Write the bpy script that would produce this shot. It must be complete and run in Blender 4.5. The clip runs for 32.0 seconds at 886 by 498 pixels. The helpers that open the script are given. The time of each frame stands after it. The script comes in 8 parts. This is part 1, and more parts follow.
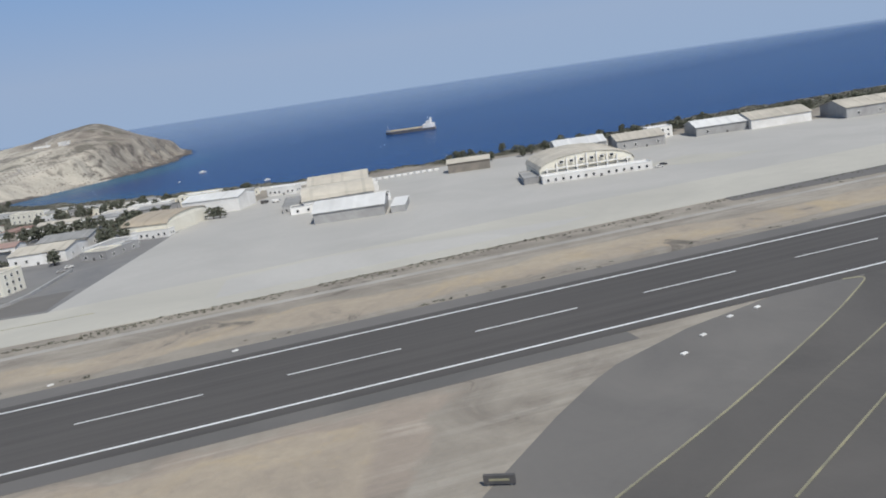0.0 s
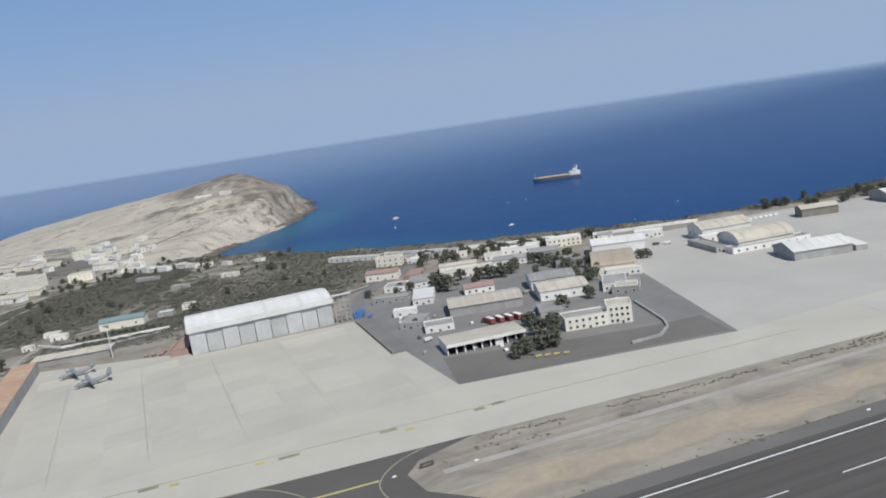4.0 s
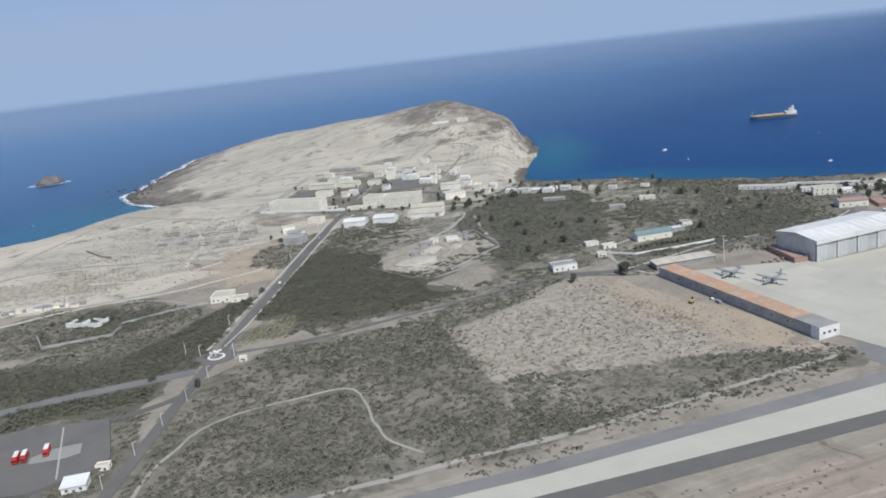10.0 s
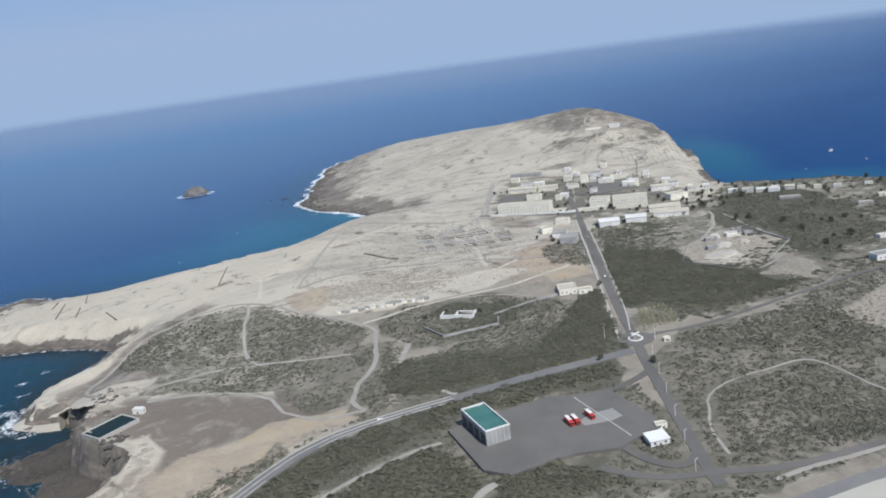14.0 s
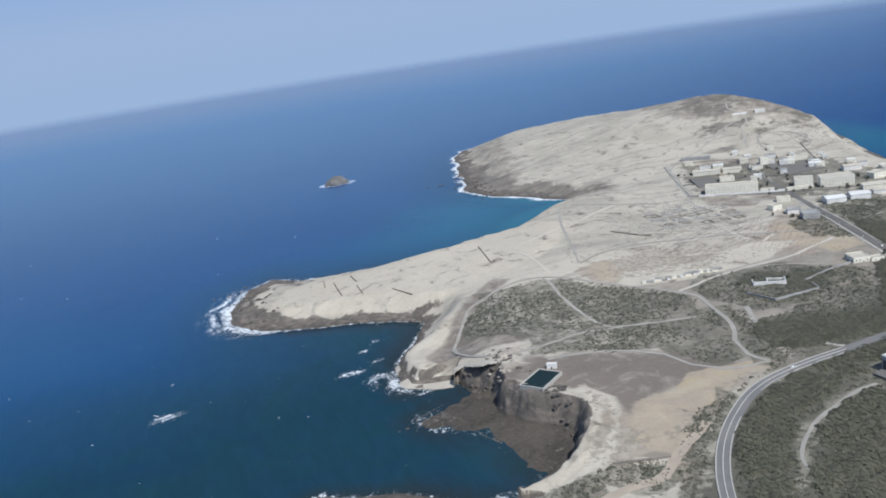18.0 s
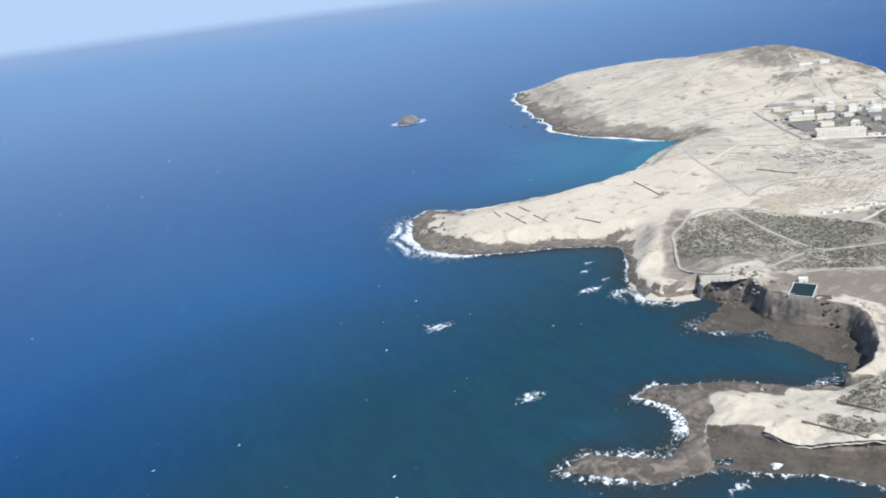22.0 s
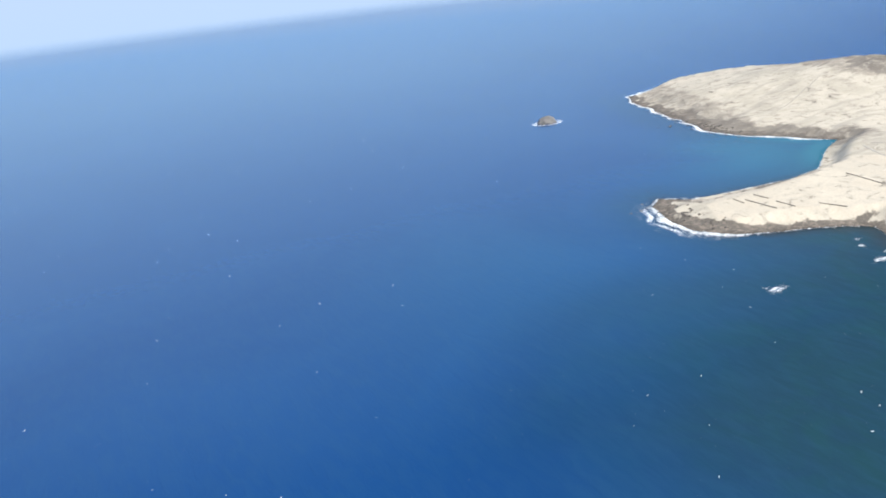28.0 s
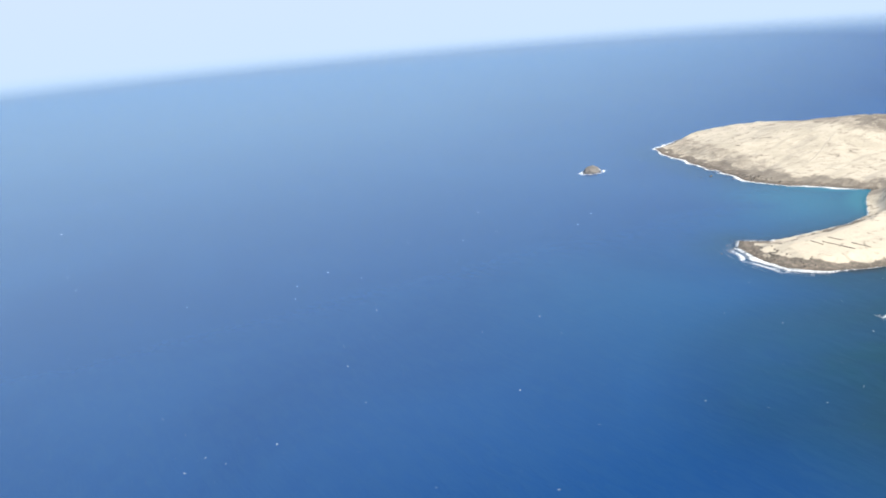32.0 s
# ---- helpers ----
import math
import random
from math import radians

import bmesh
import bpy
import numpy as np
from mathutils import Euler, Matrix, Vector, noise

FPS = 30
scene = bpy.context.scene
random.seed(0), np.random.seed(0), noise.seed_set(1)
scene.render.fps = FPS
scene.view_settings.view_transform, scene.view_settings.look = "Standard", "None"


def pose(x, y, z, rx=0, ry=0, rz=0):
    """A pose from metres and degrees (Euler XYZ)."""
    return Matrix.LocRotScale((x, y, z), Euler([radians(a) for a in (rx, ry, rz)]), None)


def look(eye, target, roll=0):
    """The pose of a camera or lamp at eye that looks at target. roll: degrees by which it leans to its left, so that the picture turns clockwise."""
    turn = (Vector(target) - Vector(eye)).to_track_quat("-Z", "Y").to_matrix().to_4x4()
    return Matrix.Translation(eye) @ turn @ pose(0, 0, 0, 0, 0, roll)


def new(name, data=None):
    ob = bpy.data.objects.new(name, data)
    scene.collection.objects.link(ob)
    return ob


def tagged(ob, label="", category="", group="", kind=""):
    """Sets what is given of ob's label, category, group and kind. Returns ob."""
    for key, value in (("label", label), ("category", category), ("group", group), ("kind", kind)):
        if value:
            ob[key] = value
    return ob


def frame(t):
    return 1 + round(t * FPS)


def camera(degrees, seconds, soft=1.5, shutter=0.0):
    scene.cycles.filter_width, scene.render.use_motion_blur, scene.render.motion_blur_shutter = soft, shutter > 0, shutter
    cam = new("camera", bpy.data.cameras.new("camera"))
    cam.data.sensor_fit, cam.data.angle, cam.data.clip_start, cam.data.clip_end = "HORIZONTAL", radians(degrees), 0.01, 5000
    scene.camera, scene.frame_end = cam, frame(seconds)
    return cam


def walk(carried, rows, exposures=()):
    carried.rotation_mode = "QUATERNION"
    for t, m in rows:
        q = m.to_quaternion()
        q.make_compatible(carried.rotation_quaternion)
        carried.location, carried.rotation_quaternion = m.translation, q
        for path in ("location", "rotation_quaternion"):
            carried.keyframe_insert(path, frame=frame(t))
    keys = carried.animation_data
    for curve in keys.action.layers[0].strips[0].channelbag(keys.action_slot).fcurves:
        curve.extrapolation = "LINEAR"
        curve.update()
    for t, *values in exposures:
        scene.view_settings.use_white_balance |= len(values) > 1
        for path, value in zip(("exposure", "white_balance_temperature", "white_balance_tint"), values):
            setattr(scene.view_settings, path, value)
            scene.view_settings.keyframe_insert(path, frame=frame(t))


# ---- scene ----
cam = camera(57.0, 32.0, soft=1.85)
PATH = [
    (0.0, 82.05, -80.37, 27.53, -14.469, -11.868, 8.459),
    (0.5, 65.67, -80.49, 30.73, -14.209, -10.155, 11.123),
    (1.0, 49.32, -80.44, 33.88, -15.815, -10.077, 9.300),
    (1.5, 32.99, -80.23, 36.96, -14.683, -8.684, 9.978),
    (2.0, 16.68, -79.88, 39.99, -14.502, -9.350, 11.220),
    (2.5, 0.37, -79.40, 42.98, -14.528, -9.216, 11.050),
    (3.0, -15.94, -78.80, 45.92, -15.432, -9.918, 10.445),
    (3.5, -32.25, -78.08, 48.83, -16.657, -9.032, 9.251),
    (5.5, -97.67, -74.22, 60.14, -17.072, -10.451, 8.300),
    (6.0, -114.08, -73.05, 62.90, -17.480, -10.578, 8.709),
    (6.5, -130.54, -71.81, 65.65, -18.050, -10.724, 8.082),
    (7.0, -147.02, -70.51, 68.38, -17.624, -11.187, 7.796),
    (7.5, -163.55, -69.15, 71.10, -18.397, -12.293, 6.784),
    (8.0, -180.12, -67.74, 73.80, -18.430, -12.485, 6.823),
    (8.5, -196.74, -66.28, 76.49, -18.567, -13.522, 6.691),
    (9.0, -213.40, -64.78, 79.18, -18.452, -14.332, 6.946),
    (9.5, -230.11, -63.24, 81.85, -18.395, -14.556, 6.803),
    (10.0, -246.87, -61.67, 84.53, -17.940, -14.418, 6.790),
    (10.5, -263.68, -60.07, 87.19, -17.893, -14.602, 7.328),
    (11.0, -280.54, -58.44, 89.85, -17.414, -14.384, 7.614),
    (11.5, -297.46, -56.78, 92.51, -18.096, -14.696, 7.794),
    (12.0, -314.42, -55.11, 95.17, -18.499, -14.564, 7.860),
    (12.5, -331.45, -53.41, 97.82, -19.368, -14.620, 7.976),
    (13.0, -348.53, -51.70, 100.47, -18.925, -14.078, 8.059),
    (13.5, -365.66, -49.97, 103.13, -18.142, -14.177, 7.967),
    (14.0, -382.85, -48.23, 105.78, -18.232, -14.042, 7.861),
    (14.5, -400.09, -46.48, 108.44, -18.748, -13.788, 7.817),
    (16.5, -469.60, -39.38, 119.08, -20.008, -14.274, 6.462),
    (17.0, -487.11, -37.58, 121.74, -19.866, -14.135, 7.143),
    (17.5, -504.67, -35.78, 124.41, -19.714, -14.212, 7.171),
    (18.0, -522.29, -33.97, 127.09, -18.131, -14.696, 8.795),
    (18.5, -539.95, -32.15, 129.77, -17.700, -15.753, 9.093),
    (19.0, -557.67, -30.33, 132.46, -18.059, -16.089, 9.413),
    (19.5, -575.45, -28.49, 135.15, -18.481, -15.894, 9.268),
    (20.0, -593.27, -26.66, 137.85, -18.765, -16.374, 9.469),
    (20.5, -611.14, -24.81, 140.56, -18.937, -16.102, 9.301),
    (21.0, -629.06, -22.96, 143.28, -19.268, -17.300, 9.202),
    (21.5, -647.04, -21.10, 146.01, -20.398, -18.315, 8.329),
    (22.0, -665.07, -19.23, 148.75, -22.177, -19.153, 6.979),
    (22.5, -683.14, -17.35, 151.51, -22.984, -18.852, 6.683),
    (23.0, -701.27, -15.47, 154.28, -23.035, -18.489, 6.341),
    (23.5, -719.46, -13.57, 157.07, -24.062, -19.022, 4.599),
    (24.0, -737.69, -11.67, 159.88, -23.928, -18.929, 4.902),
    (24.5, -755.98, -9.75, 162.72, -23.947, -18.938, 4.979),
    (25.0, -774.33, -7.82, 165.57, -24.312, -19.271, 4.552),
    (25.5, -792.74, -5.89, 168.46, -24.160, -19.139, 3.722),
    (27.5, -866.97, 1.98, 180.34, -24.966, -19.112, 5.379),
    (28.0, -885.69, 3.97, 183.42, -25.600, -19.358, 6.196),
    (28.5, -904.49, 5.98, 186.54, -25.724, -20.103, 6.017),
    (29.0, -923.37, 7.99, 189.72, -25.679, -20.293, 6.285),
    (29.5, -942.32, 10.02, 192.96, -25.880, -20.074, 6.524),
    (30.0, -961.36, 12.05, 196.26, -26.281, -19.797, 6.991),
    (30.5, -980.49, 14.10, 199.64, -26.312, -19.834, 6.126),
    (31.0, -999.72, 16.15, 203.09, -27.024, -19.267, 6.315),
    (31.5, -1019.04, 18.20, 206.62, -28.135, -17.975, 5.241),
    (32.0, -1038.48, 20.27, 210.25, -30.45, -16.58, 4.735),
]
EXPOSURES = [(0, 0.0, 6250, 8), (3, 0.04, 6250, 8), (8, 0.0, 6200, 8), (10, 0.12, 6100, 8), (14, 0.16, 6050, 8), (17, 0.12, 5950, 8), (19, 0.24, 5950, 8), (21, 0.48, 6100, 8), (22, 0.66, 6200, 8), (23, 0.74, 6400, 8), (25, 0.82, 6450, 8), (28, 0.84, 6500, 8), (29.5, 1.17, 6900, 8), (31, 1.22, 7100, 8), (32, 0.98, 7000, 8)]
walk(cam, [(t, pose(x, y, z, 0, 0, yaw) @ pose(0, 0, 0, 90 + pitch, 0, 0) @ pose(0, 0, 0, 0, 0, -roll)) for t, x, y, z, yaw, pitch, roll in PATH], EXPOSURES)

# ---- daylight: high sun from the south, hazy sky over the sea ----
SUN_EL, SUN_AZ = radians(52), radians(-76)      # azimuth from +x towards +y
sun_dir = Vector((math.cos(SUN_EL) * math.cos(SUN_AZ), math.cos(SUN_EL) * math.sin(SUN_AZ), math.sin(SUN_EL)))
sun = new("sun", bpy.data.lights.new("sun", "SUN"))
sun.data.energy, sun.data.angle, sun.data.color = 3.6, radians(0.6), (1.0, 0.96, 0.9)
sun.matrix_world = look(sun_dir * 500, (0, 0, 0))
world = bpy.data.worlds.new("world")
scene.world = world
world.use_nodes = True
wn, wl = world.node_tree.nodes, world.node_tree.links
wn.clear()
w_out, w_bg = wn.new("ShaderNodeOutputWorld"), wn.new("ShaderNodeBackground")
w_sky = wn.new("ShaderNodeTexSky")
w_sky.sky_type, w_sky.sun_disc = "NISHITA", False
w_sky.sun_elevation, w_sky.sun_rotation = SUN_EL, radians(90) - SUN_AZ
w_sky.air_density, w_sky.dust_density, w_sky.ozone_density = 1.0, 1.2, 1.5
w_bg.inputs["Strength"].default_value = 0.085
# painted haze: below the horizon the sky is haze-coloured, seen through the far sea
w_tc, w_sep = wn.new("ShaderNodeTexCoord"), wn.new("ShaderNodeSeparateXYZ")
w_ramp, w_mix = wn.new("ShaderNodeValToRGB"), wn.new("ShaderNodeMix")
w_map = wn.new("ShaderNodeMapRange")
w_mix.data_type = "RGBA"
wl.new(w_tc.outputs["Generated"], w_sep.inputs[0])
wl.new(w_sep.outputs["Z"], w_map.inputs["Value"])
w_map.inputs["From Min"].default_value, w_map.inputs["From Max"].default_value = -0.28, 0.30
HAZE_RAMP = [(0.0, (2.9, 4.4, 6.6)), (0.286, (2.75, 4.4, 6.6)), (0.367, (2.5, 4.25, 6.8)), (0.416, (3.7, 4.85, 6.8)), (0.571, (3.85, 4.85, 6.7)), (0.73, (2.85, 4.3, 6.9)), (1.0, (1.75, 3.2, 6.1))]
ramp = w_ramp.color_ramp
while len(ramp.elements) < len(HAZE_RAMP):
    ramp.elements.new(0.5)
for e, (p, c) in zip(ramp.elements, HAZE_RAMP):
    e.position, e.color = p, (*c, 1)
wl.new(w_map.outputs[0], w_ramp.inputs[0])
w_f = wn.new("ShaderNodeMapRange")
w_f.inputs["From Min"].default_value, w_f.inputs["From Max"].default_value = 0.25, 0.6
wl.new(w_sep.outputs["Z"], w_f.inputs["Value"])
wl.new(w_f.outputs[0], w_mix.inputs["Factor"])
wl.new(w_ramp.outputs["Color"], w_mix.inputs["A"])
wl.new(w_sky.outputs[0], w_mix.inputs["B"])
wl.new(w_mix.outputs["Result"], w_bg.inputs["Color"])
wl.new(w_bg.outputs[0], w_out.inputs["Surface"])

# ---- materials ----


def nodes_of(name, rough=0.85, metallic=0.0):
    m = bpy.data.materials.new(name)
    m.use_nodes = True
    n, l = m.node_tree.nodes, m.node_tree.links
    b = n["Principled BSDF"]
    b.inputs["Roughness"].default_value, b.inputs["Metallic"].default_value = rough, metallic
    return m, n, l, b


def noise_node(n, l, scale, detail=6.0, rough=0.55, vec=None, warp=0.0):
    t = n.new("ShaderNodeTexNoise")
    t.inputs["Scale"].default_value, t.inputs["Detail"].default_value, t.inputs["Roughness"].default_value = scale, detail, rough
    t.inputs["Distortion"].default_value = warp
    if vec is not None:
        l.new(vec, t.inputs["Vector"])
    return t


def remap(n, l, src, a, b, lo=0.0, hi=1.0):
    m = n.new("ShaderNodeMapRange")
    for k, v in zip(("From Min", "From Max", "To Min", "To Max"), (a, b, lo, hi)):
        m.inputs[k].default_value = v
    l.new(src, m.inputs["Value"])
    return m.outputs[0]


def math2(n, l, op, a, b):
    m = n.new("ShaderNodeMath")
    m.operation = op
    for i, v in enumerate((a, b)):
        if isinstance(v, (int, float)):
            m.inputs[i].default_value = v
        else:
            l.new(v, m.inputs[i])
    return m.outputs[0]


def blend(n, l, fac, a, b, how="MIX"):
    m = n.new("ShaderNodeMix")
    m.data_type, m.blend_type = "RGBA", how
    for key, v in (("Factor", fac), ("A", a), ("B", b)):
        if isinstance(v, tuple):
            m.inputs[key].default_value = (*v, 1)
        elif isinstance(v, (int, float)):
            m.inputs[key].default_value = v
        else:
            l.new(v, m.inputs[key])
    return m.outputs["Result"]


def bump(n, l, b, src, strength, dist):
    p = n.new("ShaderNodeBump")
    p.inputs["Strength"].default_value, p.inputs["Distance"].default_value = strength, dist
    l.new(src, p.inputs["Height"])
    l.new(p.outputs[0], b.inputs["Normal"])


def surface(name, base, dark, big=0.05, fine=1.5, rough=0.85, metallic=0.0, relief=0.05, vary=0.25, spots=None, tint=(0.9, 1.08)):
    """A weathered surface: broad stains between two tones, fine grain, and a little difference from object to object."""
    m, n, l, b = nodes_of(name, rough, metallic)
    pos = n.new("ShaderNodeNewGeometry").outputs["Position"]
    broad = noise_node(n, l, big, 5, 0.6, pos, 0.6)
    grain = noise_node(n, l, fine, 4, 0.7, pos)
    c = blend(n, l, remap(n, l, broad.outputs["Fac"], 0.35, 0.68), base, dark)
    c = blend(n, l, remap(n, l, grain.outputs["Fac"], 0.3, 0.7, 0.0, vary), c, dark)
    if spots:
        sp = noise_node(n, l, spots[1], 3, 0.5, pos, 1.0)
        c = blend(n, l, remap(n, l, sp.outputs["Fac"], spots[2], spots[2] + 0.08), c, spots[0])
    info = n.new("ShaderNodeObjectInfo")
    hsv = n.new("ShaderNodeHueSaturation")
    l.new(remap(n, l, info.outputs["Random"], 0, 1, *tint), hsv.inputs["Value"])
    l.new(c, hsv.inputs["Color"])
    l.new(hsv.outputs[0], b.inputs["Base Color"])
    if relief:
        bump(n, l, b, grain.outputs["Fac"], 0.5, relief)
    return m


M_PANEL = surface("concrete_panel", (0.50, 0.472, 0.398), (0.425, 0.40, 0.342), 0.05, 0.9, 0.85, vary=0.45, tint=(0.94, 1.04))


def runway_material():
    """Dark asphalt with rubber and wear drawn out along the runway."""
    m, n, l, b = nodes_of("runway_asphalt", 0.88)
    pos = n.new("ShaderNodeNewGeometry").outputs["Position"]
    mp = n.new("ShaderNodeMapping")
    mp.inputs["Scale"].default_value = (0.006, 0.55, 1.0)
    l.new(pos, mp.inputs["Vector"])
    streak = noise_node(n, l, 1.0, 6, 0.65, mp.outputs[0], 0.2)
    patch, grain = noise_node(n, l, 0.05, 5, 0.6, pos, 0.6), noise_node(n, l, 2.2, 4, 0.7, pos)
    c = blend(n, l, remap(n, l, streak.outputs["Fac"], 0.36, 0.64), (0.064, 0.058, 0.052), (0.098, 0.089, 0.080))
    c = blend(n, l, remap(n, l, patch.outputs["Fac"], 0.4, 0.66, 0, 0.45), c, (0.096, 0.087, 0.078))
    c = blend(n, l, remap(n, l, grain.outputs["Fac"], 0.3, 0.7, 0, 0.2), c, (0.10, 0.09, 0.08))
    l.new(c, b.inputs["Base Color"])
    bump(n, l, b, grain.outputs["Fac"], 0.4, 0.03)
    return m


M_RUNWAY = runway_material()
M_OLD_ASPHALT = surface("old_asphalt", (0.120, 0.113, 0.104), (0.162, 0.150, 0.136), 0.05, 1.5, 0.92)
M_EXIT = surface("exit_asphalt", (0.145, 0.135, 0.122), (0.185, 0.171, 0.152), 0.08, 1.2, 0.92)
M_EXIT_DARK = surface("dark_exit_asphalt", (0.086, 0.079, 0.071), (0.122, 0.111, 0.099), 0.05, 1.5, 0.92)
M_YARD = surface("yard_asphalt", (0.17, 0.165, 0.16), (0.225, 0.215, 0.20), 0.08, 1.2, 0.92)
M_SAND_TRACK = surface("sand_track", (0.55, 0.50, 0.42), (0.46, 0.42, 0.35), 0.12, 2.0, 0.95)
M_CONCRETE = surface("apron_concrete", (0.475, 0.452, 0.408), (0.41, 0.39, 0.352), 0.045, 0.9, 0.85, vary=0.4)
M_CONCRETE_B = surface("grey_concrete", (0.50, 0.472, 0.398), (0.42, 0.396, 0.338), 0.045, 0.9, 0.85, vary=0.4)
M_CONCRETE_D = surface("worn_concrete", (0.345, 0.335, 0.31), (0.29, 0.28, 0.26), 0.03, 1.2, 0.85)
M_PAINT_WHITE = surface("white_paint", (0.8, 0.8, 0.78), (0.6, 0.6, 0.58), 0.4, 3.0, 0.6)
M_PAINT_YELLOW = surface("yellow_paint", (0.55, 0.45, 0.14), (0.42, 0.36, 0.17), 0.4, 3.0, 0.6)
M_PAINT_FADED = surface("faded_line", (0.36, 0.33, 0.2), (0.2, 0.19, 0.14), 0.3, 3.0, 0.7)
M_WALL_WHITE = surface("white_wall", (0.82, 0.80, 0.76), (0.66, 0.63, 0.58), 0.25, 2.0, 0.85)
M_WALL_CREAM = surface("cream_wall", (0.84, 0.80, 0.68), (0.74, 0.69, 0.57), 0.25, 2.0, 0.85)
M_WALL_GREY = surface("grey_wall", (0.40, 0.39, 0.37), (0.28, 0.27, 0.26), 0.25, 2.0, 0.85)
M_ROOF_WHITE = surface("white_roof", (0.72, 0.71, 0.675), (0.60, 0.585, 0.55), 0.15, 1.0, 0.7)
M_ROOF_CREAM = surface("cream_roof", (0.56, 0.51, 0.42), (0.42, 0.38, 0.31), 0.15, 1.0, 0.8)
M_ROOF_GREY = surface("grey_roof", (0.36, 0.35, 0.33), (0.25, 0.245, 0.23), 0.15, 1.0, 0.85)
M_ROOF_ORANGE = surface("orange_roof", (0.52, 0.30, 0.18), (0.42, 0.29, 0.20), 0.2, 1.0, 0.85, spots=((0.42, 0.37, 0.31), 0.35, 0.56))
M_ROOF_TAN = surface("tan_roof", (0.40, 0.335, 0.25), (0.33, 0.28, 0.215), 0.15, 1.0, 0.85)
M_ROOF_RED = surface("faded_red_roof", (0.34, 0.22, 0.18), (0.28, 0.20, 0.17), 0.3, 1.5, 0.85)
M_ROOF_GREEN = surface("green_roof", (0.05, 0.155, 0.135), (0.075, 0.185, 0.165), 0.2, 1.5, 0.6)
M_ROOF_TEAL = surface("teal_roof", (0.22, 0.30, 0.30), (0.17, 0.24, 0.24), 0.2, 1.5, 0.6)
M_METAL = surface("corrugated_metal", (0.56, 0.56, 0.55), (0.44, 0.44, 0.43), 0.2, 1.5, 0.5, 0.1)
M_GLASS, _n, _l, _b = nodes_of("window_glass", 0.08)
_b.inputs["Base Color"].default_value = (0.03, 0.035, 0.04, 1)
M_DARK = surface("dark_steel", (0.06, 0.06, 0.06), (0.10, 0.09, 0.085), 0.5, 3.0, 0.7)
M_RED = surface("red_paint", (0.55, 0.03, 0.025), (0.4, 0.03, 0.025), 0.8, 4.0, 0.45)
M_RED_FADED = surface("faded_red_paint", (0.30, 0.075, 0.06), (0.24, 0.07, 0.06), 0.8, 4.0, 0.6)
M_BLUE = surface("blue_paint", (0.08, 0.2, 0.45), (0.08, 0.17, 0.36), 0.8, 4.0, 0.5)
M_GREY_PAINT = surface("grey_aircraft_paint", (0.27, 0.28, 0.29), (0.20, 0.21, 0.22), 0.8, 4.0, 0.45)
M_BRICK = surface("reddish_block", (0.38, 0.25, 0.2), (0.3, 0.2, 0.17), 0.5, 3.0, 0.9)
M_TRACK = surface("dirt_track", (0.38, 0.35, 0.305), (0.29, 0.27, 0.235), 0.12, 2.0, 0.95)
M_TAN = surface("tan_dirt", (0.44, 0.365, 0.28), (0.36, 0.30, 0.235), 0.12, 2.0, 0.95)
M_STONE = surface("stone_wall", (0.27, 0.235, 0.195), (0.19, 0.17, 0.145), 0.5, 3.0, 0.95, 0, 0.15)

# ---- plan: coast, heights and covers ----
SEA = -7.0
COAST_EAST = [(2600, 60), (900, 130), (520, 178), (338, 200), (245, 205), (205, 200), (172, 196), (133, 210), (100, 233), (61, 259), (40, 280), (22, 300), (-3, 338), (-24, 356), (-42, 380),
              (-36, 404), (-18, 440), (8, 480), (29, 518), (46, 570), (58, 642), (68, 708), (60, 780), (20, 838), (-69, 872), (-146, 858), (-197, 846),
              (-222, 790), (-243, 738), (-262, 676), (-276, 640), (-284, 610), (-273, 572), (-258, 541), (-246, 513), (-239, 497)]
COAST_WEST = [(-265, 486), (-298, 466), (-328, 445), (-368, 441), (-426, 450), (-455, 456), (-471, 475), (-488, 463), (-501, 430), (-505, 402), (-491, 377), (-466, 362), (-445, 353), (-430, 341),
              (-419, 329), (-431, 306), (-444, 290), (-450, 274), (-450, 262), (-446, 257), (-438, 255), (-431, 251), (-430, 243), (-438, 238), (-447, 235), (-456, 231), (-454, 221), (-447, 214), (-440, 208), (-436, 197), (-436, 184), (-438, 173), (-444, 168), (-452, 167), (-460, 171), (-466, 178)]
COAST_SOUTH = [(-476, 188), (-490, 194), (-498, 200), (-508, 197), (-502, 184), (-504, 175), (-510, 167), (-524, 161), (-544, 177), (-556, 174), (-534, 152), (-514, 148), (-504, 138),
               (-492, 130), (-480, 112), (-470, 40), (-500, -60), (-560, -250), (-700, -700), (-900, -2600), (2600, -2600)]
RIM = [(-447, 256), (-439, 254), (-430, 250), (-423, 243), (-418, 235), (-421, 228), (-423, 220), (-420, 211), (-415, 203), (-410, 196), (-407, 190), (-409, 183), (-416, 174), (-424, 166), (-436, 159), (-446, 159)]
SHELF = RIM + [(-452, 167), (-444, 168), (-438, 173), (-436, 184), (-436, 197), (-440, 208), (-447, 214), (-454, 221), (-456, 231), (-447, 235), (-438, 238), (-430, 243), (-431, 251), (-438, 255)]
LEDGE_SOUTH = [(-502, 168), (-497, 160), (-492, 152), (-488, 143), (-481, 136), (-470, 128), (-458, 118)]
SHELF_SOUTH = LEDGE_SOUTH + [(-456, 60), (-474, 40), (-484, 112), (-494, 130), (-506, 138), (-516, 148), (-509, 160)]
COAST = np.array(COAST_EAST + COAST_WEST + COAST_SOUTH, float)


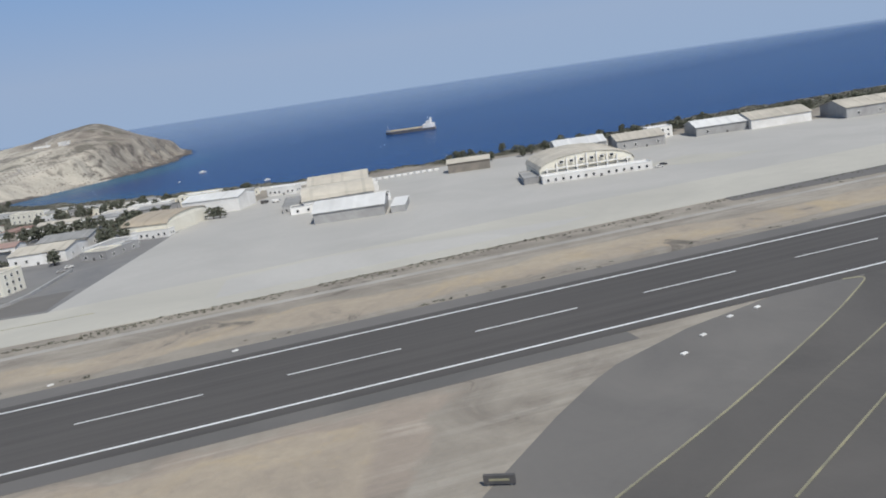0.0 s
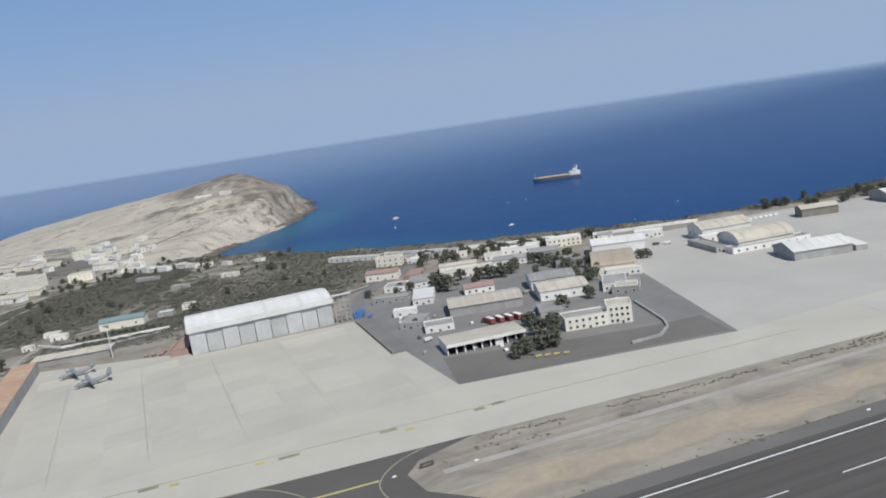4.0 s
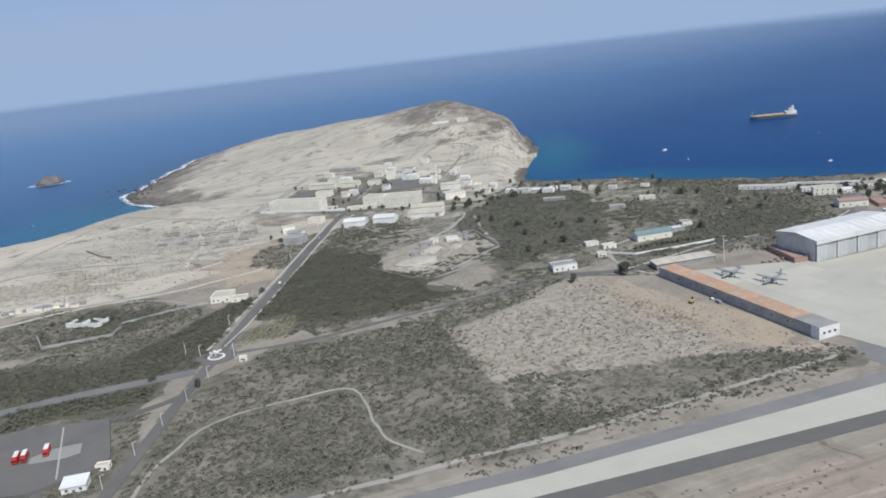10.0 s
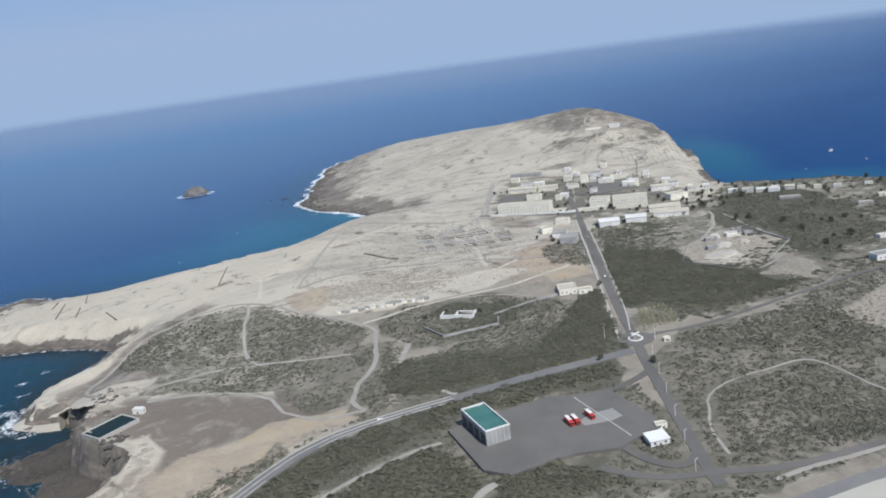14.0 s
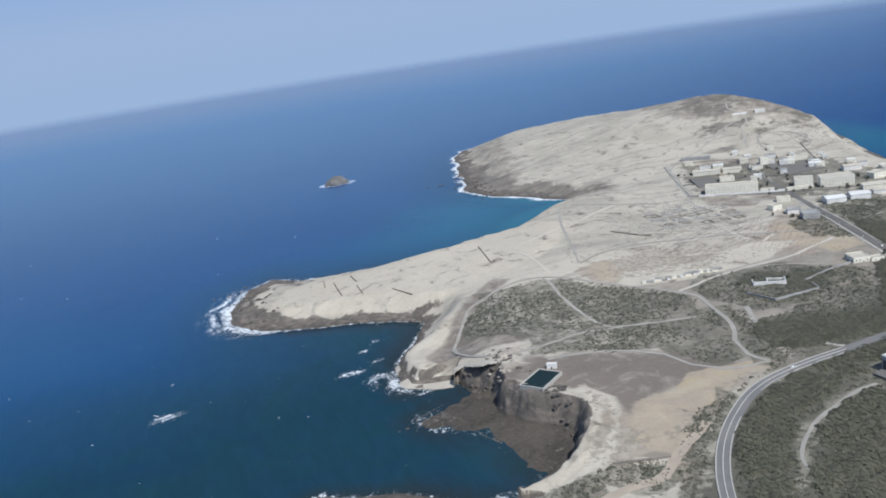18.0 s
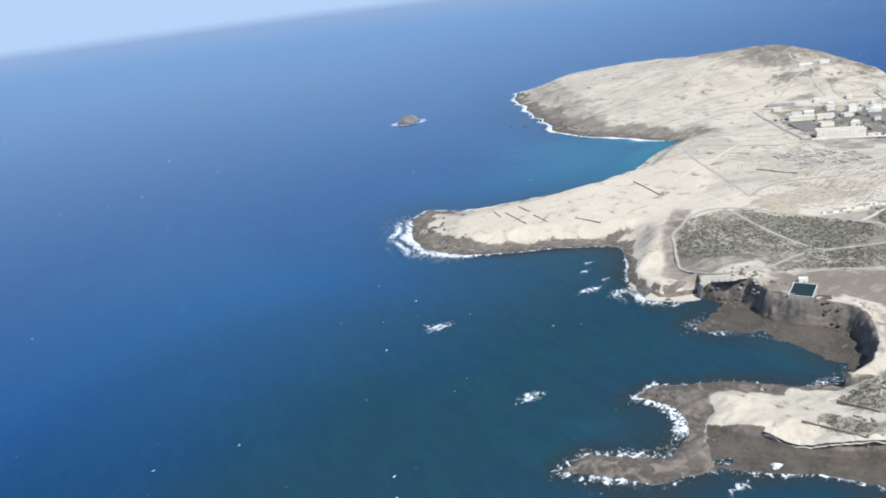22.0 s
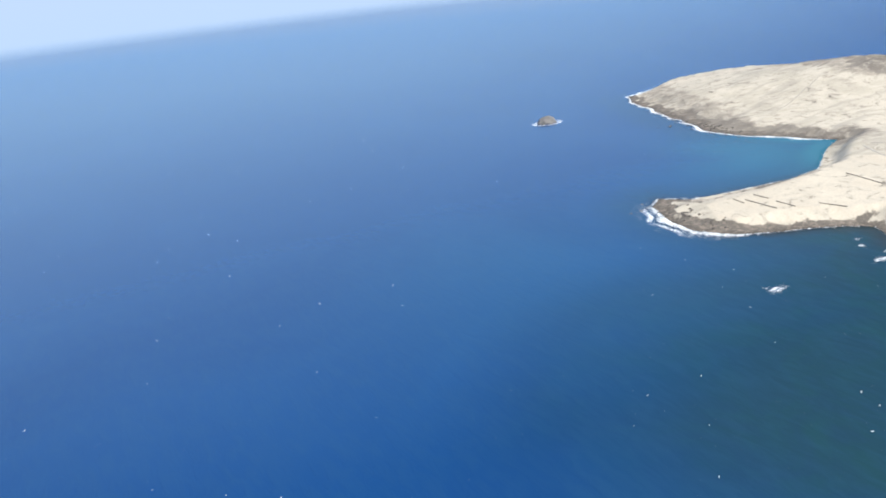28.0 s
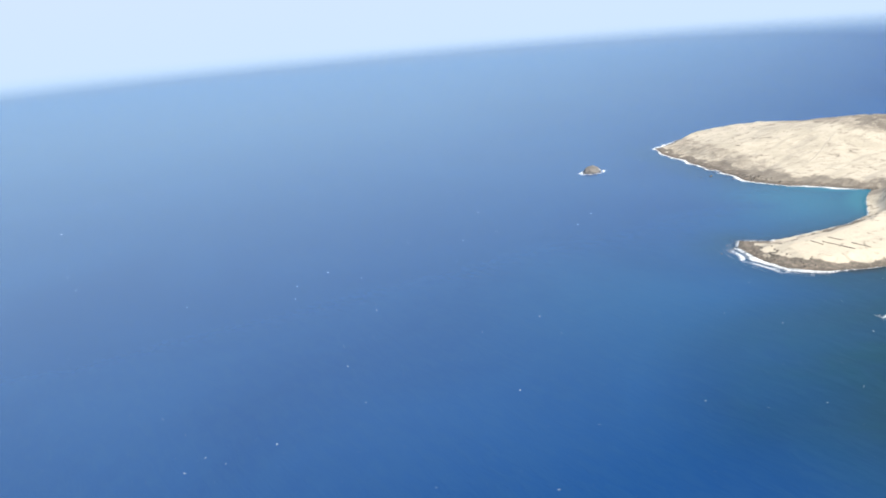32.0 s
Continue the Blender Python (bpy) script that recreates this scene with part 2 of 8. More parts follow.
def inside(poly, x, y):
    """Even-odd test of many points against a polygon."""
    p = np.asarray(poly, float)
    q = np.roll(p, -1, axis=0)
    odd = np.zeros(x.shape, bool)
    for (x0, y0), (x1, y1) in zip(p, q):
        if y0 != y1:
            odd ^= ((y0 > y) != (y1 > y)) & (x < (x1 - x0) * (y - y0) / (y1 - y0) + x0)
    return odd


def line_dist(pts, x, y, closed=False):
    """The distance of many points from a line of short straight pieces."""
    p = np.asarray(pts, float)
    best = np.full(x.shape, 1e9)
    for a, b in zip(p[:-1] if not closed else p, p[1:] if not closed else np.roll(p, -1, axis=0)):
        d = b - a
        k = np.clip(((x - a[0]) * d[0] + (y - a[1]) * d[1]) / max(d @ d, 1e-9), 0, 1)
        best = np.minimum(best, (x - a[0] - k * d[0]) ** 2 + (y - a[1] - k * d[1]) ** 2)
    return np.sqrt(best)


_tab = np.random.RandomState(7).rand(256, 256)


def lattice(x, y):
    xi, yi = np.floor(x).astype(int), np.floor(y).astype(int)
    fx, fy = x - xi, y - yi
    fx, fy = fx * fx * (3 - 2 * fx), fy * fy * (3 - 2 * fy)
    g = lambda i, j: _tab[(xi + i) % 256, (yi + j) % 256]
    return (g(0, 0) * (1 - fx) + g(1, 0) * fx) * (1 - fy) + (g(0, 1) * (1 - fx) + g(1, 1) * fx) * fy


def rough(x, y, size, octaves=4):
    """Fractal noise of mean 0 with features of the given size in metres."""
    out, amp, tot = 0.0, 1.0, 0.0
    for k in range(octaves):
        out, tot = out + amp * (lattice(x / size + 17.3 * k, y / size + 5.1 * k) - 0.5), tot + amp
        size, amp = size / 2.03, amp * 0.5
    return out / tot * 2


def shore(x, y):
    """The distance from the waterline, positive on land; the rocky coasts are ragged."""
    w = 1.2 + 7.5 * step(y, 500, 560)
    x, y = x + w * rough(x, y, 26, 4), y + w * rough(x + 150, y + 60, 26, 4)
    return np.where(inside(COAST, x, y), 1.0, -1.0) * line_dist(COAST, x, y, True)


def bell(x, y, cx, cy, sx, sy):
    return np.exp(-((x - cx) / sx) ** 2 - ((y - cy) / sy) ** 2)


def step(v, a, b):
    k = np.clip((v - a) / (b - a), 0, 1)
    return k * k * (3 - 2 * k)


def height(x, y):
    """The lie of the land: a level airfield, low plateaus by the cove, a long spit and the hill of the headland."""
    d = shore(x, y) + 2.2 * rough(x, y, 22, 3) * step(line_dist(COAST, x, y, True), 0, 4)
    ramp_w = np.where(x < -5, np.clip(1 + (x + 5) / 275, 0, 1) ** 1.2, np.exp(-np.abs((x + 5) / 48.0) ** 1.6))
    mid = np.where(x < -5, 616 - 0.36 * (x + 5), 616.0)
    hill = 27.5 * ramp_w * np.exp(-((y - mid) / np.where(y < mid, 120.0, 170.0)) ** 2)
    wild = step(y, 250, 330) + step(-x, 285, 330) * step(y, 110, 150)
    wild = np.clip(wild, 0, 1)
    top = hill + 4.5 * bell(x, y, -425, 235, 60, 70) + 4.2 * bell(x, y, -320, 360, 75, 70) + 5.5 * bell(x, y, -262, 455, 45, 45)
    top += 2.0 * bell(x, y, -375, 395, 60, 60) - 2.0 * bell(x, y, -470, 420, 60, 70) - 4.4 * bell(x, y, -442, 274, 17, 28) - 4.0 * bell(x, y, -478, 164, 30, 20) - 4.5 * bell(x, y, -437, 247, 12, 13) - 2.6 * bell(x, y, -437, 296, 11, 30) + wild * 1.3 * rough(x, y, 60, 5) + 0.8 * step(y, 400, 470) * rough(x * 0.6 + y * 0.8, x * -0.8 + y * 0.6, 34, 4)
    knob = np.clip(1.5 * bell(x, y, -431, 287, 20, 25), 0, 1)          # low flat head of rock
    top += (-2.9 + 0.5 * rough(x, y, 12, 3) - top) * knob
    top += 3.5 * bell(x, y, -6, 614, 34, 45) - 5.5 * bell(x, y, -248, 690, 48, 140) - 5.0 * bell(x, y, -195, 815, 55, 60)
    top += hill / 28 * 5.0 * rough(x, y, 80, 5) + 1.6 * bell(x, y, 30, 600, 60, 120) * rough(x * 0.35, y, 22, 4)
    top += np.clip(hill / 16, 0, 1) * 2.0 * rough(0.28 * x + 400, y - 0.07 * x, 30, 5)
    cliff = np.maximum(bell(x, y, -430, 205, 50, 70), bell(x, y, -440, 290, 28, 45))
    ledge = 0.2 + 0.9 * np.clip(d, 0, 8) / 8
    run = 16 - 8 * cliff - 4 * bell(x, y, -446, 278, 14, 30) + 26 * bell(x, y, -240, 700, 80, 170) + 10 * step(y, 340, 420) * step(-x, 350, 420)
    rise = SEA + ledge + (top - SEA - ledge) * step(d, 5.5 - 2 * cliff - 1.5 * knob, 6 + run - 6 * knob)
    rise += step(d, 1, 5) * (1 - step(d, 16, 30)) * 1.2 * rough(x, y, 7, 3)
    near = line_dist(RIM, x, y)                                  # sheer walls round the cove, a dark shelf at their foot
    foot = SEA - 0.15 + 0.075 * np.clip(d, 0, 14) + 0.55 * rough(x, y, 9, 3)
    fall = foot + (top - foot) * (1 - step(near + 2.5 * rough(x, y, 14, 4) + 1.5 * rough(x, y, 5.0, 4) + 1.8 * np.abs(rough(x + 90, y, 9, 3)), 0.2, 5.6 + 7.5 * bell(x, y, -415, 207, 9, 12) + 3.0 * bell(x, y, -409, 188, 6, 8)))
    fall += 0.9 * rough(x, y, 3.5, 4) * step(fall, SEA + 1.2, SEA + 3.0) * (1 - step(near, 5, 9))
    shelf = inside(SHELF, x, y)
    rise = np.where(shelf, fall, np.where((near < 14 - 12 * step(-x, 436, 447) * (y < 200) - 13 * step(-x, 423, 433) * (y > 240)) & (d > 0), np.maximum(rise, top - 0.15 * (d < 6)), rise))
    low_ = inside(SHELF_SOUTH, x, y) & (d > 0)
    bed = SEA + 0.3 + 1.0 * rough(x, y, 10, 3)
    rise = np.where(low_, np.minimum(rise, bed + (rise - bed) * (1 - step(line_dist(LEDGE_SOUTH, x, y) + 1.2 * rough(x, y, 5, 3), 0.4, 3.2))), rise)
    return np.where(d > 0, rise, np.where(shelf, np.minimum(fall, SEA + 0.3), SEA - 0.2 - 0.15 * np.minimum(-d, 30)))


def z_at(x, y):
    return float(height(np.array([float(x)]), np.array([float(y)]))[0])


def mesh_object(name, verts, faces, mat, smooth=False):
    me = bpy.data.meshes.new(name)
    me.from_pydata([tuple(v) for v in verts], [], faces)
    me.materials.append(mat)
    if smooth:
        me.shade_smooth()
    return new(name, me)


def grid_mesh(name, xs, ys, z, keep, mats):
    """A sheet over a grid, without the cells that are not kept."""
    nx, ny = len(xs), len(ys)
    X, Y = np.meshgrid(xs, ys, indexing="ij")
    co = np.stack([X.ravel(), Y.ravel(), z.ravel()], 1)
    i, j = np.meshgrid(np.arange(nx - 1), np.arange(ny - 1), indexing="ij")
    a = (i * ny + j).ravel()
    quads = np.stack([a, a + ny, a + ny + 1, a + 1], 1)[keep.ravel()]
    me = bpy.data.meshes.new(name)
    me.vertices.add(len(co))
    me.vertices.foreach_set("co", co.ravel())
    me.loops.add(quads.size)
    me.loops.foreach_set("vertex_index", quads.ravel().astype(np.int32))
    me.polygons.add(len(quads))
    me.polygons.foreach_set("loop_start", np.arange(0, quads.size, 4, dtype=np.int32))
    me.update(calc_edges=True)
    for m in mats:
        me.materials.append(m)
    me.shade_smooth()
    return new(name, me), X, Y


def weights(ob, name, *channels):
    at = ob.data.attributes.new(name, "FLOAT_COLOR", "POINT")
    ch = [np.clip(c, 0, 1).ravel() for c in channels]
    while len(ch) < 4:
        ch.append(np.zeros_like(ch[0]))
    at.data.foreach_set("color", np.stack(ch, 1).ravel().astype(np.float32))

# ---- covers of the ground: thickets, scrub, dirt, dark rock ----
THICKETS = [
    [(150, 176), (200, 160), (330, 134), (330, 152), (200, 178), (150, 190)],
    [(-96, 196), (-60, 205), (-12, 214), (-4, 196), (-40, 178), (-70, 184), (-88, 186)],
    [(-329, 206), (-305, 211), (-278, 200), (-256, 206), (-228, 228), (-244, 184), (-255, 168), (-264, 152), (-300, 163), (-318, 184)],
    [(-186, 293), (-201, 256), (-229, 210), (-212, 186), (-150, 196), (-148, 214), (-180, 235), (-172, 262)]]
THICKETS += [
    [(-124, 300), (-80, 338), (-58, 336), (-50, 305), (-62, 270), (-74, 240), (-84, 222), (-105, 218), (-136, 205), (-132, 256)],
    [(-285, 236), (-262, 252), (-255, 236), (-272, 226)],
    [(-292, 255), (-276, 262), (-268, 246), (-285, 240)]]
PLOTS = [
    [(-316, 177), (-296, 168), (-326, 152), (-340, 150), (-360, 144), (-374, 134), (-382, 124), (-420, 92), (-424, 104), (-403, 130), (-389, 145), (-372, 159), (-340, 171)],
    [(-328, 146), (-322, 124), (-330, 118), (-344, 112), (-358, 104), (-420, 84), (-384, 118), (-372, 130), (-356, 139)],
    [(-318, 122), (-292, 116), (-296, 104), (-330, 106)], [(-292, 172), (-262, 168), (-268, 158), (-304, 160)],
]
MAQUIS = [(-168, 336), (-236, 188), (-207, 179), (-169, 184), (-125, 187), (-100, 192), (-60, 203), (0, 218), (22, 285), (-45, 374), (-115, 322), (-158, 346)]
CROP_PLOT = [(-167, 209), (-140, 223), (-140, 205), (-157, 193), (-161, 202)]
QUARRY = [(-179, 243), (-161, 263), (-137, 272), (-124, 271), (-126, 237), (-154, 219), (-169, 217), (-167, 230)]
SCRUB = [
    [(-345, 184), (-328, 240), (-312, 234), (-322, 202), (-336, 174)],
    [(-331, 176), (-320, 214), (-300, 216), (-250, 214), (-236, 226), (-244, 196), (-290, 186), (-304, 180), (-286, 172), (-328, 170)],
    [(-104, 168), (-60, 172), (-54, 164), (-12, 162), (-8, 176), (40, 215), (0, 222), (-60, 206), (-100, 194)],
    [(62, 204), (130, 182), (200, 166), (330, 138), (330, 175), (200, 192), (130, 203), (70, 236)]]
SCRUB += [
    [(-300, 84), (-172, 82), (-176, 100), (-284, 106)],
    [(-316, 177), (-262, 168), (-268, 104), (-300, 96), (-430, 80), (-424, 108), (-389, 146), (-350, 167)],
    [(-414, 292), (-392, 318), (-360, 316), (-320, 262), (-322, 232), (-339, 204), (-345, 190), (-357, 188), (-363, 214), (-387, 228), (-401, 232), (-399, 249), (-414, 276)]]
SCRUB += [
    [(-244, 166), (-228, 175), (-180, 172), (-178, 130), (-186, 98), (-200, 90), (-250, 92), (-272, 104), (-262, 140)],
    [(-309, 223), (-262, 210), (-240, 230), (-262, 262), (-300, 272), (-316, 250)],
    [(-186, 98), (-178, 116), (-118, 96), (-100, 84), (-98, 78), (-190, 84)],
    [(-215, 310), (-170, 330), (-160, 300), (-200, 262), (-222, 280)],
    [(-60, 200), (40, 222), (90, 235), (40, 280), (0, 300), (-60, 260)]]
SCRUB += [
    [(-200, 170), (-145, 186), (-120, 196), (-122, 184), (-150, 168), (-176, 160)],
    [(-400, 150), (-385, 162), (-368, 172), (-360, 160), (-390, 130), (-420, 100), (-430, 110)],
    [(-464, 149), (-420, 153), (-404, 147), (-415, 134), (-426, 144), (-460, 136)],
    [(-482, 146), (-472, 147), (-464, 132), (-474, 130)],
    [(-456, 128), (-426, 136), (-416, 128), (-420, 110), (-442, 104), (-464, 120)]]
VILLAGE_GROUND = [[(-172, 378), (-160, 366), (-120, 340), (-96, 350), (-84, 400), (-100, 440), (-130, 480), (-160, 470), (-172, 430)], [(-202, 404), (-170, 378), (-172, 345), (-110, 318), (-84, 345), (-70, 430), (-112, 470), (-150, 500)]]
HILL_GREY = [[(-72, 530), (-44, 512), (-22, 540), (-48, 566)], [(-20, 580), (20, 570), (30, 630), (-20, 640)], [(-120, 560), (-70, 540), (-60, 580)], [(-30, 500), (10, 505), (25, 560), (-5, 560)]]
DIRT = [
    [(-139, 163), (-114, 182), (-112, 149), (-108, 139), (-101, 90), (-114, 88), (-120, 106), (-128, 140)],
    [(-414, 173), (-406, 180), (-382, 176), (-358, 181), (-352, 172), (-383, 159), (-399, 157), (-417, 152), (-425, 159)],
    [(-225, 262), (-188, 312), (-178, 326), (-200, 330), (-250, 292), (-246, 268)],
    [(-343, 318), (-322, 321), (-316, 298), (-338, 290)]]
DIRT += [
    [(-139, 154), (-126, 161), (-114, 167), (-113, 151), (-121, 140), (-118, 129), (-107, 126), (-112, 114), (-124, 103), (-124, 120), (-130, 140)],
    [(-142, 91), (-129, 96), (-121, 94), (-127, 80), (-137, 83)],
    [(-424, 160), (-406, 175), (-382, 174), (-362, 182), (-333, 184), (-367, 167), (-392, 158), (-402, 137), (-410, 134), (-403, 150), (-414, 154)],
    [(-95, 44), (-45, 42), (-40, 20), (-220, 20), (-300, 40), (-200, 50)],
    [(-316, 163), (-293, 159), (-273, 160), (-252, 155), (-256, 150), (-273, 155), (-293, 154)],
    [(-290, 236), (-272, 246), (-250, 238), (-246, 222), (-268, 224)],
    [(100, -14), (70, -60), (-80, -70), (-60, -14)]]
PALE = [
    [(-176, 158), (-143, 168), (-123, 180), (-113, 143), (-120, 108), (-122, 92), (-168, 92), (-183, 101), (-183, 122)],
    [(-340, 182), (-376, 168), (-400, 166), (-418, 174), (-436, 158), (-416, 150), (-405, 160), (-384, 160), (-350, 172)],
    [(-335, 300), (-300, 330), (-262, 300), (-282, 274)],
    [(-178, 243), (-161, 262), (-137, 271), (-125, 270), (-127, 238), (-154, 220), (-168, 218)],
]

UMBER = [
    [(-426, 236), (-416, 226), (-409, 228), (-384, 225), (-366, 217), (-350, 196), (-352, 184), (-370, 184), (-399, 177), (-407, 184), (-405, 200), (-412, 200), (-416, 208), (-426, 222)],
    [(-375, 339), (-402, 316), (-424, 288), (-437, 275), (-438, 264), (-424, 255), (-402, 250), (-392, 255), (-404, 266), (-416, 279), (-400, 303), (-370, 330)],
    [(-229, 556), (-212, 514), (-213, 476), (-240, 456), (-255, 440), (-262, 452), (-258, 470), (-240, 490), (-250, 520)]]
UMBER += [
    [(-272, 640), (-240, 735), (-190, 835), (-140, 835), (-185, 740), (-222, 640), (-240, 580), (-266, 580)],
    [(-62, 585), (-45, 560), (-15, 545), (15, 550), (40, 590), (56, 640), (64, 720), (30, 800), (-30, 760), (-48, 680), (-70, 630)],
    [(-53, 610), (-17, 611), (-41, 566), (-61, 580)],
    [(-30, 500), (10, 505), (30, 560), (0, 560)]]
VILLAGE_YARD = [(-165, 470), (-129, 490), (-102, 470), (-91, 450), (-90, 424), (-130, 373), (-170, 344), (-182, 366), (-197, 358), (-212, 380)]
EAST_FLANK = [(-36, 650), (-28, 570), (-8, 515), (16, 500), (40, 535), (72, 640), (72, 720), (30, 810), (-20, 780)]
SAND = [
    [(-406, 184), (-416, 172), (-429, 160), (-448, 157), (-465, 172), (-477, 176), (-488, 174), (-500, 166), (-500, 150), (-486, 138), (-470, 150), (-440, 152), (-425, 158), (-410, 178)],
    [(-428, 304), (-450, 272), (-450, 252), (-440, 246), (-430, 242), (-418, 235), (-412, 240), (-433, 252), (-444, 262), (-426, 280), (-417, 298), (-403, 312), (-420, 316)],
    [(-402, 333), (-424, 345), (-444, 362), (-470, 375), (-484, 390), (-481, 406), (-470, 425), (-440, 440), (-400, 436), (-350, 430), (-310, 432), (-290, 400), (-340, 350)],
]


WEST_ROCK = [(-221, 768), (-233, 697), (-241, 630), (-248, 586), (-235, 560), (-228, 525), (-215, 495), (-244, 470), (-300, 500), (-310, 570), (-300, 660), (-270, 780), (-235, 850)]
SUMMIT_DARK = [[(-51, 638), (-20, 657), (-8, 640), (-19, 611), (-26, 572), (-57, 580), (-55, 598)], [(-69, 568), (-57, 568), (-46, 549), (-57, 539), (-78, 561)], [(-110, 520), (-84, 512), (-92, 496), (-120, 508)]]
TAN_SOIL = [
    [(-375, 187), (-367, 190), (-354, 187), (-343, 187), (-333, 184), (-355, 175), (-367, 168), (-377, 162), (-387, 157), (-396, 148), (-404, 138), (-410, 141), (-404, 152), (-408, 162), (-402, 174), (-398, 181), (-389, 182), (-381, 182)],
    [(-337, 300), (-333, 313), (-326, 322), (-321, 315), (-321, 304), (-327, 297), (-332, 293)],
    [(-222, 313), (-202, 303), (-207, 282), (-216, 258), (-235, 258), (-236, 286)],
    [(-122, 160), (-113, 170), (-108, 150), (-104, 130), (-100, 100), (-112, 92), (-120, 108), (-126, 140)],
    [(-20, 20), (60, 19), (160, 19), (300, 19), (300, 26), (150, 28), (60, 27), (-20, 26)],
    [(-60, -16), (60, -15), (92, -16), (84, -34), (40, -60), (-70, -60)]]
BRIGHT_SAND = [
    [(-404, 184), (-408, 188), (-406, 196), (-412, 202), (-402, 200), (-399, 188), (-404, 178), (-412, 168), (-424, 160), (-436, 152), (-450, 154), (-462, 158), (-470, 170), (-488, 172), (-494, 162), (-480, 150), (-462, 151), (-440, 150), (-424, 153), (-410, 164)],
    [(-447, 259), (-451, 274), (-444, 290), (-432, 306), (-424, 316), (-420, 304), (-430, 288), (-438, 272), (-436, 258), (-424, 247), (-416, 238), (-410, 226), (-418, 232), (-427, 246), (-438, 251)],
    [(-172, 236), (-155, 245), (-151, 230), (-162, 226), (-169, 228)],
    [(-336, 286), (-300, 268), (-262, 270), (-230, 284), (-246, 296), (-290, 290), (-322, 300)]]
SPIT_ROCK = [(-506, 430), (-512, 395), (-494, 370), (-467, 354), (-430, 336), (-404, 334), (-418, 342), (-449, 366), (-481, 386), (-485, 410), (-492, 440)]
REEF_SOUTH = [(-462, 196), (-470, 185), (-482, 183), (-492, 179), (-501, 169), (-505, 160), (-501, 150), (-493, 140), (-506, 130), (-570, 168), (-550, 190), (-512, 176), (-515, 205), (-490, 206)]
SAND_BELT = [(-420, 334), (-460, 366), (-482, 392), (-478, 420), (-450, 440), (-400, 436), (-330, 436), (-285, 448), (-300, 420), (-330, 380), (-344, 336), (-350, 328), (-390, 330)]


def cover(X, Y, polys, soft=3.0, wobble=5.0):
    """How far points lie inside any of the areas, with uneven borders."""
    wx, wy = X + wobble * rough(X, Y, 14, 3), Y + wobble * rough(X + 300, Y, 14, 3)
    out = np.zeros(X.shape)
    for p in polys:
        q = np.asarray(p, float)
        lo, hi = q.min(0) - 12, q.max(0) + 12
        m = (X > lo[0]) & (X < hi[0]) & (Y > lo[1]) & (Y < hi[1])
        if m.any():
            s = np.where(inside(p, wx[m], wy[m]), 1.0, -1.0) * line_dist(p, wx[m], wy[m], True)
            out[m] = np.maximum(out[m], step(s, -soft, soft))
    return out


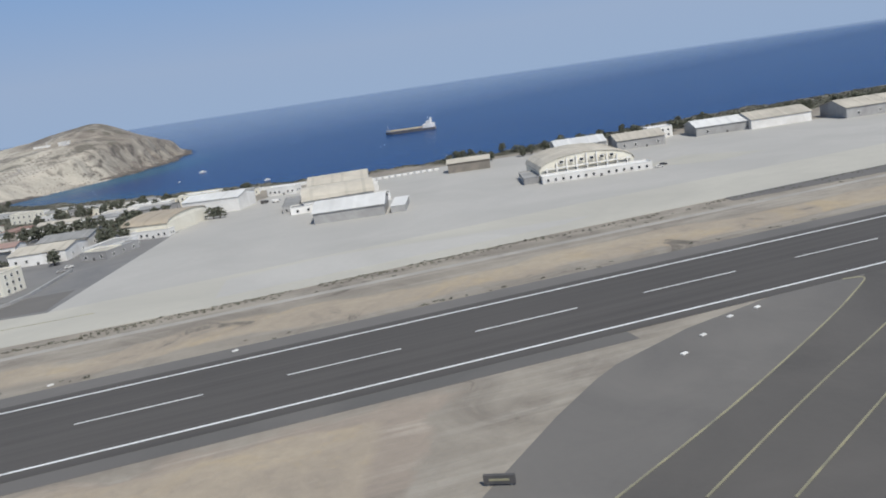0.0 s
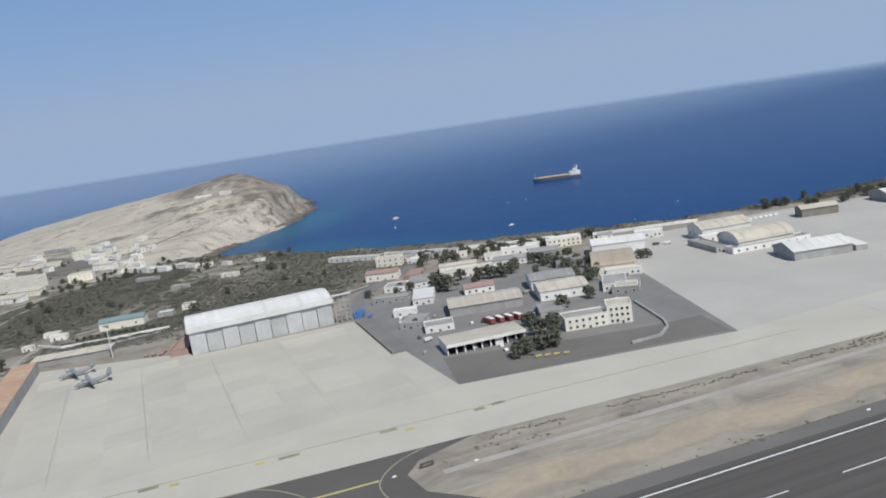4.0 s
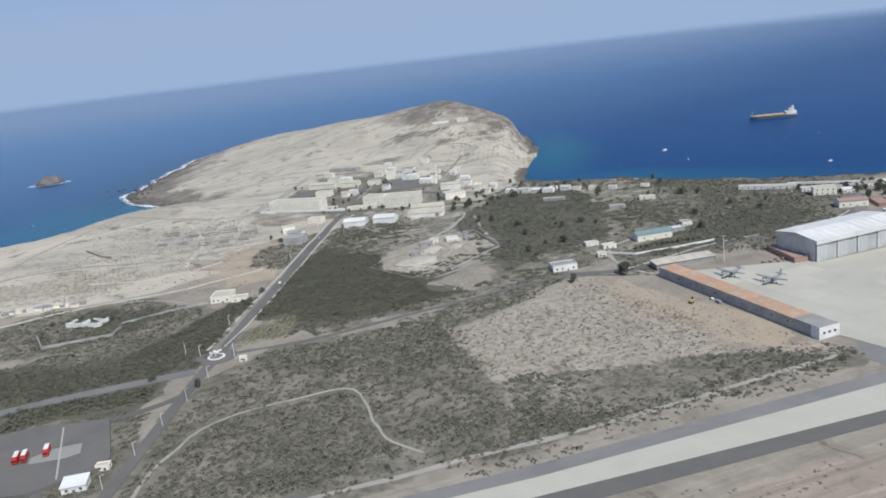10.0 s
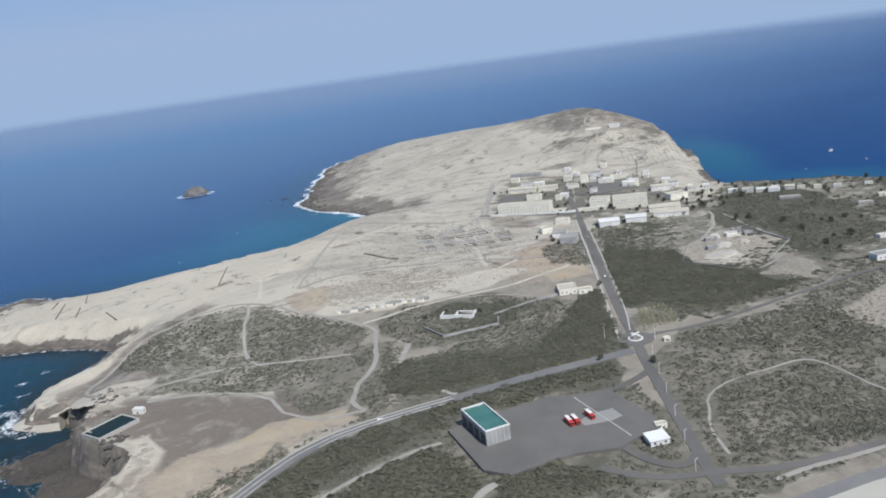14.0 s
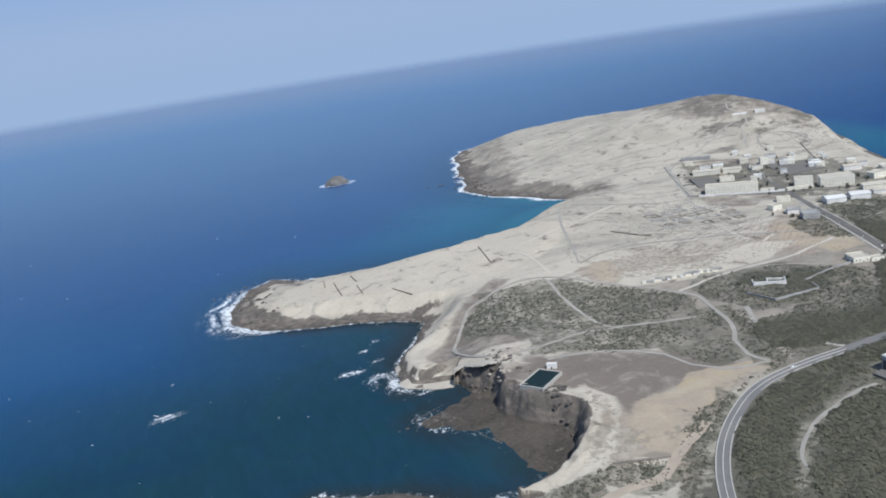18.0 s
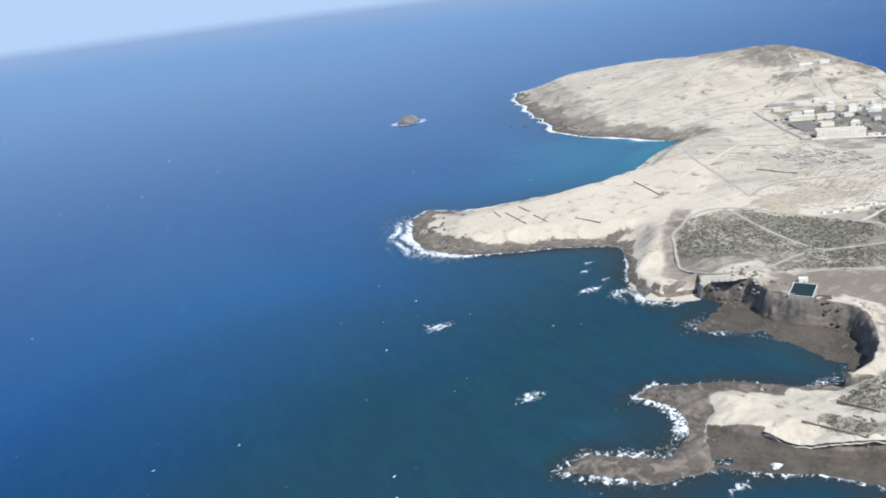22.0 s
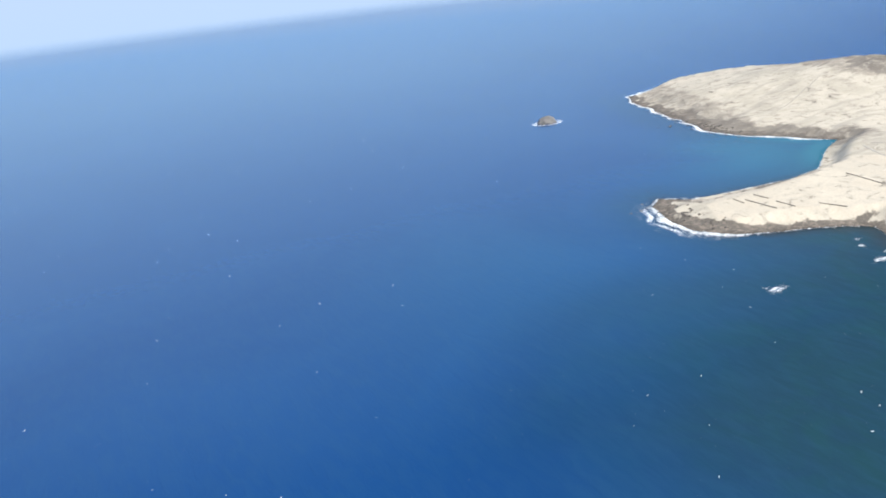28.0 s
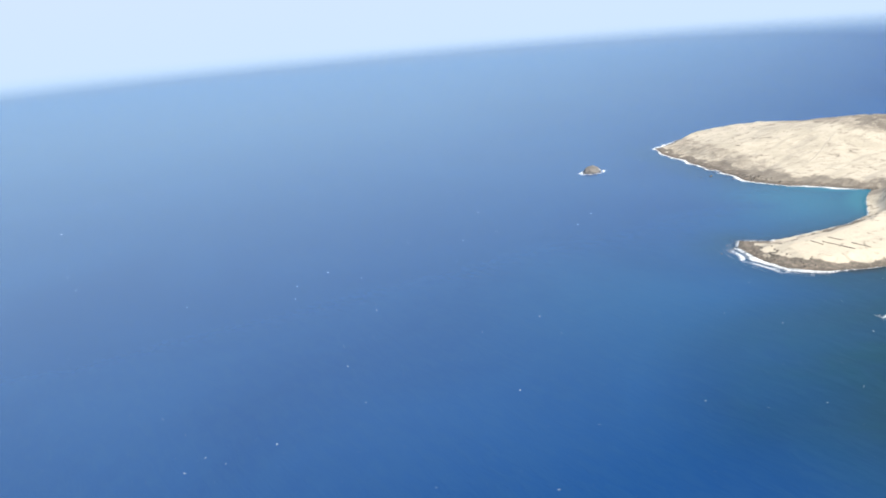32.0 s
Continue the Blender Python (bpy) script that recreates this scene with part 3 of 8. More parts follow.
def ground_sheet(name, gx, gy, label, hole=None):
    X, Y = np.meshgrid(gx, gy, indexing="ij")
    Z = height(X.ravel(), Y.ravel()).reshape(X.shape)
    land = Z > SEA - 0.5
    cells = land[:-1, :-1] | land[1:, :-1] | land[:-1, 1:] | land[1:, 1:]
    if hole:
        cells &= ~((X[:-1, :-1] >= hole[0]) & (X[:-1, :-1] < hole[2]) & (Y[:-1, :-1] >= hole[1]) & (Y[:-1, :-1] < hole[3]))
    slope = np.hypot(*np.gradient(Z, gx[1] - gx[0]))
    quarry = cover(X, Y, [QUARRY, CROP_PLOT], 2.0, 3.0)
    thick = cover(X, Y, THICKETS + PLOTS) * (1 - quarry)
    scrub = np.maximum(cover(X, Y, SCRUB), 0.7 * cover(X, Y, [MAQUIS])) * (1 - quarry)
    scrub = np.maximum(scrub, np.maximum(np.maximum(0.55 * cover(X, Y, VILLAGE_GROUND, 8.0), 0.8 * cover(X, Y, VILLAGE_GROUND[:1], 6.0)), 0.45 * cover(X, Y, HILL_GREY, 9.0, 12.0)))
    low = 1 - step(Z + 0.9 * rough(X, Y, 9, 3), -6.0, -5.0)
    low *= 1 - 0.8 * step(Y, 436, 446) * (1 - step(Y, 488, 500)) * step(X, -462, -450)
    rock = np.maximum(step(slope, 0.75, 1.2) * (1 - 0.7 * step(X, -80, -20)), low) * step(Y, 90, 130) * step(-X + 0.6 * Y, 190, 260)
    rock = np.maximum(rock, inside(SHELF, X.ravel(), Y.ravel()).reshape(X.shape) * 1.0)
    rock = np.maximum(rock, 0.45 * bell(X, Y, 25, 620, 55, 80) * step(rough(X, Y, 45, 4), -0.3, 0.3))
    rock = np.maximum(rock, 0.95 * inside(SHELF_SOUTH, X.ravel(), Y.ravel()).reshape(X.shape))
    sand = cover(X, Y, SAND, 2.5, 4.0) * (1 - inside(SHELF_SOUTH, X.ravel(), Y.ravel()).reshape(X.shape))
    bare = np.maximum(cover(X, Y, [SPIT_ROCK], 2.0, 4.0), cover(X, Y, [REEF_SOUTH], 1.5, 3.0))
    sand *= 1 - bare
    rock = np.maximum(rock, 0.9 * bare)
    rock *= 1 - 0.92 * sand * step(Z, -5.2, -3.5) * (1 - step(slope, 0.55, 0.95))
    umber = np.maximum(np.maximum(cover(X, Y, UMBER[:1], 5.0, 7.0), 0.8 * cover(X, Y, UMBER[1:2], 2.0, 2.0)), np.maximum(0.5 * cover(X, Y, UMBER[2:], 8.0, 9.0), 0.72 * cover(X, Y, [EAST_FLANK], 10.0, 14.0)))
    umber = np.maximum(umber, 0.62 * cover(X, Y, [VILLAGE_YARD], 3.0, 5.0))
    ob, _a, _b = grid_mesh(name, gx, gy, Z, cells, [])
    weights(ob, "cover", thick, scrub, rock, sand)
    weights(ob, "soil", cover(X, Y, DIRT), cover(X, Y, PALE, 6.0, 8.0), step(Y, 240, 330) + step(-X, 330, 380), umber)
    weights(ob, "tone", cover(X, Y, TAN_SOIL, 2.0, 4.0), np.maximum(cover(X, Y, BRIGHT_SAND, 2.0, 3.5), 0.6 * cover(X, Y, [SAND_BELT], 7.0, 9.0)) * (1 - bare) * (1 - inside(SHELF_SOUTH, X.ravel(), Y.ravel()).reshape(X.shape)),
            np.maximum(cover(X, Y, [WEST_ROCK], 9.0, 14.0), 0.75 * cover(X, Y, SUMMIT_DARK, 5.0, 9.0)), np.maximum(inside(SHELF, X.ravel(), Y.ravel()), 0.9 * inside(SHELF_SOUTH, X.ravel(), Y.ravel())).reshape(X.shape) * 1.0)
    return tagged(ob, label, "ground", kind="structure")


COVE = (-520, 100, -396, 270)
ground = ground_sheet("ground", np.arange(-580, 420.1, 2.0), np.arange(-96, 900.1, 2.0), "dry sandy coastal ground with dark scrub and rocky shore", COVE)
ground_cove = ground_sheet("ground_cove", np.arange(COVE[0], COVE[2] + 0.1, 0.5), np.arange(COVE[1], COVE[3] + 0.1, 0.5), "sandy ground with dark cliffs round the cove")


def ground_material():
    m, n, l, b = nodes_of("dry_ground", 0.95)
    geo = n.new("ShaderNodeNewGeometry").outputs["Position"]
    at, at2 = n.new("ShaderNodeAttribute"), n.new("ShaderNodeAttribute")
    at3 = n.new("ShaderNodeAttribute")
    at.attribute_name, at2.attribute_name, at3.attribute_name = "cover", "soil", "tone"
    s3 = n.new("ShaderNodeSeparateColor")
    l.new(at3.outputs["Color"], s3.inputs[0])
    s1, s2 = n.new("ShaderNodeSeparateColor"), n.new("ShaderNodeSeparateColor")
    l.new(at.outputs["Color"], s1.inputs[0])
    l.new(at2.outputs["Color"], s2.inputs[0])
    broad, mid = noise_node(n, l, 0.018, 6, 0.6, geo, 1.2), noise_node(n, l, 0.09, 6, 0.65, geo, 0.8)
    fine = noise_node(n, l, 0.7, 5, 0.7, geo)
    tufts = noise_node(n, l, 0.42, 3, 0.6, geo, 0.4)
    inland = blend(n, l, remap(n, l, mid.outputs["Fac"], 0.38, 0.62), (0.315, 0.282, 0.236), (0.225, 0.20, 0.168))
    sandy = blend(n, l, remap(n, l, broad.outputs["Fac"], 0.42, 0.6), (0.52, 0.475, 0.40), (0.42, 0.385, 0.32))
    sandy = blend(n, l, remap(n, l, mid.outputs["Fac"], 0.5, 0.66, 0, 0.55), sandy, (0.31, 0.285, 0.245))
    lay = n.new("ShaderNodeMapping")
    lay.inputs["Scale"].default_value = (0.018, 0.26, 0.2)
    l.new(geo, lay.inputs["Vector"])
    streak = noise_node(n, l, 1.0, 7, 0.66, lay.outputs[0], 0.9)
    place = n.new("ShaderNodeSeparateXYZ")
    l.new(geo, place.inputs[0])
    verge = math2(n, l, "MULTIPLY", remap(n, l, streak.outputs["Fac"], 0.46, 0.66, 0, 0.6), remap(n, l, place.outputs["Y"], 60.0, 100.0, 1.0, 0.12))
    inland = blend(n, l, verge, inland, (0.44, 0.405, 0.35))
    gully = n.new("ShaderNodeMapping")
    gully.inputs["Rotation"].default_value, gully.inputs["Scale"].default_value = (0, 0, radians(-4)), (0.011, 0.062, 0.02)
    l.new(geo, gully.inputs["Vector"])
    furrow = noise_node(n, l, 1.0, 6, 0.62, gully.outputs[0], 1.0)
    sandy = blend(n, l, remap(n, l, furrow.outputs["Fac"], 0.5, 0.66, 0, 0.7), sandy, (0.30, 0.28, 0.245))
    c = blend(n, l, s2.outputs["Blue"], inland, sandy)
    jag = math2(n, l, "MULTIPLY", remap(n, l, mid.outputs["Fac"], 0.3, 0.7, -0.5, 0.5), 1.0)

    def mask(ch, lo=0.35, hi=0.65, amount=1.0):
        return remap(n, l, math2(n, l, "ADD", ch, jag), lo, hi, 0.0, amount)
    dirt = blend(n, l, remap(n, l, broad.outputs["Fac"], 0.4, 0.6), (0.385, 0.325, 0.262), (0.315, 0.265, 0.218))
    dirt = blend(n, l, remap(n, l, streak.outputs["Fac"], 0.5, 0.62, 0, 0.75), dirt, (0.22, 0.195, 0.165))
    dirt = blend(n, l, remap(n, l, streak.outputs["Fac"], 0.46, 0.36, 0, 0.7), dirt, (0.46, 0.405, 0.34))
    c = blend(n, l, mask(s2.outputs["Red"]), c, dirt)
    c = blend(n, l, mask(s2.outputs["Green"], 0.3, 0.8, 0.8), c, blend(n, l, remap(n, l, broad.outputs["Fac"], 0.4, 0.6), (0.45, 0.40, 0.335), (0.37, 0.325, 0.27)))
    c = blend(n, l, mask(at.outputs["Alpha"], 0.25, 0.75), c, blend(n, l, remap(n, l, broad.outputs["Fac"], 0.4, 0.6), (0.58, 0.52, 0.43), (0.50, 0.445, 0.365)))
    umber = blend(n, l, remap(n, l, mid.outputs["Fac"], 0.38, 0.62), (0.105, 0.085, 0.073), (0.165, 0.135, 0.115))
    c = blend(n, l, mask(at2.outputs["Alpha"], 0.1, 1.0, 0.9), c, umber)
    clear_ = noise_node(n, l, 0.075, 7, 0.72, geo, 0.9)
    tan = blend(n, l, remap(n, l, mid.outputs["Fac"], 0.36, 0.64), (0.43, 0.362, 0.272), (0.345, 0.293, 0.233))
    tan = blend(n, l, remap(n, l, clear_.outputs["Fac"], 0.52, 0.68, 0, 0.7), tan, (0.46, 0.36, 0.22))
    c = blend(n, l, mask(s3.outputs["Red"], 0.3, 0.7, 0.9), c, tan)
    bright = blend(n, l, remap(n, l, mid.outputs["Fac"], 0.4, 0.66), (0.56, 0.515, 0.435), (0.47, 0.425, 0.355))
    c = blend(n, l, mask(s3.outputs["Green"], 0.3, 0.8, 0.9), c, bright)
    slope_dark = blend(n, l, remap(n, l, furrow.outputs["Fac"], 0.4, 0.6), (0.20, 0.18, 0.155), (0.125, 0.11, 0.098))
    c = blend(n, l, mask(s3.outputs["Blue"], 0.2, 0.8, 0.85), c, slope_dark)
    dots = remap(n, l, tufts.outputs["Fac"], 0.47, 0.56)
    green = blend(n, l, remap(n, l, mid.outputs["Fac"], 0.4, 0.6), (0.085, 0.084, 0.062), (0.115, 0.11, 0.083))
    c = blend(n, l, math2(n, l, "MULTIPLY", mask(s2.outputs["Green"]), math2(n, l, "MULTIPLY", dots, 0.6)), c, (0.22, 0.2, 0.165))
    scr = math2(n, l, "MULTIPLY", mask(s1.outputs["Green"]), math2(n, l, "MULTIPLY", math2(n, l, "ADD", math2(n, l, "MULTIPLY", dots, 0.32), 0.68), remap(n, l, clear_.outputs["Fac"], 0.40, 0.52, 0.42, 1.0)))
    c = blend(n, l, scr, c, green)
    c = blend(n, l, mask(s1.outputs["Red"]), c, (0.098, 0.094, 0.072))
    rock = blend(n, l, remap(n, l, fine.outputs["Fac"], 0.35, 0.65), (0.135, 0.12, 0.105), (0.08, 0.072, 0.063))
    rock = blend(n, l, remap(n, l, place.outputs["Z"], -6.7, -5.9, 0.85, 0.0), rock, (0.046, 0.04, 0.034))
    strata = n.new("ShaderNodeMapping")
    strata.inputs["Scale"].default_value = (0.2, 0.2, 0.34)
    l.new(geo, strata.inputs["Vector"])
    band = noise_node(n, l, 1.0, 5, 0.65, strata.outputs[0], 0.8)
    rock = blend(n, l, remap(n, l, band.outputs["Fac"], 0.46, 0.66, 0, 0.75), rock, (0.26, 0.215, 0.185))
    rock = blend(n, l, math2(n, l, "MULTIPLY", at3.outputs["Alpha"], remap(n, l, place.outputs["Z"], -4.6, -5.6, 0.0, 0.92)), rock, blend(n, l, remap(n, l, mid.outputs["Fac"], 0.4, 0.62), (0.032, 0.028, 0.024), (0.072, 0.061, 0.051)))
    c = blend(n, l, mask(s1.outputs["Blue"], 0.3, 0.6), c, rock)
    c = blend(n, l, remap(n, l, fine.outputs["Fac"], 0.35, 0.75, 0, 0.3), c, (0.2, 0.175, 0.14))
    warm = n.new("ShaderNodeMix")
    warm.data_type, warm.blend_type = "RGBA", "MULTIPLY"
    warm.inputs[0].default_value, warm.inputs[7].default_value = 1.0, (1.0, 0.985, 0.95, 1)
    l.new(c, warm.inputs[6])
    l.new(warm.outputs[2], b.inputs["Base Color"])
    bump(n, l, b, fine.outputs["Fac"], 0.6, 0.25)
    return m


M_GROUND = ground_material()
ground.data.materials.append(M_GROUND)
ground_cove.data.materials.append(M_GROUND)

# land behind the runway and beyond the fine sheet
far_land = mesh_object("ground_inland", [(-900, -2600, -0.05), (2600, -2600, -0.05), (2600, -96, -0.05), (-508, -96, -0.05), (420, -96, -0.05), (2600, 60, -0.05), (520, 176, -0.05), (420, 190, -0.05), (-556, -250, -0.05), (-700, -700, -0.05)],
                       [(0, 1, 2, 4, 3, 8, 9), (4, 2, 5, 6, 7)], M_GROUND)
tagged(far_land, "dry open land behind the airfield", "ground", kind="structure")

# ---- sea ----
sx, sy = np.arange(-840, 300.1, 3.0), np.arange(-60, 960.1, 3.0)
SX, SY = np.meshgrid(sx, sy, indexing="ij")
s_d = -shore(SX.ravel(), SY.ravel()).reshape(SX.shape)
sea, _x, _y = grid_mesh("sea", sx, sy, np.full(SX.shape, SEA), (s_d > -16)[:-1, :-1], [])
s_turq = (1 - step(s_d, 10, 60)) * bell(SX, SY, 60, 430, 90, 130) + (1 - step(s_d, 0, 26)) * bell(SX, SY, -275, 500, 60, 60) + 0.75 * bell(SX, SY, -325, 520, 85, 80) * (1 - step(s_d, 40, 150)) + 0.18 * bell(SX, SY, -441, 190, 12, 22) + 0.1 * bell(SX, SY, -530, 188, 14, 8) + 0.17 * bell(SX, SY, -620, 420, 120, 130)
s_murk = step(SX, -840, -640) * step(SY, -60, 40) * (1 - step(s_d + 60 * rough(SX, SY, 90, 4), 50, 290)) * step(-SX, 330, 420) * (1 - step(SY, 275, 410)) + 0.7 * bell(SX, SY, -425, 190, 22, 35) + 0.5 * (1 - step(s_d, 5, 60)) * step(-SX, 150, 260)
swell = step(-SX, 170, 260) * (1 - 0.3 * bell(SX, SY, -262, 488, 16, 16))
tipf = bell(SX, SY, -503, 428, 26, 44) + 0.6 * bell(SX, SY, -540, 172, 32, 24) + 0.9 * bell(SX, SY, -512, 176, 16, 18) + 0.8 * bell(SX, SY, -458, 262, 24, 26) + 1.15 * step(SY, 490, 540) * step(-SX, 60, 140)
s_foam = 0.62 * np.clip(0.85 + 0.9 * rough(SX, SY, 26, 2), 0.25, 1.1) * swell * (1 - step(s_d, 0.3, 2.5 + 7 * np.clip(tipf, 0, 1))) + 0.3 * np.clip(tipf, 0, 1) * (1 - step(s_d, 4, 18)) + 0.7 * bell(SX, SY, -508, 430, 26, 52) * (1 - step(s_d, 4, 34)) + 0.4 * bell(SX, SY, -490, 385, 26, 14) * (1 - step(s_d, 2, 16)) + 0.24 * bell(SX, SY, -462, 268, 18, 16) * (1 - step(s_d, 2, 18))
for fx_, fy_, r_ in ((-540, 220, 4), (-465, 291, 5), (-455, 278, 7), (-516, 138, 3), (-534, 168, 5), (-455, 268, 5), (-542, 299, 5), (-444, 252, 3), (-437, 231, 3), (-452, 455, 4), (-446, 322, 2.5), (-454, 312, 2.2), (-452, 298, 2.5)):
    s_foam = np.maximum(s_foam, 0.75 * bell(SX, SY, fx_, fy_, r_ * 1.6, r_ * 0.8))
s_foam *= 1 - np.clip(tipf, 0, 1) * (0.42 - 0.42 * np.sin(s_d * 0.72 + 3.5 * rough(SX, SY, 18, 3)))
r_islet = np.hypot((SX + 354) / 1.35, SY - 796)
s_foam = np.maximum(s_foam, 0.6 * (1 - step(np.abs(r_islet - 12), 1.5, 4.5)))
s_foam = np.minimum(s_foam, 0.66)
surf = step(SY, 485, 520) * step(-SX, 90, 160) + bell(SX, SY, -505, 425, 22, 42) + 0.7 * bell(SX, SY, -475, 466, 24, 12)
s_foam = np.maximum(s_foam, 0.8 * np.clip(surf, 0, 1) * (1 - step(s_d + 3.5 * rough(SX, SY, 16, 3), 1.0, 6.5)))
cove_ = bell(SX, SY, -436, 205, 26, 42)
s_foam *= 1 - 0.8 * bell(SX, SY, -428, 195, 22, 34)
s_murk *= 1 - 0.35 * bell(SX, SY, -590, 440, 70, 70)
s_reef = (1 - step(s_d + 5 * rough(SX, SY, 14, 3), 1.0, 12 + 12 * cove_ + 10 * bell(SX, SY, -440, 325, 40, 40))) * step(-SX, 300, 380) * (0.85 - 0.35 * cove_) * (1 - 0.6 * step(SY, 430, 450))
s_reef = np.maximum(s_reef, 0.55 * bell(SX, SY, -520, 175, 28, 22) * step(rough(SX, SY, 20, 4), -0.25, 0.3))
weights(sea, "water", s_turq, s_murk, s_foam)
weights(sea, "reef", s_reef)


def sea_material():
    m, n, l, b = nodes_of("sea_water", 0.22)
    b.inputs["IOR"].default_value, b.inputs["Specular IOR Level"].default_value = 1.33, 0.015
    geo = n.new("ShaderNodeNewGeometry").outputs["Position"]
    at = n.new("ShaderNodeAttribute")
    at.attribute_name = "water"
    s = n.new("ShaderNodeSeparateColor")
    l.new(at.outputs["Color"], s.inputs[0])
    broad = noise_node(n, l, 0.004, 5, 0.6, geo, 1.0)
    deep = blend(n, l, remap(n, l, broad.outputs["Fac"], 0.35, 0.65), (0.0075, 0.045, 0.150), (0.0095, 0.054, 0.168))
    bed = noise_node(n, l, 0.022, 5, 0.65, geo, 1.2)
    murky = blend(n, l, remap(n, l, bed.outputs["Fac"], 0.42, 0.66), (0.0135, 0.041, 0.064), (0.0135, 0.046, 0.058))
    c = blend(n, l, math2(n, l, "MULTIPLY", s.outputs["Green"], 0.96), deep, murky)
    c = blend(n, l, math2(n, l, "MULTIPLY", s.outputs["Red"], 0.85), c, (0.022, 0.13, 0.185))
    reef, reef_s = n.new("ShaderNodeAttribute"), n.new("ShaderNodeSeparateColor")
    reef.attribute_name = "reef"
    l.new(reef.outputs["Color"], reef_s.inputs[0])
    c = blend(n, l, math2(n, l, "MULTIPLY", reef_s.outputs["Red"], 0.85), c, (0.027, 0.031, 0.029))
    mp = n.new("ShaderNodeMapping")
    mp.inputs["Rotation"].default_value, mp.inputs["Scale"].default_value = (0, 0, radians(13)), (1.0, 0.3, 1.0)
    l.new(geo, mp.inputs["Vector"])
    wave = noise_node(n, l, 0.2, 6, 0.62, mp.outputs[0], 0.5)
    # wave highlights painted into the water colour
    c = blend(n, l, remap(n, l, wave.outputs["Fac"], 0.42, 0.66, 0, 0.13), c, (0.025, 0.08, 0.15))
    froth = noise_node(n, l, 0.36, 8, 0.8, geo, 1.8)
    f = remap(n, l, math2(n, l, "ADD", s.outputs["Blue"], remap(n, l, froth.outputs["Fac"], 0.3, 0.7, -0.7, 0.45)), 0.35, 0.6)
    c = blend(n, l, f, c, (0.82, 0.85, 0.87))
    l.new(c, b.inputs["Base Color"])
    l.new(remap(n, l, f, 0, 1, 0.22, 0.8), b.inputs["Roughness"])
    bump(n, l, b, wave.outputs["Fac"], 0.4, 0.8)
    # haze put into the material: farther out the water turns transparent by position
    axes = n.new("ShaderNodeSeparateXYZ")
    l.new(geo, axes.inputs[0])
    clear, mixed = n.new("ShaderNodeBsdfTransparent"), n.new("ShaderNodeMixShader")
    # the western sea is made more transparent, for thicker haze
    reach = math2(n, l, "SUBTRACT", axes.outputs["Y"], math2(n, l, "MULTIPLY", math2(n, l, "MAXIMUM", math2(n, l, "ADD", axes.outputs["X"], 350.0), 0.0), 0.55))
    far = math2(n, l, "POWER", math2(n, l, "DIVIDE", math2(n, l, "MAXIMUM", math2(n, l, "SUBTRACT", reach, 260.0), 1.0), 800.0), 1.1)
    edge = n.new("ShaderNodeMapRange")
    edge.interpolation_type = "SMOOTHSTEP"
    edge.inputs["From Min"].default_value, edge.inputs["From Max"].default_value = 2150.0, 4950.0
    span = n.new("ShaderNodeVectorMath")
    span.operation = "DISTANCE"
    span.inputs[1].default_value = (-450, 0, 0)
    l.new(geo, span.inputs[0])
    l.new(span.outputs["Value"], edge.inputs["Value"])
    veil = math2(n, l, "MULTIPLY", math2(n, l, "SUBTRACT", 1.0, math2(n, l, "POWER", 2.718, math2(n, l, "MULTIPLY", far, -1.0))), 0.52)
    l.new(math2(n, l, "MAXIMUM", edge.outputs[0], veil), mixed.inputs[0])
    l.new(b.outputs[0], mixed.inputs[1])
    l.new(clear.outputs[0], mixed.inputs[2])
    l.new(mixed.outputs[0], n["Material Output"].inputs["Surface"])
    return m


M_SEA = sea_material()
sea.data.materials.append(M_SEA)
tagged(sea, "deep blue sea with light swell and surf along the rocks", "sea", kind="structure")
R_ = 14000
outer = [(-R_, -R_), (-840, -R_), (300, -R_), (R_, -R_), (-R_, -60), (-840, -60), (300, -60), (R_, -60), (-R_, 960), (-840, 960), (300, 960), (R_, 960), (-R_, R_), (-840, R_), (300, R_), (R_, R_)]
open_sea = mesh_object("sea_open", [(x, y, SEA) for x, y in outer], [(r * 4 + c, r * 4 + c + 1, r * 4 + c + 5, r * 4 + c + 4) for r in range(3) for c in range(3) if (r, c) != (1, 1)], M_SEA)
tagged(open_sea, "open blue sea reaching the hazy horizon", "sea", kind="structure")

# ---- airfield surfaces ----


def slab(name, poly, z, mat, label, thick=0.3):
    """A flat piece of paving with a skirt down into the ground."""
    nv = len(poly)
    v = [(x, y, z) for x, y in poly] + [(x, y, z - thick) for x, y in poly]
    area = sum(poly[i][0] * poly[(i + 1) % nv][1] - poly[(i + 1) % nv][0] * poly[i][1] for i in range(nv))
    top = list(range(nv)) if area > 0 else list(range(nv))[::-1]
    f = [top] + [((i + 1) % nv, i, nv + i, nv + (i + 1) % nv) for i in range(nv)]
    ob = mesh_object(name, v, f, mat)
    return tagged(ob, label, name.split("_")[0] if not name.startswith("apron") else "apron", kind="structure")


def rect(x0, y0, x1, y1):
    return [(x0, y0), (x1, y0), (x1, y1), (x0, y1)]


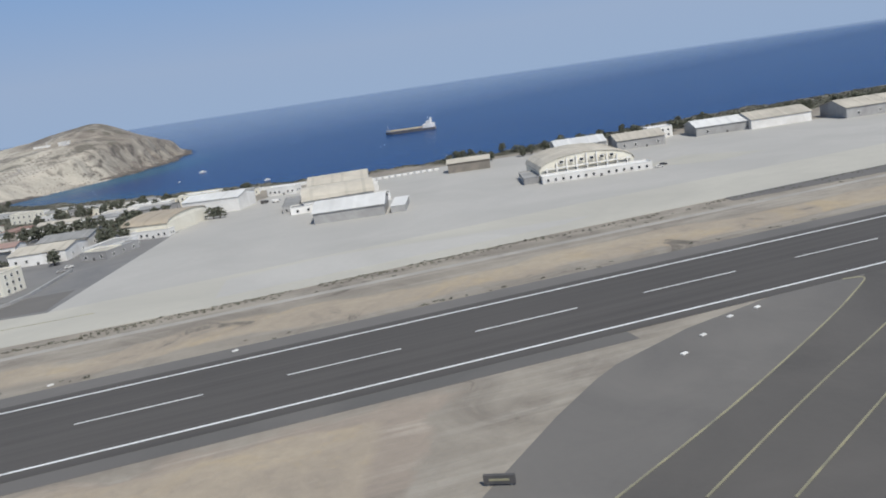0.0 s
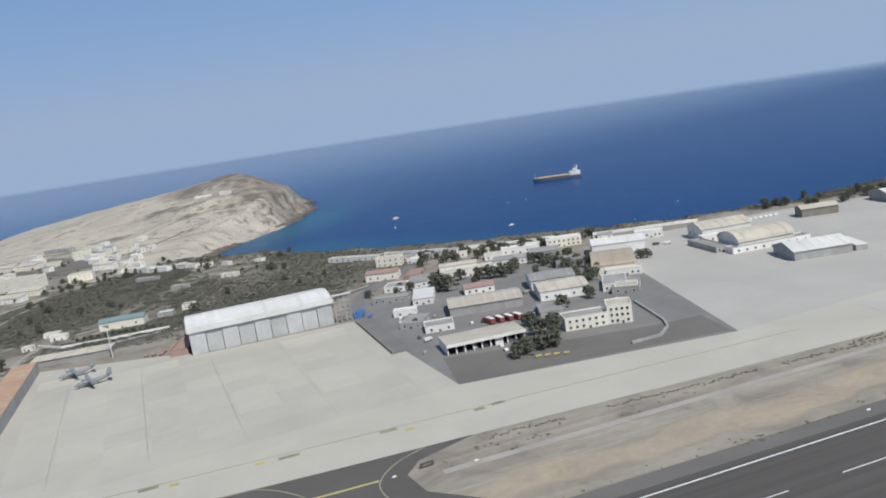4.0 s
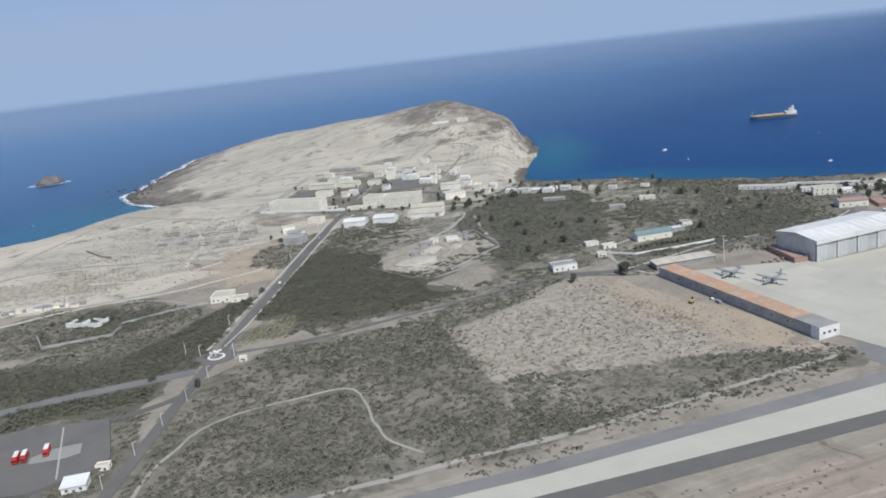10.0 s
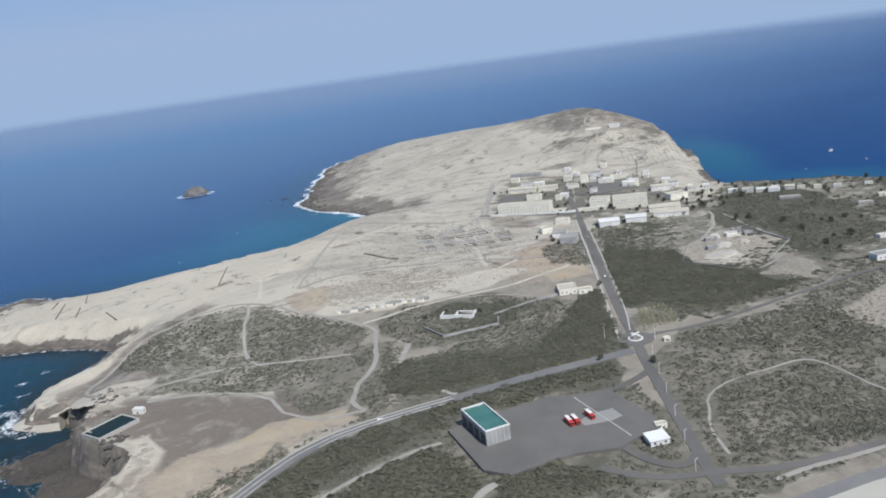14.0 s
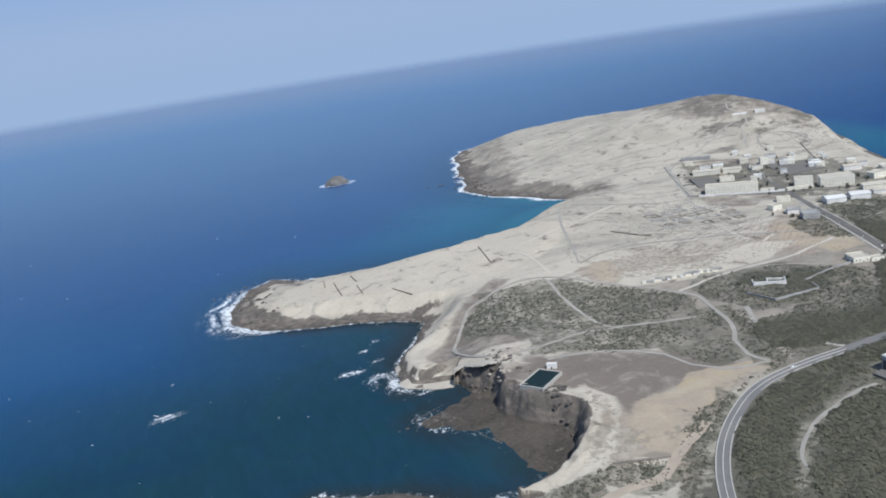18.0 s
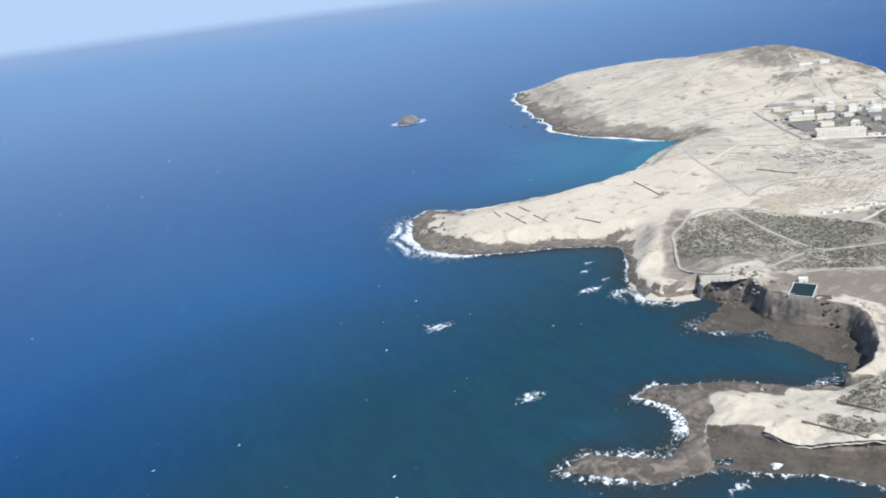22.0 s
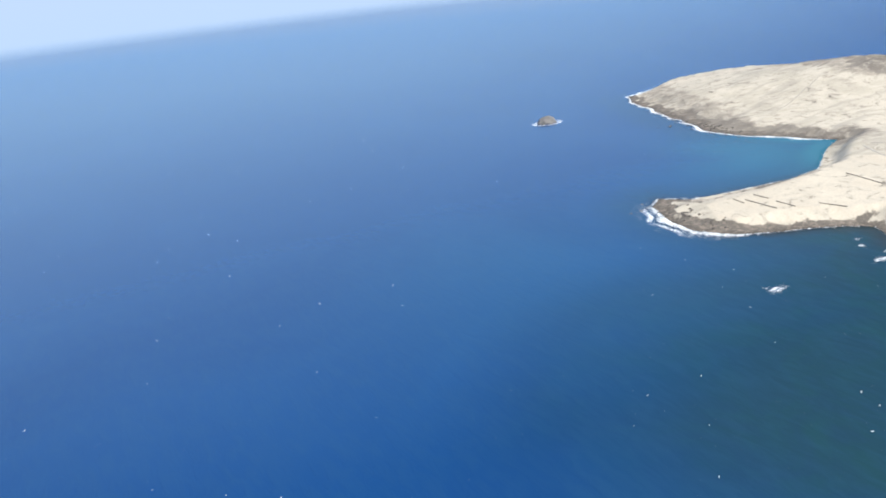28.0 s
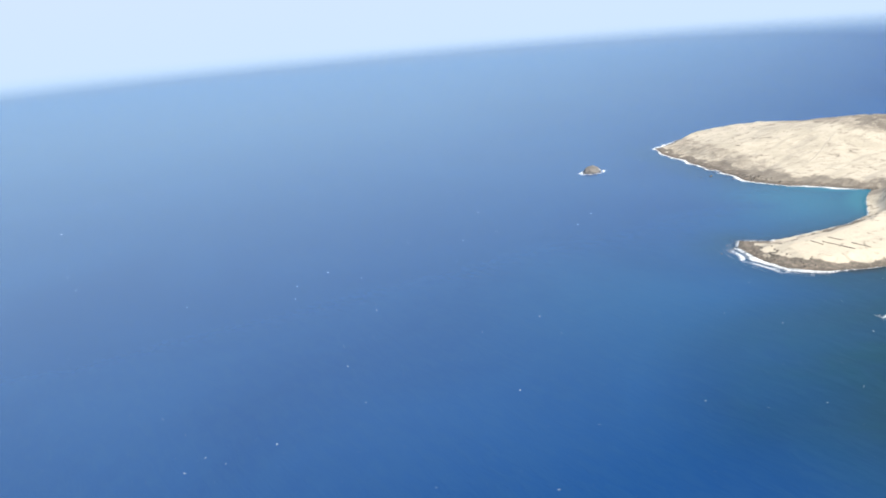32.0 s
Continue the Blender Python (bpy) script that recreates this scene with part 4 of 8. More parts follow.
Y0, HALF = 1.4, 8.7                     # centre line and half width between the runway's edge lines
slab("runway", rect(-60, Y0 - 10.6, 900, Y0 + 10.6), 0.05, M_RUNWAY, "dark asphalt runway with white painted lines")
slab("shoulder_runway", rect(-60, Y0 + 10.6, 900, Y0 + 14.2), 0.03, M_OLD_ASPHALT, "worn grey asphalt strip along the runway")
slab("shoulder_near", rect(-60, Y0 - 13.2, 118, Y0 - 10.6), 0.03, M_OLD_ASPHALT, "worn grey asphalt strip along the runway")
slab("exit_shoulder", [(60, -52), (91, -36), (95, -32), (104, -23.5), (110, -18.5), (113, -16.5), (123, -12.2), (135, -9.2), (200, -9.2), (200, -80), (60, -80)], 0.035, M_EXIT, "grey worn tarmac beside the curved runway exit")
slab("exit_tarmac", [(98.5, -39), (105, -35.5), (116, -29.6), (134.4, -18.5), (144, -12), (147, -9.2), (200, -9.2), (200, -80), (60, -80), (80, -50)], 0.045, M_EXIT_DARK, "dark grey tarmac of the curved runway exit")
apron_west = slab("apron_west", [(-89, 64), (-5, 69), (-10, 140), (-53, 142), (-56, 147), (-94.2, 163), (-94.2, 92)], 0.06, M_CONCRETE_B, "pale grey concrete apron before the white hangar")
slab("taxiway_long", [(-420, 62), (-218, 66), (-88, 54), (-55, 47), (-31, 45), (-11, 44), (79, 38.8), (134, 41), (420, 44), (420, 62), (144, 62), (52, 58.5), (-5, 69), (-89, 65), (-191, 70), (-250, 76), (-420, 78)], 0.055, M_CONCRETE_B, "pale concrete taxiway beside the runway")
slab("taxiway_edge", [(-420, 81.5), (-250, 80), (-191, 74.5), (-100, 70.5), (-100, 84.5), (-88, 85), (-89, 65), (-191, 70), (-250, 76), (-420, 78)], 0.03, M_YARD, "worn grey tarmac edge of the taxiway")
slab("taxiway_inner", [(-420, 62), (-218, 66), (-88, 54), (-88, 50), (-218, 60), (-420, 54)], 0.03, M_OLD_ASPHALT, "dark tarmac edge of the taxiway")
slab("apron_east", [(52, 58.5), (144, 62), (420, 62), (420, 125), (250, 118), (200, 150), (150, 165), (100, 172), (74, 140)], 0.06, M_CONCRETE, "wide bright concrete apron before the hangars")
slab("apron_strip", [(78, 44), (136, 46), (143, 49), (98, 59), (80, 56)], 0.075, M_CONCRETE, "bright new concrete strip on the taxiway")
slab("apron_bay", [(192, 97), (204, 82), (188, 80), (176, 92)], 0.075, M_CONCRETE_B, "faint worn concrete bay of the apron")
slab("yard_tarmac", [(-5, 69), (52, 58.6), (75, 140), (66, 170), (-10, 165), (-10, 140)], 0.05, M_YARD, "grey tarmac yard between the two aprons")
slab("yard_front", [(-5, 69.2), (51.4, 60.2), (54, 74), (44, 74.5), (26, 79), (10, 84), (-2, 88)], 0.07, M_EXIT, "dark tarmac forecourt of the garages")
slab("connector_tarmac", [(-56, 46.5), (-31, 45), (-11, 44.2), (-22, 40), (-25, 36), (-24, 29), (-14, 18), (-14, 12), (-60, 12), (-51, 22.5), (-46, 28), (-44, 33), (-45, 40)], 0.045, M_EXIT_DARK, "dark tarmac taxiway joining the runway")
slab("asphalt_wedge", [(165, 43.5), (164, 38), (420, 22), (420, 40)], 0.05, M_OLD_ASPHALT, "dark asphalt strip beside the taxiway")
slab("service_strip", rect(-67, 34.6, -48, 36.2), 0.03, M_OLD_ASPHALT, "narrow grey service road on the verge")
slab("service_road", rect(-20, 32.8, 420, 34.4), 0.03, M_TRACK, "narrow grey service road on the verge")


def ribbon(name, pts, width, mat, label, lift=0.08, kind="structure", category="", smooth=3, follow=True, wobble=0.0):
    """A strip that follows a line over the ground, rounded at its bends."""
    p = [Vector((x, y, 0)) for x, y in pts]
    for _ in range(smooth):
        q = [p[0]]
        for a, b in zip(p[:-1], p[1:]):
            q += [a.lerp(b, 0.25), a.lerp(b, 0.75)]
        p = q + [p[-1]]
    if wobble:
        p = [Vector((q.x + wobble * float(rough(np.array([q.x]), np.array([q.y]), 11, 2)[0]), q.y + wobble * float(rough(np.array([q.x + 70]), np.array([q.y]), 11, 2)[0]), 0)) for q in p]
    dense = [p[0]]
    for a, b in zip(p[:-1], p[1:]):
        k = max(1, int((b - a).length / 3))
        dense += [a.lerp(b, (i + 1) / k) for i in range(k)]
    p = dense
    xs, ys = [], []
    for i, c in enumerate(p):
        d = (p[min(i + 1, len(p) - 1)] - p[max(i - 1, 0)])
        d = d.normalized() if d.length > 1e-6 else Vector((1, 0, 0))
        n = Vector((-d.y, d.x, 0))
        wid = width * (1 + (0.45 * float(rough(np.array([c.x * 1.3]), np.array([c.y * 1.3]), 6, 2)[0]) if wobble else 0))
        for k in (-0.5, 0, 0.5):
            xs.append(c.x + n.x * wid * k)
            ys.append(c.y + n.y * wid * k)
    xs, ys = np.array(xs), np.array(ys)
    zs = (height(xs, ys) if follow else np.zeros_like(xs)) + lift
    if follow:
        z3 = zs.reshape(-1, 3)
        z3[:] = z3.max(axis=1, keepdims=True)
        zs = z3.ravel()
    nv = len(xs)
    v = [(x, y, z) for x, y, z in zip(xs, ys, zs)] + [(x, y, z - 0.5) for x, y, z in zip(xs, ys, zs)]
    f = []
    for i in range(len(p) - 1):
        a = 3 * i
        f += [(a, a + 3, a + 4, a + 1)[::-1], (a + 1, a + 4, a + 5, a + 2)[::-1]]
        f += [(a, a + 3, a + 3 + nv, a + nv), (a + 2, a + 2 + nv, a + 5 + nv, a + 5)]
    ob = mesh_object(name, v, f, mat)
    return tagged(ob, label, category or name.split("_")[0], kind=kind)


def stripe(x0, y0, x1, y1, w, mat=None, z=0.09, name="runway_line", label="white painted runway line"):
    d = Vector((x1 - x0, y1 - y0, 0)).normalized()
    n = Vector((-d.y, d.x, 0)) * w / 2
    v = [(x0 - n.x, y0 - n.y, z), (x1 - n.x, y1 - n.y, z), (x1 + n.x, y1 + n.y, z), (x0 + n.x, y0 + n.y, z)]
    v += [(x, y, z - 0.05) for x, y, _ in v]
    ob = mesh_object(name, v, [(0, 1, 2, 3), (1, 0, 4, 5), (2, 1, 5, 6), (3, 2, 6, 7), (0, 3, 7, 4)], mat or M_PAINT_WHITE)
    return tagged(ob, label, "road marking", kind="structure")


# painted lines
for y in (Y0 - HALF, Y0 + HALF):
    stripe(-60, y, 900, y, 0.27, label="white painted edge line of the runway")
for i in range(-4, 30):
    stripe(64.2 + 20.6 * i, Y0, 76.4 + 20.6 * i, Y0, 0.15, label="white painted centre dash of the runway")
for x in (42.2, -24, 110.5 - 220):
    for y in (-2.0, 5.8) if x == 42.2 else (-0.2, 3.0):
        if x > -60:
            stripe(x, y, x + 9.6, y, 0.75, label="broad white touchdown mark on the runway")


def painted(pts, w, mat, label, z=0.1):
    return ribbon("taxi_line", pts, w, mat, label, z, category="road marking", follow=False)


painted([(-47, 46), (-43.3, 43.1), (-39.4, 36.9), (-39, 31.9), (-41.3, 25.5), (-43.7, 21.6), (-47, 18.5)], 0.22, M_PAINT_FADED, "faded pale taxi guide line on tarmac")
painted([(-19.7, 44.3), (-25.1, 41.7), (-28.8, 37.5), (-30, 33.5), (-28.9, 27), (-26.4, 22.1), (-21, 17.3), (-14, 14)], 0.22, M_PAINT_FADED, "faded pale taxi guide line on tarmac")
painted([(-39.4, 36.9), (-29.3, 36.6)], 0.5, M_PAINT_YELLOW, "yellow holding line across the taxiway")
painted([(-51.4, 22.4), (-49.4, 23.9), (-45.9, 27.9), (-44.3, 32.8), (-44.9, 37)], 0.2, M_PAINT_FADED, "faded pale edge line of the taxiway")
painted([(102, -37), (116, -29.6), (134.4, -18.5), (144, -12), (146.5, -10), (144, -9.3)], 0.16, M_PAINT_FADED, "faded yellow guide line of the exit")
painted([(106.8, -39.7), (122.5, -30.4), (136.7, -22.7), (150, -15)], 0.16, M_PAINT_FADED, "faded yellow guide line of the exit")
painted([(111.2, -42.3), (125.7, -34.1), (140, -26)], 0.16, M_PAINT_FADED, "faded yellow guide line of the exit")
for x0, x1, y in ((-64.4, -61.2, 57.6), (-45.8, -44.2, 55.8), (-42, -38.4, 55.5), (-59.5, -58, 56.5), (-24.5, -21.5, 55.2), (-20.4, -18.8, 53.4), (-7.5, -5.5, 54), (-4, -1.5, 54.5)):
    ob = slab("marking_stand", rect(x0, y - 0.55, x1, y + 0.55), 0.1, M_PAINT_YELLOW if x1 - x0 < 2 else M_PAINT_FADED, "yellow painted stand mark on the concrete", 0.05)
painted([(-88, 60), (-40, 57), (60, 51)], 0.15, M_PAINT_FADED, "faint guide line along the taxiway")

# sealed joints of the concrete
for i in range(5):
    stripe(-80 + 17 * i, 69, -84 + 17 * i, 140, 0.06, M_CONCRETE_D, 0.066, "apron_joint", "thin darker joint of the concrete apron")
for i in range(4):
    stripe(-92, 84 + 17 * i, -8, 82 + 17 * i, 0.06, M_CONCRETE_D, 0.066, "apron_joint", "thin darker joint of the concrete apron")

# roads and tracks
slab("parade_ground", [(-112, 452), (-87, 423), (-100, 399), (-128, 403)], max(z_at(-112, 452), z_at(-87, 423), z_at(-100, 399), z_at(-128, 403)) + 0.15, M_EXIT, "dark asphalt parade ground of the camp", 3.0)
slab("parade_ground", [(-172, 452), (-160, 444), (-172, 416), (-186, 421)], max(z_at(-172, 452), z_at(-160, 444), z_at(-172, 416), z_at(-186, 421)) + 0.15, M_EXIT, "dark asphalt yard behind the barracks", 3.0)
for pts in ([(-163, 362), (-150, 392), (-138, 424), (-118, 456), (-100, 480)], [(-206, 408), (-172, 376), (-140, 352), (-108, 338), (-90, 330)], [(-186, 440), (-150, 430), (-120, 396), (-100, 372)]):
    ribbon("road_camp", pts, 3.0, M_OLD_ASPHALT, "grey camp road between the buildings", 0.16, smooth=2)
ribbon("track_tan", [(-470, 122), (-455, 133), (-428, 141.5), (-412, 141), (-398, 150), (-384, 158)], 3.2, M_TAN, "tan dirt lane between walled plots", 0.06, smooth=2, wobble=2.0)
for pts in ([(-206, 404), (-190, 440), (-157, 500), (-110, 520), (-60, 552), (-30, 556)],):
    ribbon("track_hill", pts, 1.6, M_TRACK, "dull dirt track up the hill", 0.05, smooth=2, wobble=2.0)
for pts in ([(-318, 262), (-290, 268), (-250, 266), (-216, 276)], [(-352, 320), (-346, 352), (-352, 372)], [(-300, 330), (-262, 318), (-236, 330), (-214, 322)], [(-286, 300), (-258, 290), (-232, 300)], [(-240, 400), (-236, 352), (-248, 300)],
            [(-254, 420), (-300, 400), (-340, 380)]):
    ribbon("track_sand", pts, 1.7, M_SAND_TRACK, "pale sandy track over the plain", 0.05, smooth=2, wobble=2.0)
ROAD_MAIN = [(-278, 92), (-276, 99), (-267, 122), (-255.5, 152), (-249, 168), (-243.5, 180), (-232.5, 208), (-204.4, 270.6), (-172.6, 343), (-163, 362)]
ribbon("road_main", ROAD_MAIN, 3.3, M_OLD_ASPHALT, "grey asphalt road leading to the barracks", 0.14, smooth=2)
ribbon("road_pavement", [(-245.8, 188), (-234.8, 211.5), (-206.8, 272.5), (-174.6, 344.5)], 0.9, M_CONCRETE, "pale concrete footpath along the road", 0.17, smooth=2)
ribbon("road_kerb", [(-240.6, 188), (-230.4, 206.6), (-202.3, 268.8), (-170.5, 341)], 0.5, M_CONCRETE, "pale kerb along the road", 0.2, smooth=2)
COAST_ROAD = [(-250, 172), (-285.5, 174.5), (-313, 173.6), (-332, 173.4), (-354, 169.2), (-373.5, 158), (-389.5, 144), (-403, 126), (-414, 104), (-424, 78), (-430, 40)]
ribbon("road_coast", COAST_ROAD, 4.4, M_YARD, "curving grey coast road with pale edges", 0.15)
for off in (-1.9, 0.0, 1.9):
    pts = []
    for i, (x, y) in enumerate(COAST_ROAD[2:]):
        a, b = Vector(COAST_ROAD[max(i + 1, 0)]), Vector(COAST_ROAD[min(i + 3, len(COAST_ROAD) - 1)])
        d = (b - a).normalized()
        pts.append((x - d.y * off, y + d.x * off))
    ribbon("road_line", pts, 0.3, M_CONCRETE, "pale painted line of the coast road", 0.3, category="road marking")
ribbon("road_side", [(-240, 180), (-206, 176.5), (-169, 181.7), (-124.8, 184.6), (-104, 168)], 1.8, M_OLD_ASPHALT, "narrow grey lane between the thickets", 0.12, wobble=0.8)
ribbon("track", [(-266, 88), (-220, 85), (-160, 81.5), (-104, 83)], 1.6, M_TRACK, "pale gravel track beside the taxiway", 0.08, wobble=0.8)
ribbon("road_yard", [(-273.5, 107), (-277, 104), (-281, 104), (-284, 108), (-286, 113), (-286.5, 121)], 2.4, M_OLD_ASPHALT, "grey drive looping from the fire yard", 0.2, smooth=2)
ribbon("road_yard", [(-297, 114), (-292, 106), (-284, 100), (-275, 97.5), (-262, 90), (-233, 87)], 2.4, M_OLD_ASPHALT, "grey perimeter lane behind the taxiway", 0.16, smooth=2)
ribbon("road_yard", [(-274, 150), (-262, 152), (-254, 156)], 2.6, M_OLD_ASPHALT, "grey drive to the fire yard", 0.13)
ribbon("road_quay", [(-8, 100), (-8.5, 150), (-2, 175), (24, 200), (40, 230)], 4.5, M_YARD, "grey asphalt road past the hangar", 0.13)
def dirt_track(pts, w):
    ribbon("track", pts, 0.8 * w, M_TRACK, "pale dirt track through dry scrub", 0.12, smooth=2, wobble=1.6)


dirt_track([(-268.6, 101), (-262, 118), (-250.2, 133.6), (-230, 136), (-212.3, 135), (-212.6, 118), (-212.6, 103), (-207, 91)], 0.9)
dirt_track([(-379, 122), (-372.6, 132.5), (-359, 141.3), (-338.8, 147.6), (-326.5, 148.7)], 1.6)
dirt_track([(-354, 107), (-340.7, 111.5), (-322.3, 120.3)], 3.0)
dirt_track([(-339, 181), (-341, 195), (-326, 217), (-320, 233), (-316, 258), (-340, 296), (-357, 320), (-379, 323), (-393, 312), (-410, 299), (-424, 275), (-424, 252), (-412, 240), (-399, 241)], 2.0)
dirt_track([(-358, 317), (-370, 248), (-352, 240)], 1.5)
dirt_track([(-399, 241), (-372, 248), (-330, 232)], 1.3)
dirt_track([(-339, 181), (-360, 184), (-364, 212), (-386, 226), (-402, 228)], 1.8)
dirt_track([(-285, 440), (-334, 324)], 2.0)
dirt_track([(-334, 324), (-300, 335), (-255, 320), (-215, 290)], 2.2)
dirt_track([(-300, 272), (-262, 262), (-244, 240)], 1.2)
dirt_track([(-165, 360), (-130, 430), (-94, 500)], 1.6)
for pts in ([(-84, 495), (-66, 520), (-57, 536), (-40, 545), (-32, 564), (-33, 579), (-22, 596)], [(-84, 470), (-61, 517), (-41, 507), (-36, 492), (-41, 479), (-47, 465), (-63, 460), (-74, 477)]):
    ribbon("track_hill", pts, 1.7, M_TRACK, "dull winding track up the hill", 0.12, smooth=2, wobble=1.2)
dirt_track([(-204, 402), (-156, 502)], 2.6)
dirt_track([(-150, 268), (-135, 280), (-122, 296), (-112, 312)], 1.8)
dirt_track([(-185, 290), (-160, 292), (-140, 288)], 1.4)
dirt_track([(-170, 213), (-154, 216), (-124, 236), (-121, 268), (-112, 300)], 1.8)
dirt_track([(-100, 165), (-104, 182), (-96, 205), (-70, 215)], 2.2)
dirt_track([(-310, 176), (-320, 190), (-318, 214), (-310, 228)], 2.4)
dirt_track([(-212, 330), (-250, 350), (-290, 350)], 1.6)
dirt_track([(-200, 400), (-240, 410), (-275, 440)], 1.8)
dirt_track([(-230, 330), (-238, 380), (-222, 410)], 1.2)
dirt_track([(-90, 640), (-140, 620), (-200, 600)], 1.2)
slab("yard_fire", [(-309.3, 154.4), (-300, 156), (-289.7, 155.7), (-283.4, 152.2), (-272.5, 150), (-271.4, 126.5), (-273.8, 122.3), (-281.6, 120.5), (-288.5, 118.5), (-298.5, 122), (-305, 122.5), (-317.3, 121.6), (-322.3, 127.8), (-322.3, 153.4), (-317.8, 154.2)], 0.9, M_OLD_ASPHALT, "dark tarmac yard of the fire station", 2.5)
slab("yard_pad", [(-285, 139), (-278.2, 138.4), (-278.3, 132.9), (-281.9, 132.1), (-289.7, 133.7), (-289.5, 136.9)], 0.93, M_CONCRETE_D, "pale concrete pad in the fire yard", 0.3)
slab("yard_line", [(-283.7, 151), (-283.3, 151), (-282.3, 122), (-282.7, 122)], 0.945, M_CONCRETE, "pale painted line in the fire yard", 0.3)

# ---- building kit ----


def make(name, bm, mat):
    me = bpy.data.meshes.new(name)
    bm.to_mesh(me)
    bm.free()
    for m in (mat if isinstance(mat, (list, tuple)) else [mat]):
        me.materials.append(m)
    return me


def part(name, data, mat, parent, label="", at=None):
    """A bmesh or a mesh as one object under a thing or a part."""
    me = make(name, data, mat) if isinstance(data, bmesh.types.BMesh) else data
    ob = new(name, me)
    ob.parent = parent
    if at is not None:
        ob.matrix_basis = at
    if label:
        ob["label"] = label
    return ob


def thing(name, label, category, m, group="", kind=""):
    ob = new(name)
    ob.empty_display_size = 0.2
    ob.matrix_world = m
    return tagged(ob, label, category, group, kind)


def add_box(bm, x0, y0, z0, x1, y1, z1, bevel=0.0):
    made = bmesh.ops.create_cube(bm, size=1.0)
    bmesh.ops.transform(bm, matrix=Matrix.Translation(((x0 + x1) / 2, (y0 + y1) / 2, (z0 + z1) / 2)) @ Matrix.Diagonal((x1 - x0, y1 - y0, z1 - z0, 1)), verts=made["verts"])
    if bevel:
        edges = list({e for v in made["verts"] for e in v.link_edges})
        bmesh.ops.bevel(bm, geom=edges, offset=bevel, segments=1, affect="EDGES")


def box(x0, y0, z0, x1, y1, z1, bevel=0.0):
    bm = bmesh.new()
    add_box(bm, x0, y0, z0, x1, y1, z1, bevel)
    return bm


def tube(p0, p1, r0, r1=None, n=8):
    bm = bmesh.new()
    p0, p1 = Vector(p0), Vector(p1)
    d = p1 - p0
    bmesh.ops.create_cone(bm, cap_ends=True, segments=n, radius1=r0, radius2=r0 if r1 is None else r1, depth=d.length,
                          matrix=Matrix.Translation((p0 + p1) / 2) @ d.to_track_quat("Z", "Y").to_matrix().to_4x4())
    return bm


def prism(profile, y0, y1):
    """A solid with the given outline in x and z, from y0 to y1."""
    bm = bmesh.new()
    a, b = [bm.verts.new((x, y0, z)) for x, z in profile], [bm.verts.new((x, y1, z)) for x, z in profile]
    bm.faces.new(a)
    bm.faces.new(b[::-1])
    for i in range(len(a)):
        j = (i + 1) % len(a)
        bm.faces.new((a[j], a[i], b[i], b[j]))
    bmesh.ops.recalc_face_normals(bm, faces=bm.faces)
    return bm


_shared = {}


def frame_mesh(w, h):
    key = ("f", w, h)
    if key not in _shared:
        bm = bmesh.new()
        t, d = 0.06, 0.07
        for b in ((-w / 2 - t, -d, -t, -w / 2, 0.02, h + t), (w / 2, -d, -t, w / 2 + t, 0.02, h + t), (-w / 2, -d, h, w / 2, 0.02, h + t), (-w / 2 - t, -d - 0.05, -t - 0.04, w / 2 + t, 0.02, -t)):
            add_box(bm, *b)
        _shared[key] = make("window_frame", bm, M_WALL_WHITE)
        _shared[("p", w, h)] = make("pane", box(-w / 2, -0.02, 0, w / 2, 0.02, h), M_GLASS)
        _shared[("d", w, h)] = make("door", box(-w / 2, -0.05, 0, w / 2, 0.02, h, 0.01), M_DARK)
    return _shared[key], _shared[("p", w, h)], _shared[("d", w, h)]




def windows(root, side, w, d, z, count, size=(0.55, 0.6), margin=0.8, door=False):
    """A row of framed windows on one side of a building: front, left, right or back."""
    fm, pm, dm = frame_mesh(*size)
    span = w if side in ("front", "back") else d
    for i in range(count):
        s = -span / 2 + margin + (span - 2 * margin) * ((i + 0.5) / count)
        m = {"front": pose(s, -d / 2, z), "back": pose(s, d / 2, z, 0, 0, 180), "left": pose(-w / 2, -s, z, 0, 0, -90), "right": pose(w / 2, s, z, 0, 0, 90)}[side]
        if door and i == count // 2:
            part("door", dm, None, root, "", m @ pose(0, 0, -z + 0.02))
            continue
        win = part("window", fm, None, root, "", m)
        part("pane", pm, None, win)


def roof_mesh(kind, w, d, h, over, rise):
    bm = bmesh.new()
    if kind == "gable":                       # ridge along x
        n = 2
        prof = [(-d / 2 - over, 0), (0, rise), (d / 2 + over, 0), (d / 2 + over, -0.12), (0, rise - 0.14), (-d / 2 - over, -0.12)]
    elif kind == "arch":
        n = 10
        up = [((d / 2 + over) * -math.cos(math.pi * k / n), rise * math.sin(math.pi * k / n)) for k in range(n + 1)]
        prof = up + [(y, z - 0.15) for y, z in reversed(up)]
    elif kind == "shed":
        prof = [(-d / 2 - over, 0), (d / 2 + over, rise), (d / 2 + over, rise - 0.14), (-d / 2 - over, -0.14)]
    else:
        prof = [(-d / 2 - over, 0.16), (d / 2 + over, 0.16), (d / 2 + over, 0), (-d / 2 - over, 0)]
    bm.free()
    bm = prism(prof, -w / 2 - over, w / 2 + over)
    bmesh.ops.transform(bm, matrix=pose(0, 0, h, 0, 0, 90) @ Matrix.Diagonal((1, -1, 1, 1)), verts=bm.verts)
    bmesh.ops.recalc_face_normals(bm, faces=bm.faces)
    return bm


